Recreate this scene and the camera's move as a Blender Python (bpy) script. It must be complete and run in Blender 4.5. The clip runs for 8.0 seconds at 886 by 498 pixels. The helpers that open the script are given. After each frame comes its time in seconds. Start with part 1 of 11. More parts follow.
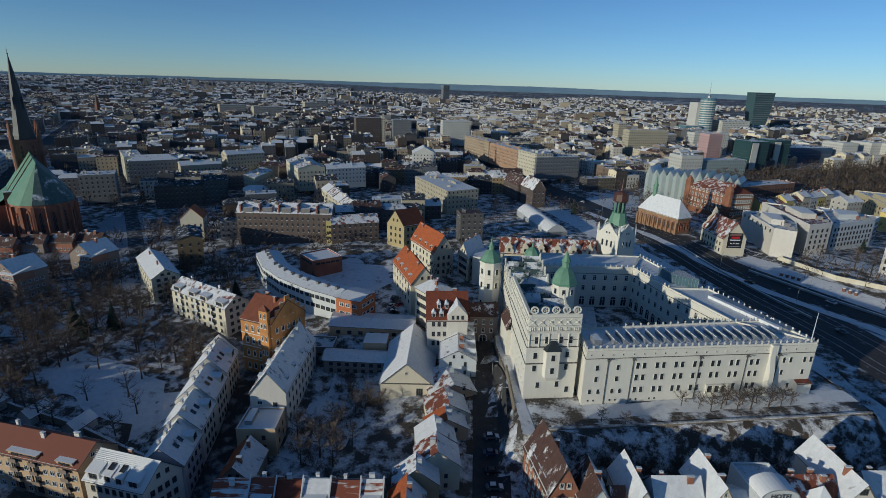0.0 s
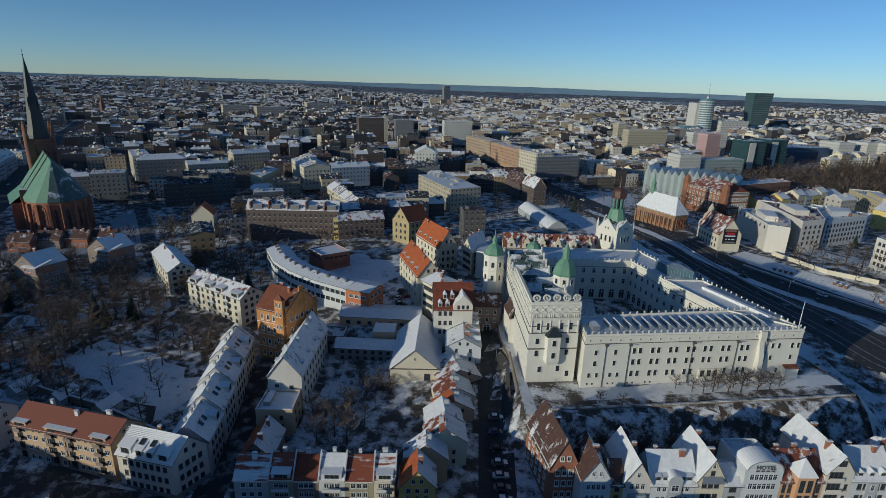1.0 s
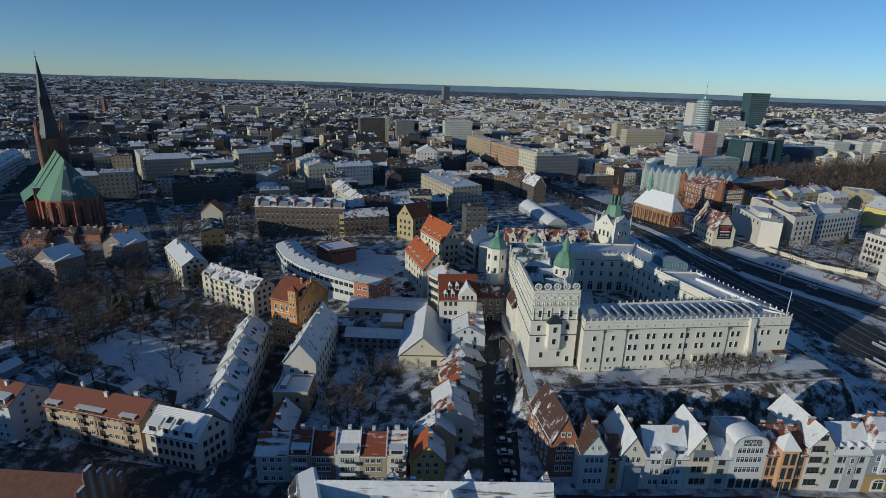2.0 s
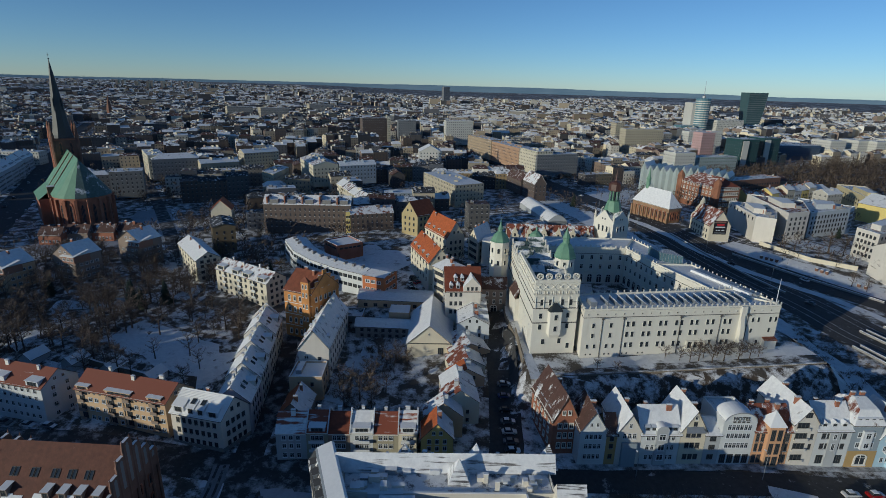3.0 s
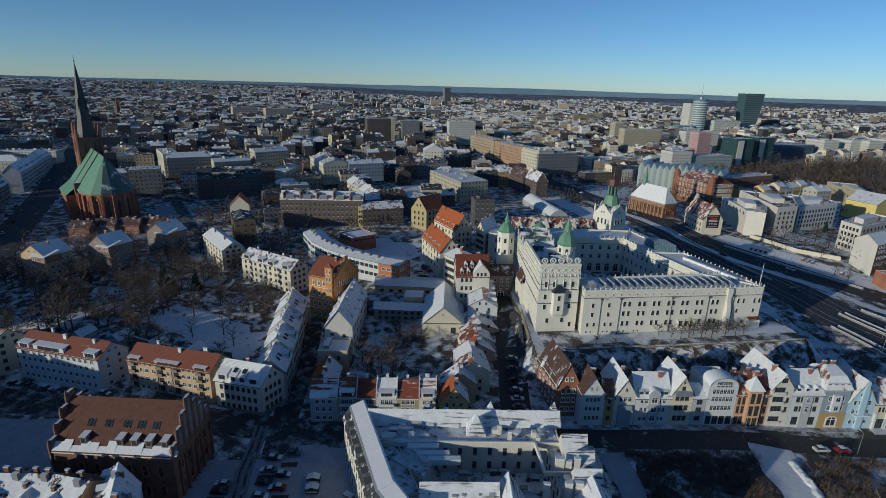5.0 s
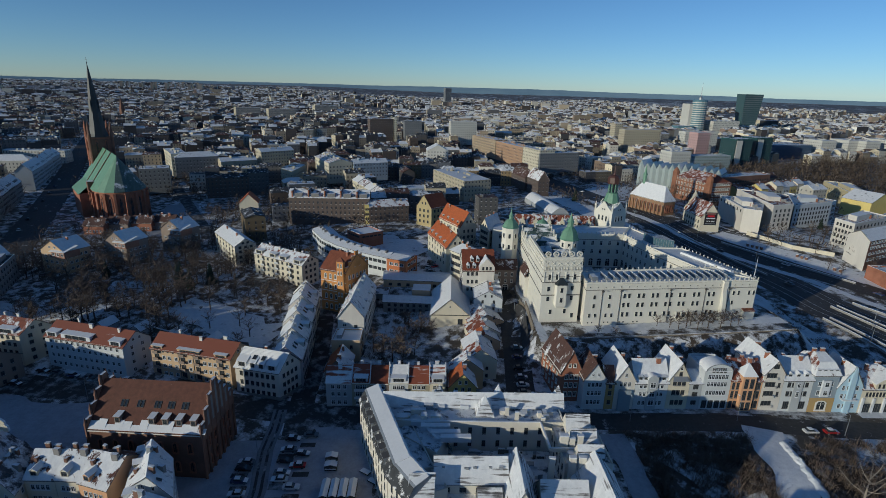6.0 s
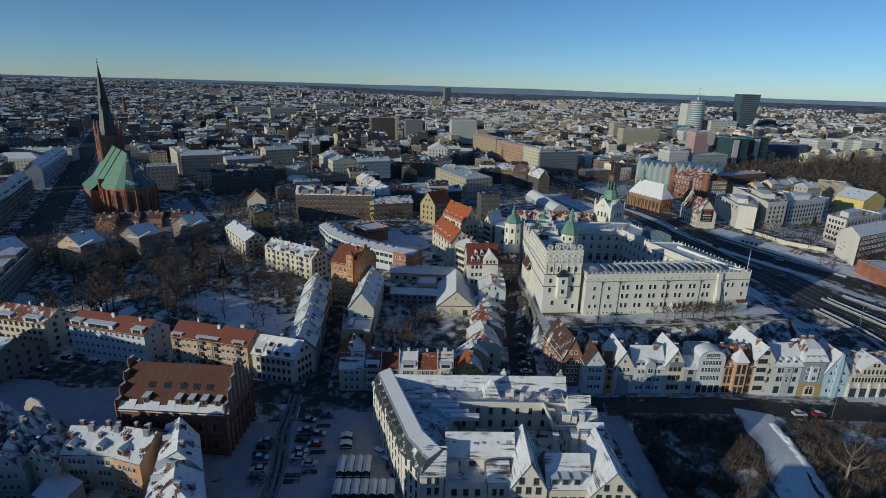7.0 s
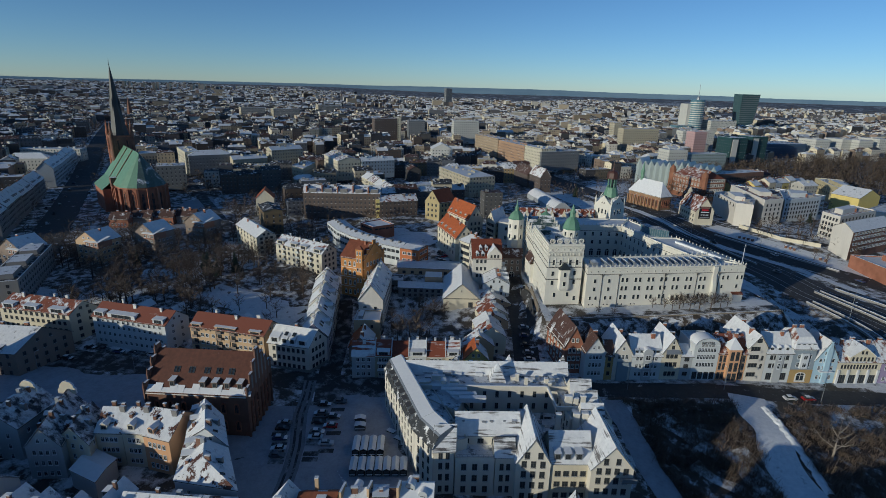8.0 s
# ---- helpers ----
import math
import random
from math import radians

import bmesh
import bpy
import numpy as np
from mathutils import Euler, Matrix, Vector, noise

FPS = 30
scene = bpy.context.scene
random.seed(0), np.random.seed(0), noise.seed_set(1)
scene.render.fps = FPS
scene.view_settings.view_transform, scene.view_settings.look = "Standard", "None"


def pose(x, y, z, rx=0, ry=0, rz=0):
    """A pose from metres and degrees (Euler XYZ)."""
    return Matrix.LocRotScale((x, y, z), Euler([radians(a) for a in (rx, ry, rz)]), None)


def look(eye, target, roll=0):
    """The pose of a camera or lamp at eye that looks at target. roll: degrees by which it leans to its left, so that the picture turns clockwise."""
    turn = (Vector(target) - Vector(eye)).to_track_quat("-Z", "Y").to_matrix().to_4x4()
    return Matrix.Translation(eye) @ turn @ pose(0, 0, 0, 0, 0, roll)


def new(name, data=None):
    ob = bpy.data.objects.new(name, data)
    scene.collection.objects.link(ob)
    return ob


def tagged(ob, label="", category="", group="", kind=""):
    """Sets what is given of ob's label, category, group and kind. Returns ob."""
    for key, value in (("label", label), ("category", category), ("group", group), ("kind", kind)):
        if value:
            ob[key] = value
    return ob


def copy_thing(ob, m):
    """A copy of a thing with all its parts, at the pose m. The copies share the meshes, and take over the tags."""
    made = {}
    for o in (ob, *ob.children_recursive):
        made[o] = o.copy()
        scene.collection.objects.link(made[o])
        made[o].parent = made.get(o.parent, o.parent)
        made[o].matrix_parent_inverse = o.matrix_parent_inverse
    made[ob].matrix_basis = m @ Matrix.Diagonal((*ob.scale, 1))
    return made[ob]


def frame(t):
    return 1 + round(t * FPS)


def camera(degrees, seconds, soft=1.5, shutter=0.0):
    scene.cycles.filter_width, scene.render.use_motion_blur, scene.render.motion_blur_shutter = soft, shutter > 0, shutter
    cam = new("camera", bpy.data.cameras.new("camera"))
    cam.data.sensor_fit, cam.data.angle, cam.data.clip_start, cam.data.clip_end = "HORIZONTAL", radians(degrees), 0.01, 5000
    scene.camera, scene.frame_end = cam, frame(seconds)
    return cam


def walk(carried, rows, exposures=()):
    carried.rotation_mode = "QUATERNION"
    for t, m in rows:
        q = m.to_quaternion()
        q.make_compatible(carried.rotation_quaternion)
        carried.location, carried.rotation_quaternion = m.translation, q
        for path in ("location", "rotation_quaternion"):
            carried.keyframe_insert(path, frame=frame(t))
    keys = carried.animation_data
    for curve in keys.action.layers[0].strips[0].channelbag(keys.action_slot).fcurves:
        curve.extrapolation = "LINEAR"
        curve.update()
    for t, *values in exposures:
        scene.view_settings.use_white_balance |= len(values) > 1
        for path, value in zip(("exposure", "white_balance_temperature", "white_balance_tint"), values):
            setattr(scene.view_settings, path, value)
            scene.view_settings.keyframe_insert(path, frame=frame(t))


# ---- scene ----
cam = camera(80.7, 8.0, soft=0.85)
PATH = [
    (0, (2.256, 5.195, 94.532), (1.884, 7.064, 93.925), 1.7),
    (0.5, (2.216, 0.595, 94.556), (1.842, 2.464, 93.949), 1.7),
    (1, (2.094, -4.005, 94.518), (1.721, -2.136, 93.913), 1.7),
    (1.5, (1.864, -8.634, 94.459), (1.493, -6.764, 93.855), 1.7),
    (3, (1.426, -22.618, 94.443), (1.056, -20.747, 93.841), 1.5),
    (3.5, (1.218, -27.202, 94.513), (0.847, -25.331, 93.911), 1.5),
    (4, (0.99, -31.919, 94.599), (0.619, -30.047, 93.999), 1.5),
    (4.5, (0.617, -36.551, 94.69), (0.248, -34.679, 94.09), 1.5),
    (6, (-0.972, -50.349, 94.923), (-1.341, -48.477, 94.326), 1.5),
    (6.5, (-1.61, -54.953, 94.981), (-1.976, -53.08, 94.382), 1.6),
    (7, (-2.154, -59.599, 95.045), (-2.518, -57.726, 94.446), 1.6),
    (7.5, (-2.501, -64.242, 95.084), (-2.866, -62.369, 94.487), 1.6),
    (8, (-2.682, -68.853, 95.102), (-3.049, -66.98, 94.505), 1.5),
]
walk(cam, [(t, look(eye, target, roll)) for t, eye, target, roll in PATH], exposures=[(0, -0.44, 5690, 5), (8, -0.44, 5690, 5)])

# ---- daylight: low winter sun from behind the left shoulder, clear sky ----
SUN_AT = Vector((-0.68, -0.73, 0)).normalized()
SUN_HIGH = radians(10.5)
world = bpy.data.worlds.new("sky")
scene.world = world
world.use_nodes = True
wt = world.node_tree
sky = wt.nodes.new("ShaderNodeTexSky")
sky.sky_type = "NISHITA"
sky.sun_disc = False
sky.sun_elevation = SUN_HIGH
sky.sun_rotation = math.atan2(SUN_AT.x, SUN_AT.y)
sky.altitude = 100
sky.air_density, sky.dust_density, sky.ozone_density = 0.7, 0.05, 3.4
wt.links.new(sky.outputs[0], wt.nodes["Background"].inputs[0])
wt.nodes["Background"].inputs[1].default_value = 0.125
sun = new("sun", bpy.data.lights.new("sun", "SUN"))
sun.data.energy = 4.05
sun.data.angle = radians(0.55)
sun.data.color = (1.0, 0.87, 0.65)
to_sun = Vector((SUN_AT.x * math.cos(SUN_HIGH), SUN_AT.y * math.cos(SUN_HIGH), math.sin(SUN_HIGH)))
sun.matrix_basis = look(to_sun * 500, (0, 0, 0))

# ---- materials ----
MATS = {}


def noise_node(nt, co, scale, detail=4.0, rough=0.55):
    n = nt.nodes.new("ShaderNodeTexNoise")
    n.inputs["Scale"].default_value = scale
    n.inputs["Detail"].default_value = detail
    n.inputs["Roughness"].default_value = rough
    nt.links.new(co, n.inputs["Vector"])
    return n.outputs[0]


def ramp_node(nt, fac, lo, hi):
    r = nt.nodes.new("ShaderNodeMapRange")
    r.inputs["From Min"].default_value, r.inputs["From Max"].default_value = lo, hi
    nt.links.new(fac, r.inputs["Value"])
    return r.outputs[0]


def mix_node(nt, fac, a, b, kind="MIX"):
    m = nt.nodes.new("ShaderNodeMix")
    m.data_type, m.blend_type = "RGBA", kind
    for sock, v in ((m.inputs[0], fac), (m.inputs[6], a), (m.inputs[7], b)):
        if isinstance(v, bpy.types.NodeSocket):
            nt.links.new(v, sock)
        elif isinstance(v, (int, float)):
            sock.default_value = v
        else:
            sock.default_value = (*v, 1)
    return m.outputs[2]


def math_node(nt, op, a, b):
    m = nt.nodes.new("ShaderNodeMath")
    m.operation = op
    for sock, v in ((m.inputs[0], a), (m.inputs[1], b)):
        if isinstance(v, bpy.types.NodeSocket):
            nt.links.new(v, sock)
        else:
            sock.default_value = v
    return m.outputs[0]


def stretched(nt, co, scale):
    """The same place, squeezed along an axis: for streaks."""
    v = nt.nodes.new("ShaderNodeVectorMath")
    v.operation = "MULTIPLY"
    v.inputs[1].default_value = scale
    nt.links.new(co, v.inputs[0])
    return v.outputs[0]


def base_mat(name):
    m = bpy.data.materials.new(name)
    m.use_nodes = True
    nt = m.node_tree
    return m, nt, nt.nodes["Principled BSDF"], nt.nodes.new("ShaderNodeNewGeometry").outputs["Position"]


def bump_to(nt, bsdf, height, strength, dist):
    b = nt.nodes.new("ShaderNodeBump")
    b.inputs["Strength"].default_value, b.inputs["Distance"].default_value = strength, dist
    nt.links.new(height, b.inputs["Height"])
    nt.links.new(b.outputs[0], bsdf.inputs["Normal"])


def surface(name, col, dirt=None, rough=0.85, big=0.15, fine=2.5, amount=0.5, metal=0.0, bump=0.3, vary=0.0, islands=False):
    """A worn surface: stains at a large scale, grain at a small one; vary: spread of lightness from thing to thing."""
    if name in MATS:
        return MATS[name]
    m, nt, bsdf, co = base_mat(name)
    dirt = dirt or tuple(c * 0.6 for c in col)
    a = ramp_node(nt, noise_node(nt, co, big, 5), 0.35, 0.75)
    f = ramp_node(nt, noise_node(nt, co, fine, 6, 0.7), 0.3, 0.8)
    runs = ramp_node(nt, noise_node(nt, stretched(nt, co, (1, 1, 0.1)), 0.8, 6, 0.7), 0.45, 0.75)
    s = math_node(nt, "MULTIPLY", math_node(nt, "ADD", math_node(nt, "ADD", a, f), runs), 0.42 * amount)
    c = mix_node(nt, s, col, dirt)
    if vary:
        src = nt.nodes.new("ShaderNodeNewGeometry").outputs["Random Per Island"] if islands else nt.nodes.new("ShaderNodeObjectInfo").outputs["Random"]
        h = nt.nodes.new("ShaderNodeHueSaturation")
        nt.links.new(c, h.inputs["Color"])
        r = nt.nodes.new("ShaderNodeMapRange")
        r.inputs["To Min"].default_value, r.inputs["To Max"].default_value = 1 - vary, 1 + vary
        nt.links.new(src, r.inputs["Value"])
        nt.links.new(r.outputs[0], h.inputs["Value"])
        c = h.outputs[0]
    nt.links.new(c, bsdf.inputs["Base Color"])
    bsdf.inputs["Roughness"].default_value = rough
    bsdf.inputs["Metallic"].default_value = metal
    if bump:
        bump_to(nt, bsdf, noise_node(nt, co, fine * 3, 3), bump, 0.03)
    MATS[name] = m
    return m


SNOW, SNOW_OLD = (0.82, 0.82, 0.815), (0.62, 0.625, 0.635)


def snowy(name, col, cover, size=0.25, dirt=None, rough=0.8, course=0.0, thin=0.05, slide=1.0):
    """A roof or ground of col with old snow lying on part of it (cover 0..1), broken into patches."""
    if name in MATS:
        return MATS[name]
    m, nt, bsdf, co = base_mat(name)
    co = stretched(nt, co, (1, 1, slide))
    big = noise_node(nt, co, size, 5, 0.56)
    fine = noise_node(nt, co, size * 7, 6, 0.7)
    both = math_node(nt, "ADD", math_node(nt, "MULTIPLY", big, 0.74), math_node(nt, "MULTIPLY", fine, 0.26))
    edge = 0.5 + (0.5 - cover) * 0.45
    snow = ramp_node(nt, both, edge - thin, edge + thin)
    tile = mix_node(nt, ramp_node(nt, noise_node(nt, co, 0.9, 6), 0.3, 0.75), col, dirt or tuple(c * 0.55 for c in col))
    if course:
        w = nt.nodes.new("ShaderNodeTexWave")
        w.bands_direction = "Z"
        w.inputs["Scale"].default_value = course
        w.inputs["Distortion"].default_value = 0.6
        nt.links.new(co, w.inputs["Vector"])
        tile = mix_node(nt, math_node(nt, "MULTIPLY", w.outputs[1], 0.35), tile, tuple(c * 0.45 for c in col))
    white = mix_node(nt, ramp_node(nt, noise_node(nt, co, size * 2.3, 7, 0.72), 0.3, 0.72), SNOW, SNOW_OLD)
    nt.links.new(mix_node(nt, snow, tile, white), bsdf.inputs["Base Color"])
    bsdf.inputs["Roughness"].default_value = rough
    bump_to(nt, bsdf, math_node(nt, "ADD", snow, math_node(nt, "MULTIPLY", fine, 0.5)), 0.6, 0.12)
    MATS[name] = m
    return m


def streaked(name, col, cover, run=0.06, rise=1.1):
    """Snow on a seamed or tiled slope, melted through in thin level streaks."""
    if name in MATS:
        return MATS[name]
    m, nt, bsdf, co = base_mat(name)
    lines = noise_node(nt, stretched(nt, co, (run, run, rise)), 1.6, 4, 0.6)
    big = noise_node(nt, co, 0.16, 4, 0.5)
    both = math_node(nt, "ADD", math_node(nt, "MULTIPLY", lines, 0.6), math_node(nt, "MULTIPLY", big, 0.4))
    edge = 0.5 + (0.5 - cover) * 0.42
    snow = ramp_node(nt, both, edge - 0.03, edge + 0.03)
    white = mix_node(nt, ramp_node(nt, noise_node(nt, co, 0.7, 6, 0.65), 0.3, 0.75), SNOW, SNOW_OLD)
    nt.links.new(mix_node(nt, snow, col, white), bsdf.inputs["Base Color"])
    bsdf.inputs["Roughness"].default_value = 0.75
    bump_to(nt, bsdf, snow, 0.5, 0.08)
    MATS[name] = m
    return m


def brickwork(name, brick, mortar, scale=1.0):
    """Courses too fine to pick apart from the air, with sooty and pale bricks."""
    if name in MATS:
        return MATS[name]
    m, nt, bsdf, co = base_mat(name)
    f = ramp_node(nt, noise_node(nt, co, 5.0 * scale, 5, 0.75), 0.3, 0.7)
    a = ramp_node(nt, noise_node(nt, co, 0.25, 5), 0.35, 0.7)
    c = mix_node(nt, math_node(nt, "MULTIPLY", f, 0.55), brick, mortar)
    c = mix_node(nt, math_node(nt, "MULTIPLY", a, 0.55), c, tuple(v * 0.45 for v in brick))
    nt.links.new(c, bsdf.inputs["Base Color"])
    bsdf.inputs["Roughness"].default_value = 0.9
    bump_to(nt, bsdf, f, 0.4, 0.04)
    MATS[name] = m
    return m


def glassy(name, col=(0.02, 0.025, 0.03)):
    if name in MATS:
        return MATS[name]
    m, nt, bsdf, co = base_mat(name)
    c = mix_node(nt, noise_node(nt, co, 0.7, 2), col, tuple(v * 2.2 for v in col))
    nt.links.new(c, bsdf.inputs["Base Color"])
    bsdf.inputs["Roughness"].default_value = 0.12
    bsdf.inputs["Specular IOR Level"].default_value = 0.5
    MATS[name] = m
    return m


PLASTER_WHITE = surface("plaster_white", (0.66, 0.62, 0.55), (0.46, 0.43, 0.38), amount=0.6)
PLASTER_CASTLE = surface("plaster_castle", (0.72, 0.69, 0.60), (0.55, 0.52, 0.45), amount=0.55, big=0.12)
PLASTER_CREAM = surface("plaster_cream", (0.66, 0.60, 0.46), (0.45, 0.40, 0.31))
PLASTER_GREY = surface("plaster_grey", (0.42, 0.44, 0.45), (0.30, 0.31, 0.32))
PLASTER_PALE = surface("plaster_pale_grey", (0.58, 0.60, 0.60), (0.42, 0.44, 0.45))
PLASTER_BLUE = surface("plaster_light_blue", (0.42, 0.58, 0.68), (0.32, 0.44, 0.52))
PLASTER_SLATE = surface("plaster_blue_grey", (0.27, 0.32, 0.36), (0.2, 0.24, 0.27))
PLASTER_PEACH = surface("plaster_peach", (0.62, 0.36, 0.2), (0.48, 0.27, 0.15))
PLASTER_TAN = surface("plaster_tan", (0.56, 0.40, 0.25), (0.42, 0.29, 0.18))
PLASTER_PINK = surface("plaster_pink_grey", (0.5, 0.42, 0.42), (0.38, 0.32, 0.32))
PLASTER_YELLOW = surface("plaster_yellow", (0.66, 0.54, 0.2), (0.5, 0.4, 0.15))
PLASTER_OCHRE = surface("plaster_ochre", (0.42, 0.29, 0.12), (0.3, 0.2, 0.09))
PLASTER_BROWN = surface("plaster_brown", (0.27, 0.21, 0.17), (0.18, 0.14, 0.11))
PLASTER_DARK = surface("plaster_dark_grey", (0.24, 0.23, 0.22), (0.15, 0.145, 0.14))
ORANGE_BRICK = brickwork("brick_orange", (0.6, 0.25, 0.065), (0.56, 0.34, 0.15))
ORANGE_PANEL = surface("panel_orange", (0.46, 0.16, 0.06), (0.34, 0.12, 0.05))
RED_BRICK = brickwork("brick_red", (0.36, 0.13, 0.07), (0.34, 0.2, 0.14))
DARK_BRICK = brickwork("brick_dark", (0.22, 0.105, 0.07), (0.2, 0.14, 0.1))
STONE_WALL = brickwork("stone_wall", (0.26, 0.22, 0.17), (0.16, 0.14, 0.11))
TRIM = surface("trim_pale", (0.7, 0.68, 0.62), amount=0.3, bump=0.1)
TRIM_DARK = surface("trim_dark", (0.09, 0.085, 0.08), amount=0.3, bump=0.1)
METAL_GREY = surface("zinc_grey", (0.32, 0.34, 0.36), rough=0.5, metal=0.4, bump=0.1)
METAL_WHITE = surface("metal_white", (0.66, 0.68, 0.7), rough=0.5, bump=0.05)
COPPER = surface("verdigris_copper", (0.16, 0.30, 0.20), (0.10, 0.21, 0.14), rough=0.6, amount=0.9, big=0.35)
COPPER_DARK = surface("dark_copper", (0.026, 0.034, 0.038), (0.016, 0.02, 0.024), rough=0.55)
# the same copper painted darker for its shaded side, with thin snow
COPPER_SHADED = snowy("copper_shaded_thin_snow", (0.1, 0.15, 0.14), 0.26, 0.2)
COPPER_SNOW = snowy("copper_with_snow", (0.06, 0.1, 0.1), 0.5, 0.2)
TILE_RED = snowy("clay_tile_red", (0.26, 0.068, 0.032), 0.06, 0.3, course=2.2)
TILE_ORANGE = snowy("clay_tile_orange", (0.52, 0.13, 0.035), 0.10, 0.35, course=2.2)
TILE_BROWN = snowy("clay_tile_brown", (0.25, 0.075, 0.035), 0.1, 0.3, course=2.2)
TILE_HALL = snowy("clay_tile_hall", (0.15, 0.054, 0.032), 0.02, 0.3, course=2.6)
TILE_DARK = snowy("clay_tile_dark", (0.11, 0.055, 0.042), 0.3, 0.4, course=2.2, thin=0.04, slide=0.5)
TILE_PATCHY = snowy("clay_tile_patchy_snow", (0.26, 0.075, 0.04), 0.42, 0.5, course=2.2, thin=0.035, slide=0.45)
TILE_HALF = snowy("clay_tile_half_snow", (0.24, 0.08, 0.05), 0.6, 0.5, course=2.2, thin=0.04, slide=0.45)
TILE_CHUNK = snowy("clay_tile_snow_slabs", (0.12, 0.048, 0.034), 0.6, 0.3, course=2.2, thin=0.012, slide=0.5)
# thin snow on slate, also darkened to deepen the shade on its roofs
SLATE_THIN_SHADE = snowy("slate_thin_shade_snow", (0.075, 0.075, 0.085), 0.5, 0.5, course=2.0, thin=0.06, slide=0.5)
# slate under snow; doubles as the shaded slope of tiled or snowy roofs
SLATE_SHADE_SNOW = snowy("slate_and_shade_snow", (0.085, 0.09, 0.105), 0.76, 0.45, course=2.0, thin=0.045, slide=0.5)
ROOF_SNOW = snowy("snow_roof", (0.16, 0.1, 0.08), 0.84, 0.4, thin=0.04, slide=0.6)
FLAT_SNOW = snowy("felt_with_snow", (0.075, 0.075, 0.08), 0.66, 0.3, thin=0.035)
BLOCK_SNOW = snowy("flat_roof_worn_snow", (0.13, 0.135, 0.145), 0.66, 0.4, thin=0.05)
DEEP_SNOW = snowy("deep_snow", (0.2, 0.2, 0.21), 0.88, 0.35, thin=0.05)
DARK_SLATE = snowy("dark_slate", (0.05, 0.054, 0.06), 0.34, 0.5, thin=0.03)
SNOW_CAP = surface("snow_cap", SNOW, SNOW_OLD, amount=0.6, fine=1.2, bump=0.2)
TIN_SNOW = snowy("seamed_tin_snow", (0.16, 0.175, 0.2), 0.86, 0.35, thin=0.045, slide=0.6)
STREAK_SNOW = streaked("streaked_snow", (0.16, 0.15, 0.145), 0.68)
STREAK_TIN = streaked("streaked_tin", (0.1, 0.095, 0.095), 0.6)
TILE_STREAKY = streaked("clay_tile_thin_snow", (0.2, 0.06, 0.034), 0.16)
GLASS = glassy("window_glass")
GLASS_BLUE = glassy("curtain_glass", (0.05, 0.09, 0.11))
ASPHALT = snowy("asphalt_swept", (0.06, 0.056, 0.052), 0.16, 0.3, thin=0.16)
RUTTED = snowy("rutted_snow", (0.06, 0.056, 0.052), 0.5, 0.5, thin=0.12)
ASPHALT_DARK = snowy("asphalt_wet", (0.056, 0.055, 0.055), 0.12, 0.3, thin=0.07)
PAVING = snowy("paving_snow", (0.09, 0.085, 0.08), 0.5, 0.3, thin=0.12)
GROUND = snowy("ground_snow", (0.095, 0.08, 0.062), 0.46, 0.2, dirt=(0.05, 0.042, 0.034), thin=0.06)
SCRUB = snowy("slope_scrub", (0.085, 0.062, 0.044), 0.45, 0.3, dirt=(0.05, 0.04, 0.03), thin=0.06)
BANK_SNOW = snowy("bank_broken_snow", (0.1, 0.075, 0.055), 0.62, 0.5, thin=0.08)
BANK = snowy("bank_scrub", (0.085, 0.06, 0.042), 0.28, 0.35, dirt=(0.05, 0.038, 0.028), thin=0.07)
SNOW_LAWN = snowy("lawn_snow", (0.12, 0.1, 0.075), 0.8, 0.22, thin=0.06)
FAR_FLAT = snowy("distant_roof_snow", (0.05, 0.05, 0.055), 0.5, 0.16, thin=0.04)
FAR_PITCH = snowy("distant_tile_snow", (0.09, 0.06, 0.05), 0.52, 0.2, thin=0.04)
FOREST = snowy("forest_floor", (0.1, 0.098, 0.1), 0.3, 0.02, dirt=(0.075, 0.072, 0.074))
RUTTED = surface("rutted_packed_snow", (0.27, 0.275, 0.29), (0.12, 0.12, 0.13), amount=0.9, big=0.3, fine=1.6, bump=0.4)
# grey from trampling, darkened further to stand for deep shade
TRODDEN_SHADE = surface("trodden_shade_snow", (0.44, 0.45, 0.48), (0.24, 0.24, 0.25), amount=0.9, big=0.25, fine=1.4, bump=0.4)
LINE = snowy("line_paint", (0.2, 0.2, 0.2), 0.5, 1.2, thin=0.1)
CONCRETE = surface("concrete", (0.3, 0.29, 0.28), amount=0.7)
BARK = surface("bark", (0.085, 0.062, 0.047), amount=0.6, fine=4)
BARK_PALE = surface("bark_pale", (0.3, 0.26, 0.21), amount=0.6, fine=4)
TWIG = surface("twigs", (0.16, 0.12, 0.09), (0.1, 0.076, 0.06), vary=0.25)
TWIG_WARM = surface("twigs_willow", (0.26, 0.17, 0.06), (0.16, 0.11, 0.05))
NEEDLE = surface("spruce_needles", (0.025, 0.045, 0.03), (0.015, 0.028, 0.02))

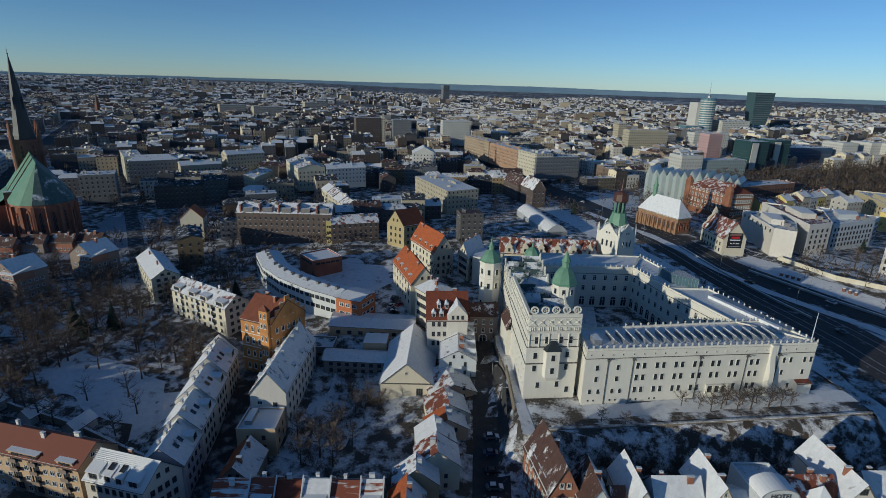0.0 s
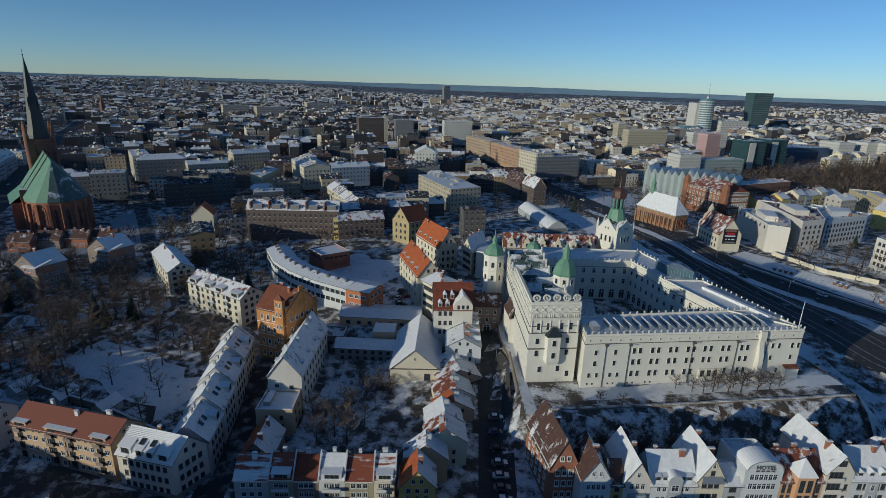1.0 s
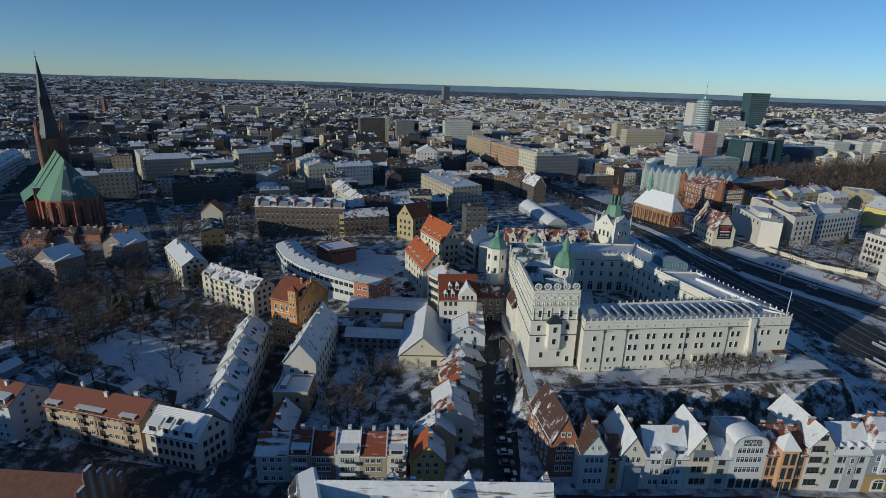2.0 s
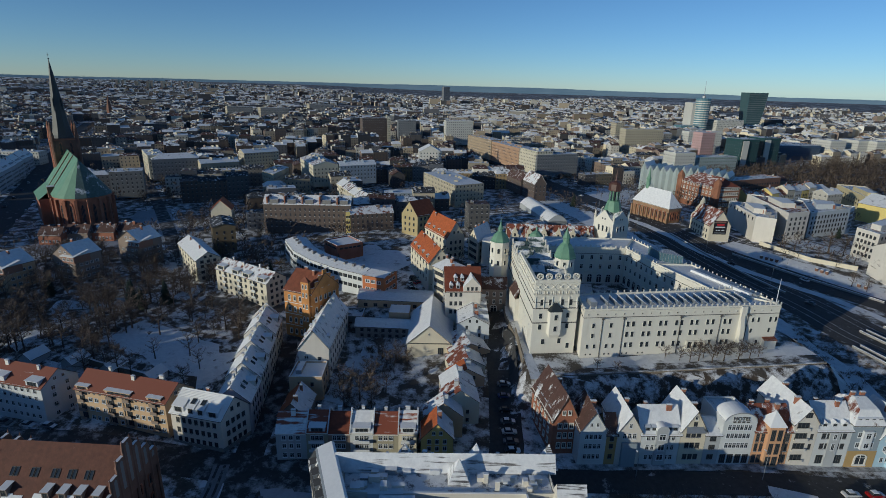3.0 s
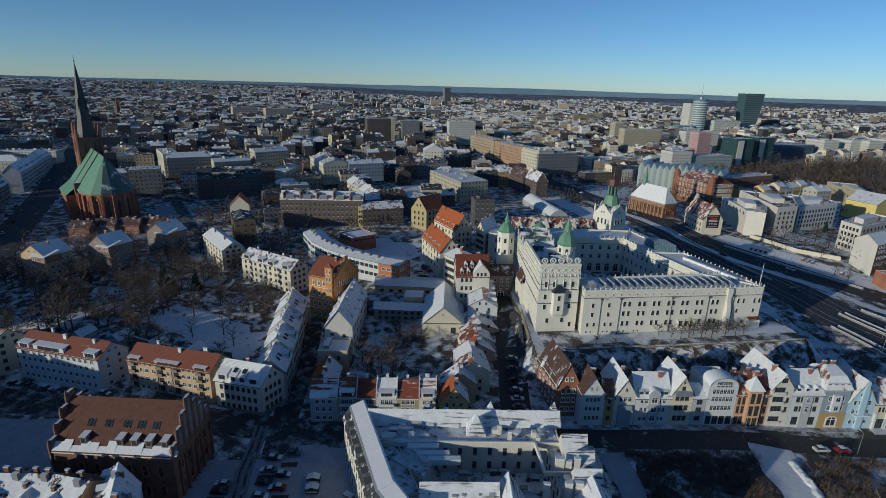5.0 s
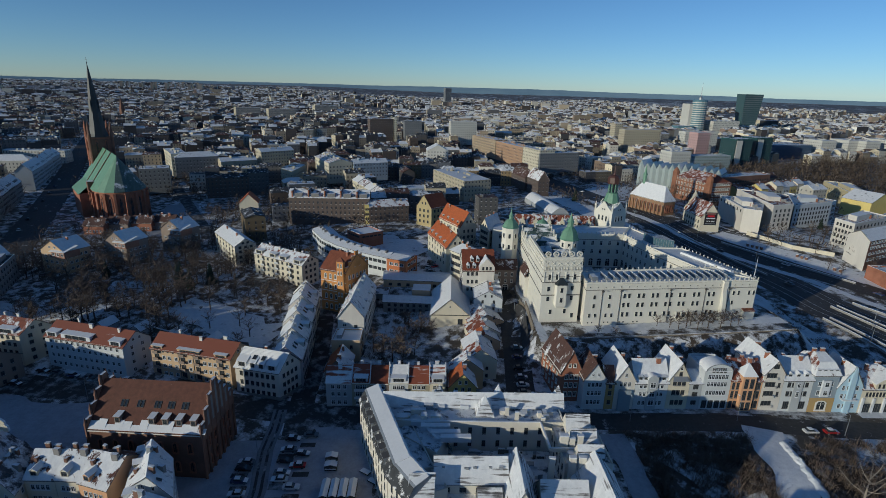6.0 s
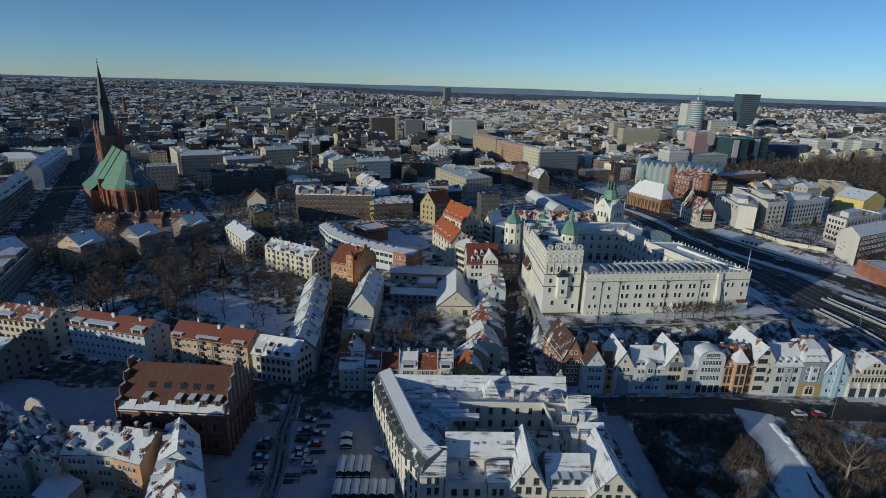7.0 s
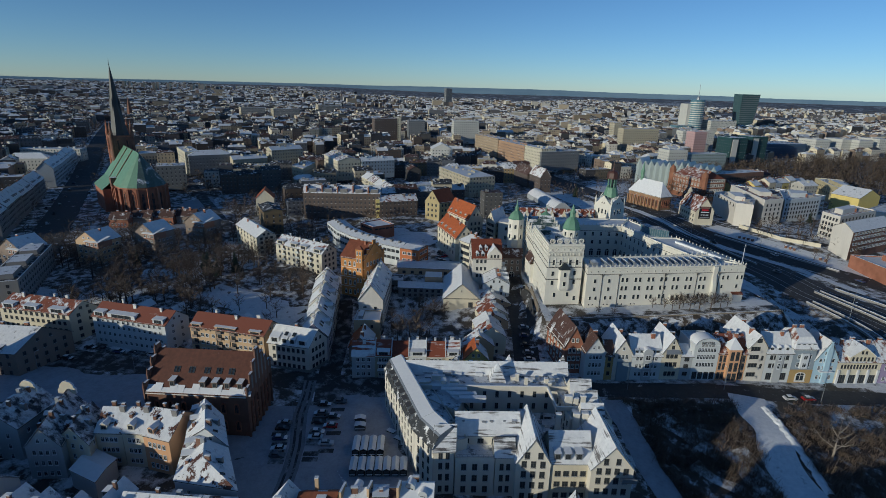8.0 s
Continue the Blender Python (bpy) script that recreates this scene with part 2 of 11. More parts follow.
# ---- mesh tools ----
class Build:
    """Gathers polygons with a material slot each, and links them as one mesh."""

    def __init__(self):
        self.v, self.f, self.m, self.mats = [], [], [], []

    def slot(self, mat):
        if mat not in self.mats:
            self.mats.append(mat)
        return self.mats.index(mat)

    def poly(self, pts, mat):
        n = len(self.v)
        self.v += [tuple(p) for p in pts]
        self.f.append(tuple(range(n, n + len(pts))))
        self.m.append(self.slot(mat))

    def solid(self, top, drop, mat, side=None):
        """A slab under the polygon top: drop is its thickness downwards."""
        low = [(p[0], p[1], p[2] - drop) for p in top]
        self.poly(top, mat)
        self.poly(low[::-1], side or mat)
        for i in range(len(top)):
            j = (i + 1) % len(top)
            self.poly([low[i], low[j], top[j], top[i]], side or mat)

    def prism(self, plan, z0, z1, mat, top=None):
        """plan counter-clockwise seen from above."""
        for i in range(len(plan)):
            a, b = plan[i], plan[(i + 1) % len(plan)]
            self.poly([(*a[:2], z0), (*b[:2], z0), (*b[:2], z1), (*a[:2], z1)], mat)
        self.poly([(*p[:2], z1) for p in plan], top or mat)
        self.poly([(*p[:2], z0) for p in plan][::-1], mat)

    def loft(self, rings, mat, cap=True):
        for r0, r1 in zip(rings, rings[1:]):
            n = len(r0)
            for i in range(n):
                j = (i + 1) % n
                self.poly([r0[i], r0[j], r1[j], r1[i]], mat)
        if cap:
            self.poly(rings[-1], mat)
            self.poly(rings[0][::-1], mat)

    def ring(self, c, r, z, n=8, turn=0.0):
        return [(c[0] + r * math.cos(turn + 2 * math.pi * i / n), c[1] + r * math.sin(turn + 2 * math.pi * i / n), z) for i in range(n)]

    def turned(self, c, profile, mat, n=8, turn=0.0):
        """A turned body: profile of (radius, z) upwards."""
        self.loft([self.ring(c, max(r, 0.01), z, n, turn) for r, z in profile], mat)

    def tube(self, a, b, r0, r1, mat, n=5):
        a, b = Vector(a), Vector(b)
        d = (b - a).normalized()
        s = d.cross(Vector((0, 0, 1)) if abs(d.z) < 0.9 else Vector((1, 0, 0))).normalized()
        t = d.cross(s)
        rings = [[tuple(p + (s * math.cos(2 * math.pi * i / n) + t * math.sin(2 * math.pi * i / n)) * r) for i in range(n)] for p, r in ((a, r0), (b, r1))]
        for i in range(n):
            j = (i + 1) % n
            self.poly([rings[0][i], rings[0][j], rings[1][j], rings[1][i]], mat)
        self.poly(rings[1], mat)

    def bar(self, a, b, w, h, mat):
        """A straight bar of width w and height h lying from a to b, its underside on that line."""
        a, b = Vector(a), Vector(b)
        s = (b - a).cross(Vector((0, 0, 1))).normalized() * (w / 2)
        up = Vector((0, 0, h))
        low = [a - s, a + s, b + s, b - s]
        top = [p + up for p in low]
        self.poly(low[::-1], mat)
        self.poly(top, mat)
        for i in range(4):
            j = (i + 1) % 4
            self.poly([low[i], low[j], top[j], top[i]], mat)

    def done(self, name, parent=None, label="", smooth=False):
        me = bpy.data.meshes.new(name)
        me.from_pydata(self.v, [], self.f)
        for mat in self.mats:
            me.materials.append(mat)
        me.polygons.foreach_set("material_index", self.m)
        if smooth:
            me.polygons.foreach_set("use_smooth", [True] * len(self.f))
        me.update()
        ob = new(name, me)
        if parent:
            under(ob, parent)
        return tagged(ob, label)


def under(ob, parent):
    """ob becomes a part of parent and keeps its place."""
    ob.parent = parent
    ob.matrix_parent_inverse = world_of(parent).inverted()
    return ob


def world_of(ob):
    m = ob.matrix_basis.copy()
    if ob.parent:
        m = world_of(ob.parent) @ ob.matrix_parent_inverse @ m
    return m


def thing(name, at, label, category, group="", kind=""):
    """The empty at the base of a thing."""
    ob = new(name)
    ob.empty_display_size = 1.0
    ob.matrix_basis = Matrix.Translation((at[0], at[1], at[2]))
    return tagged(ob, label, category, group, kind)


def placed(name, mesh, m, parent=None):
    """Another object on a shared mesh."""
    ob = new(name, mesh)
    ob.matrix_basis = m
    if parent:
        under(ob, parent)
    return ob

# ---- the lie of the land ----
TOWN_LEVELS = [(-67, 67, -5.5), (-77, 90, -5), (-80, 109, -3), (-89, 138, 1.2), (-50, 50, -5), (0, 30, -6), (-10, 85, -3), (0, 100, -2), (16, 98, -1.8),
               (55, 103, -1.5), (95, 112, -2.5), (65, 92, -1.5), (60, 50, -7), (110, 60, -9), (150, 100, -5), (-8, 135, 2), (-10, 150, 5), (-18, 192, 8.5),
               (-100, 60, -5), (-150, 70, -4.5), (-200, 75, -4)]
OUTER_LEVELS = [(-160, 120, 3), (-134, 112, 0), (-120, 180, 5), (-210, 170, 3), (-250, 110, 1), (-300, 250, 2), (-60, 130, -1), (-60, 180, 5), (-40, 225, 8.5),
                (0, 300, 11), (80, 330, 13), (150, 290, 11), (110, 220, 7), (135, 170, 6), (-100, 300, 8), (0, -60, -8), (-100, 20, -5.5), (140, 30, -9), (-250, 30, -5), (230, 230, 8)]
PLATEAU = [(0.8, 119.5), (6, 121), (24, 128.5), (62, 139), (97, 149), (93, 167), (66, 212), (46, 240), (-14, 226), (-16.5, 196)]


PARK = [(-340, 86), (-205, 98), (-100, 104), (-100, 150), (-150, 190), (-210, 215), (-250, 205), (-290, 160)]


def near_line(px, py, poly):
    """Distance from a point to a polygon: below 0 inside."""
    best, inside = 1e9, False
    for i in range(len(poly)):
        (ax, ay), (bx, by) = poly[i], poly[(i + 1) % len(poly)]
        dx, dy = bx - ax, by - ay
        s = min(1, max(0, ((px - ax) * dx + (py - ay) * dy) / (dx * dx + dy * dy)))
        best = min(best, math.hypot(px - ax - s * dx, py - ay - s * dy))
        if (ay > py) != (by > py) and px < (bx - ax) * (py - ay) / (by - ay) + ax:
            inside = not inside
    return -best if inside else best


def smooth(a, b, v):
    s = min(1, max(0, (v - a) / (b - a)))
    return s * s * (3 - 2 * s)


def land(x, y):
    """Height of the ground."""
    r = math.hypot(x, y - 150)
    if r < 900:
        top = low = 0.0
        for px, py, pz in TOWN_LEVELS + OUTER_LEVELS:
            w = 1 / ((x - px) ** 2 + (y - py) ** 2 + 30) ** 1.6
            top, low = top + w * pz, low + w
        z = top / low
    else:
        z = 14
    z += (14 - z) * smooth(330, 850, r)
    z += (62 - 34 * smooth(-0.5, -0.15, x / (abs(y) + 60))) * smooth(1300, 5600, r)
    if -30 < x < 120 and 105 < y < 260:
        d = near_line(x, y, PLATEAU)
        hill = 8.8 + max(0, x - 16) / 65 * 1.8
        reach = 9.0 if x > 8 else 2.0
        z = z + (hill - z) * (1 - smooth(0, reach, d))
    return z


def ridge_height(az):
    """Height of the far wooded rise, by the bearing from the town."""
    return 85 - 11 * smooth(-0.05, 0.2, az) - 9 * smooth(0.15, 0.5, az) + 5 * noise.noise((az * 7, 2.0, 0.0)) + 2.2 * noise.noise((az * 34, 5.0, 0.0)) + 1.3 * noise.noise((az * 140, 8.0, 0.0))


def steps_out(lo, hi, step, far):
    """Grid lines: even between lo and hi, then wider and wider out to far."""
    mid = [lo + step * i for i in range(int((hi - lo) / step) + 1)]
    out, s = [], step
    while (mid[-1] + sum(out) if out else mid[-1]) < far:
        s *= 1.16
        out.append(s)
    right, left = [mid[-1]], [mid[0]]
    for s in out:
        right.append(min(far, right[-1] + s))
        left.append(max(-far, left[-1] - s))
    return sorted(set(left + mid + right))


gx, gy = steps_out(-330, 270, 5.0, 4990), steps_out(-90, 420, 5.0, 4990)
g = Build()
g.v = [(x, y, land(x, y)) for y in gy for x in gx]
nx = len(gx)
for j in range(len(gy) - 1):
    for i in range(nx - 1):
        g.f.append((j * nx + i, j * nx + i + 1, (j + 1) * nx + i + 1, (j + 1) * nx + i))
        x, y = gx[i], gy[j]
        slope = -30 < x < 105 and 112 < y < 150 and 0 < near_line(x + 2, y + 2, PLATEAU) < 14
        bank = (25 < x < 190 and -80 < y < 88)
        park = -330 < x < -98 and 92 < y < 215 and near_line(x, y, PARK) < 0
        far = math.hypot(x, y) > 3150 + 500 * noise.noise((x / 700, y / 700, 0.0)) or (math.hypot(x, y) > 1100 and noise.noise((x / 420, y / 300, 9.0)) < -0.2)
        g.m.append(g.slot(FOREST if far else BANK if bank else SCRUB if slope or park else GROUND))
tagged(g.done("ground", smooth=True), "trampled snowy ground of an old town on a slope", "ground", kind="structure")


def backdrop():
    """The far rise that closes the view, distance haze painted in as blue and a glow."""
    m, nt, bsdf, co = base_mat("distant_rise_haze")
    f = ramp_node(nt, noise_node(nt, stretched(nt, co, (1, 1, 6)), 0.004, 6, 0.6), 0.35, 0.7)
    # blue-grey haze mixed into the colour, then emitted as well
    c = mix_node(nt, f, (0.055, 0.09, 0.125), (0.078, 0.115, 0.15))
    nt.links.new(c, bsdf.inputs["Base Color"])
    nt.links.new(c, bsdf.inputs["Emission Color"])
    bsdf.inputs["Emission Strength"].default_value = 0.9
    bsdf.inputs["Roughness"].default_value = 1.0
    b = Build()
    n, R = 900, 4600
    ring = [(-1.35 + 2.4 * k / n) for k in range(n + 1)]
    for a0, a1 in zip(ring, ring[1:]):
        p, q = (R * math.sin(a0), R * math.cos(a0)), (R * math.sin(a1), R * math.cos(a1))
        h0, h1 = ridge_height(a0), ridge_height(a1)
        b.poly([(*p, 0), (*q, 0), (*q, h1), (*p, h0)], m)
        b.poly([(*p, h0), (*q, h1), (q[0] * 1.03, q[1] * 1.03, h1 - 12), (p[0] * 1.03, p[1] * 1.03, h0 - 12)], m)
    tagged(b.done("backdrop"), "wooded rise on the far horizon, haze painted blue", "backdrop", kind="structure")


backdrop()


def ribbon(name, pts, width, mat, label, lift=0.08, category="road", step=4.0, across=4, wobble=0.0):
    """A strip that lies on the land along pts."""
    b = Build()
    line = []
    for (ax, ay), (bx, by) in zip(pts, pts[1:]):
        n = max(1, int(math.hypot(bx - ax, by - ay) / step))
        line += [(ax + (bx - ax) * i / n, ay + (by - ay) * i / n) for i in range(n)]
    line.append(pts[-1])
    rows = []
    for i, (x, y) in enumerate(line):
        ax, ay = line[max(0, i - 1)]
        bx, by = line[min(len(line) - 1, i + 1)]
        d = math.hypot(bx - ax, by - ay)
        nx_, ny_ = (by - ay) / d, -(bx - ax) / d
        row = []
        for k in range(across + 1):
            o = width * (k / across - 0.5) * (1 + wobble * noise.noise((x / 9, y / 9, k * 0.35)))
            px, py = x + nx_ * o, y + ny_ * o
            row.append((px, py, max(land(px, py), sheet(px, py)) + lift))
        rows.append(row)
    for r0, r1 in zip(rows, rows[1:]):
        for k in range(across):
            b.poly([r0[k], r0[k + 1], r1[k + 1], r1[k]], mat)
    return tagged(b.done(name, smooth=True), label, category, kind="structure")


def sheet(x, y):
    """The ground sheet's own height between its grid lines."""
    if not (-325 < x < 265 and -85 < y < 415):
        return -99
    x0, y0 = -330 + 5 * math.floor((x + 330) / 5), -90 + 5 * math.floor((y + 90) / 5)
    s, t = (x - x0) / 5, (y - y0) / 5
    return (land(x0, y0) * (1 - s) + land(x0 + 5, y0) * s) * (1 - t) + (land(x0, y0 + 5) * (1 - s) + land(x0 + 5, y0 + 5) * s) * t


ribbon("road", [(-20, 84), (16, 92.5), (55, 100.5), (95, 108), (150, 118), (210, 128)], 8.5, ASPHALT_DARK, "dark swept asphalt street before the row houses")
ribbon("road", [(-3, 84), (-3.5, 103), (-6.5, 123), (-10.5, 148), (-17.5, 168), (-23.5, 184), (-27, 202)], 9.6, ASPHALT_DARK, "narrow cobbled street in deep shade between houses and castle")
ribbon("road", [(-68, 70), (-74, 88), (-79, 109), (-86, 132), (-96, 150), (-112, 158), (-140, 160)], 8.0, ASPHALT, "narrow lane with trodden snow between houses")
ribbon("road", [(-330, 66), (-200, 69), (-140, 74), (-100, 78), (-72, 80), (-40, 82), (-14, 86)], 11, ASPHALT, "street with slushy snow along the square")
ribbon("road", [(-78, 80), (-75.2, 71), (-73.0, 62), (-69.8, 54), (-66.8, 47), (-64.0, 38), (-62, 28)], 4.2, RUTTED, "car park lane with rutted snow", 0.12, wobble=0.15)
for o_ in (-0.9, 0.9):
    ribbon("wheel_track", [(-78 + o_, 80), (-75.2 + o_, 71), (-73.0 + o_, 62), (-69.8 + o_, 54), (-66.8 + o_, 47), (-64.0 + o_, 38), (-62 + o_, 28)], 0.7, ASPHALT, "dark wheel track worn through packed snow", 0.16, "wheel track", 3, 1, 0.2)
for x, y in ((-74.3, 50.8), (-72.0, 46.4), (-69.3, 39.5), (-62.7, 49.3), (-61.4, 44.9), (-60.7, 42.7), (-62.4, 66.8), (-58.9, 55.0), (-57.8, 47.0), (-66.2, 61.0)):
    ribbon("bare_patch", [(x - 2.1, y - 0.5), (x, y), (x + 2.1, y + 0.5)], 1.9, ASPHALT, "bare asphalt where a car had stood", 0.14, "asphalt patch", 1.4, 2, 0.2)
ribbon("road", [(215, 40), (170, 115), (142, 158), (126, 190), (112, 225), (96, 262), (73, 306), (48, 354), (18, 440), (-14, 510), (-70, 640), (-160, 850)], 27, ASPHALT_DARK, "wide dark motorway approach cut past the castle", 0.12, step=5)
ribbon("road", [(260, 140), (205, 180), (166, 208), (143, 230), (118, 256), (94, 284), (72, 316), (60, 345)], 15, ASPHALT_DARK, "second carriageway of the motorway", 0.2)
for off_, lab in ((-8.6, "solid"), (-4.4, "lane"), (4.4, "lane"), (8.6, "solid")):
    ml = [(186, 88), (170, 115), (142, 158), (126, 190), (112, 225), (96, 262), (73, 306), (48, 354)]
    side = []
    for k, (x, y) in enumerate(ml):
        (ax, ay), (bx, by) = ml[max(0, k - 1)], ml[min(len(ml) - 1, k + 1)]
        d_ = math.hypot(bx - ax, by - ay)
        side.append((x + (by - ay) / d_ * off_, y - (bx - ax) / d_ * off_))
    ribbon("road_line", side, 0.3, LINE, "worn white " + lab + " line on the motorway", 0.2, "road marking", 5, 1)
ribbon("road", [(138, 280), (112, 304), (92, 326), (78, 352), (66, 392)], 8, ASPHALT, "side road with packed snow beside the motorway")
ribbon("pavement", [(112, 118), (107, 140), (101, 164), (94, 190), (84, 222), (62, 268), (36, 318), (4, 392)], 16, SNOW_LAWN, "snow-covered verge between castle and motorway", 0.06, "verge", wobble=0.25)
ribbon("pavement", [(150, 196), (133, 222), (112, 246), (88, 276), (66, 312), (44, 350), (30, 380)], 5, SNOW_LAWN, "snowy median strip of the motorway", 0.26, "verge", wobble=0.45)
ribbon("pavement", [(176, 222), (150, 244), (126, 268), (104, 292)], 16, SNOW_LAWN, "snowy open lot beside the motorway", 0.1, "yard", wobble=0.45)
ribbon("pavement", [(-75, 66), (-68, 44), (-60, 16)], 34, TRODDEN_SHADE, "car park under rutted snow in the shade", 0.05, "car park", wobble=0.45)
ribbon("pavement", [(-55, 78), (-47, 52), (-34, 30), (-10, 26)], 17, TRODDEN_SHADE, "trodden snow between market stalls and the new block", 0.06, "yard", wobble=0.4)
ribbon("pavement", [(13, 97), (55, 106.6), (99, 117)], 2.4, PAVING, "narrow snowy pavement before the row houses", 0.2, "pavement", wobble=0.45)
ribbon("pavement", [(3.4, 121.5), (-0.5, 137), (-4.0, 151), (-8.4, 166), (-14.0, 196)], 3.2, SNOW_LAWN, "snowy terrace path along the castle wall", 0.06, "path", wobble=0.45)
ribbon("pavement", [(69, 101), (68.4, 94), (68.2, 87), (68.8, 76), (70.6, 67), (71.8, 59), (74, 45), (77, 26)], 10.5, DEEP_SNOW, "bright snow track down the scrubby bank", 0.1, "path", 2.0, 8, 0.6)
for pts_, w_ in (([(39, 84), (43, 79), (48, 76), (55, 74)], 9.0), ([(57, 73), (61, 64), (63, 54)], 8.0), ([(45, 66), (50, 61), (58, 58)], 4.5)):
    ribbon("pavement", pts_, w_, BANK_SNOW, "thin broken snow among the scrub", 0.08, "snow patch", 1.6, 8, 0.9)
b = Build()
rows_ = []
for k in range(41):
    # bank of cleared snow heaped along the track
    t_ = k / 40
    x, y = 72.4 + 5.6 * t_ + 0.5 * noise.noise((k * 0.4, 3.0, 0.0)), 95.0 - 33.0 * t_
    w_, h_ = 1.3 + 0.6 * noise.noise((k * 0.5, 7.0, 0.0)), 0.55 + 0.35 * noise.noise((k * 0.23, 1.0, 0.5))
    rows_.append([(x + w_ * o, y + 0.25 * o, land(x + w_ * o, y) + 0.05 + h_ * max(0.0, 1 - o * o) * (1 + 0.5 * noise.noise((k * 1.1, o * 2, 4.0)))) for o in (-1, -0.6, -0.2, 0.2, 0.6, 1)])
for r0, r1 in zip(rows_, rows_[1:]):
    for k in range(5):
        b.poly([r0[k + 1], r0[k], r1[k], r1[k + 1]], SNOW_CAP)
tagged(b.done("snow_heap", smooth=True), "lumpy heap of cleared snow along the track", "snow heap", kind="structure")
ribbon("pavement", [(24, 88), (32, 60), (44, 30), (60, 0)], 7, TRODDEN_SHADE, "shaded snow strip beside the new block", 0.1, "path", wobble=0.45)
ribbon("lawn", [(-152, 128), (-132, 127), (-116, 122), (-101, 117)], 20, SNOW_LAWN, "sunlit snowy lawn in the park", 0.07, "lawn", wobble=0.7)
ribbon("pavement", [(128, 330), (140, 322), (152, 306), (164, 294), (174, 274)], 15, SNOW_LAWN, "snowy yard behind the long wall", 0.08, "yard", 3.0, 5, 0.6)
ribbon("pavement", [(104, 318), (116, 300), (124, 290)], 9, SNOW_LAWN, "snowy corner beside the poster house", 0.08, "yard", 3.0, 4, 0.4)
ribbon("lawn", [(18, 135), (50, 145.4), (80, 155), (94, 159)], 6.0, SNOW_LAWN, "snowy terrace before the castle front", 0.1, "lawn", wobble=0.35)
ribbon("lawn", [(-57, 110), (-54, 128), (-53, 146)], 17, SNOW_LAWN, "walled yard under trodden snow", 0.07, "yard", wobble=0.5)
ribbon("lawn", [(-262, 112), (-220, 110), (-176, 116)], 13, SNOW_LAWN, "snowy clearing among the park trees", 0.07, "lawn", wobble=0.8)
ribbon("lawn", [(-196, 140), (-172, 152), (-150, 172)], 9, SNOW_LAWN, "snowy path winding through the park", 0.07, "path", wobble=0.7)
ribbon("lawn", [(-236, 150), (-214, 178), (-180, 196)], 10, SNOW_LAWN, "snowy clearing among the park trees", 0.07, "lawn", wobble=0.8)
ribbon("lawn", [(-112, 232), (-84, 226), (-66, 214)], 34, SNOW_LAWN, "snow-covered school yard", 0.07, "yard", wobble=0.7)
ribbon("lawn", [(20, 400), (58, 425), (66, 470)], 44, SNOW_LAWN, "snowy green inside the road loop", 0.1, "lawn", wobble=0.7)
ribbon("lawn", [(-200, 55), (-160, 57), (-122, 58)], 18, TRODDEN_SHADE, "snow-covered town square in the shade", 0.07, "square", wobble=0.7)
ribbon("lawn", [(-280, 205), (-245, 222), (-225, 240)], 26, TRODDEN_SHADE, "snowy square beside the brick church", 0.07, "square", wobble=0.7)

# ---- building kit ----
def mesh_of(b, name):
    me = bpy.data.meshes.new(name)
    me.from_pydata(b.v, [], b.f)
    for mat in b.mats:
        me.materials.append(mat)
    me.polygons.foreach_set("material_index", b.m)
    me.update()
    return me


def window_mesh(name, frame_mat, depth=0.09, rim=0.1, bars=1, rungs=1, sill=True, arch=False):
    """A unit window, 1 wide and 1 high round its middle; it stands out from the wall towards -y."""
    b = Build()
    o = [(-0.5, -0.5), (0.5, -0.5), (0.5, 0.5), (-0.5, 0.5)]
    if arch:
        o = [(-0.5, -0.5), (0.5, -0.5), (0.5, 0.28), (0.33, 0.44), (0, 0.5), (-0.33, 0.44), (-0.5, 0.28)]
    i = [(x * (1 - 2 * rim), z * (1 - 1.4 * rim)) for x, z in o]
    n = len(o)
    for k in range(n):
        j = (k + 1) % n
        A, B, C, D = o[k], o[j], i[j], i[k]
        b.poly([(A[0], -depth, A[1]), (B[0], -depth, B[1]), (C[0], -depth, C[1]), (D[0], -depth, D[1])], frame_mat)
        b.poly([(A[0], 0, A[1]), (B[0], 0, B[1]), (B[0], -depth, B[1]), (A[0], -depth, A[1])], frame_mat)
        b.poly([(D[0], -depth, D[1]), (C[0], -depth, C[1]), (C[0], -0.015, C[1]), (D[0], -0.015, D[1])], frame_mat)
    b.poly([(x, -0.015, z) for x, z in i], GLASS)
    for k in range(bars):
        x = (k + 1) / (bars + 1) - 0.5
        b.poly([(x - 0.03, -0.03, -0.43), (x + 0.03, -0.03, -0.43), (x + 0.03, -0.03, 0.42), (x - 0.03, -0.03, 0.42)], frame_mat)
    for k in range(rungs):
        z = 0.16
        b.poly([(-0.42, -0.031, z - 0.02), (0.42, -0.031, z - 0.02), (0.42, -0.031, z + 0.02), (-0.42, -0.031, z + 0.02)], frame_mat)
    if sill:
        for z0, z1, y in ((-0.56, -0.5, -depth - 0.1),):
            b.poly([(-0.55, y, z1), (0.55, y, z1), (0.55, 0, z1), (-0.55, 0, z1)], SNOW_CAP)
            b.poly([(-0.55, y, z0), (0.55, y, z0), (0.55, y, z1), (-0.55, y, z1)], frame_mat)
    return mesh_of(b, name)


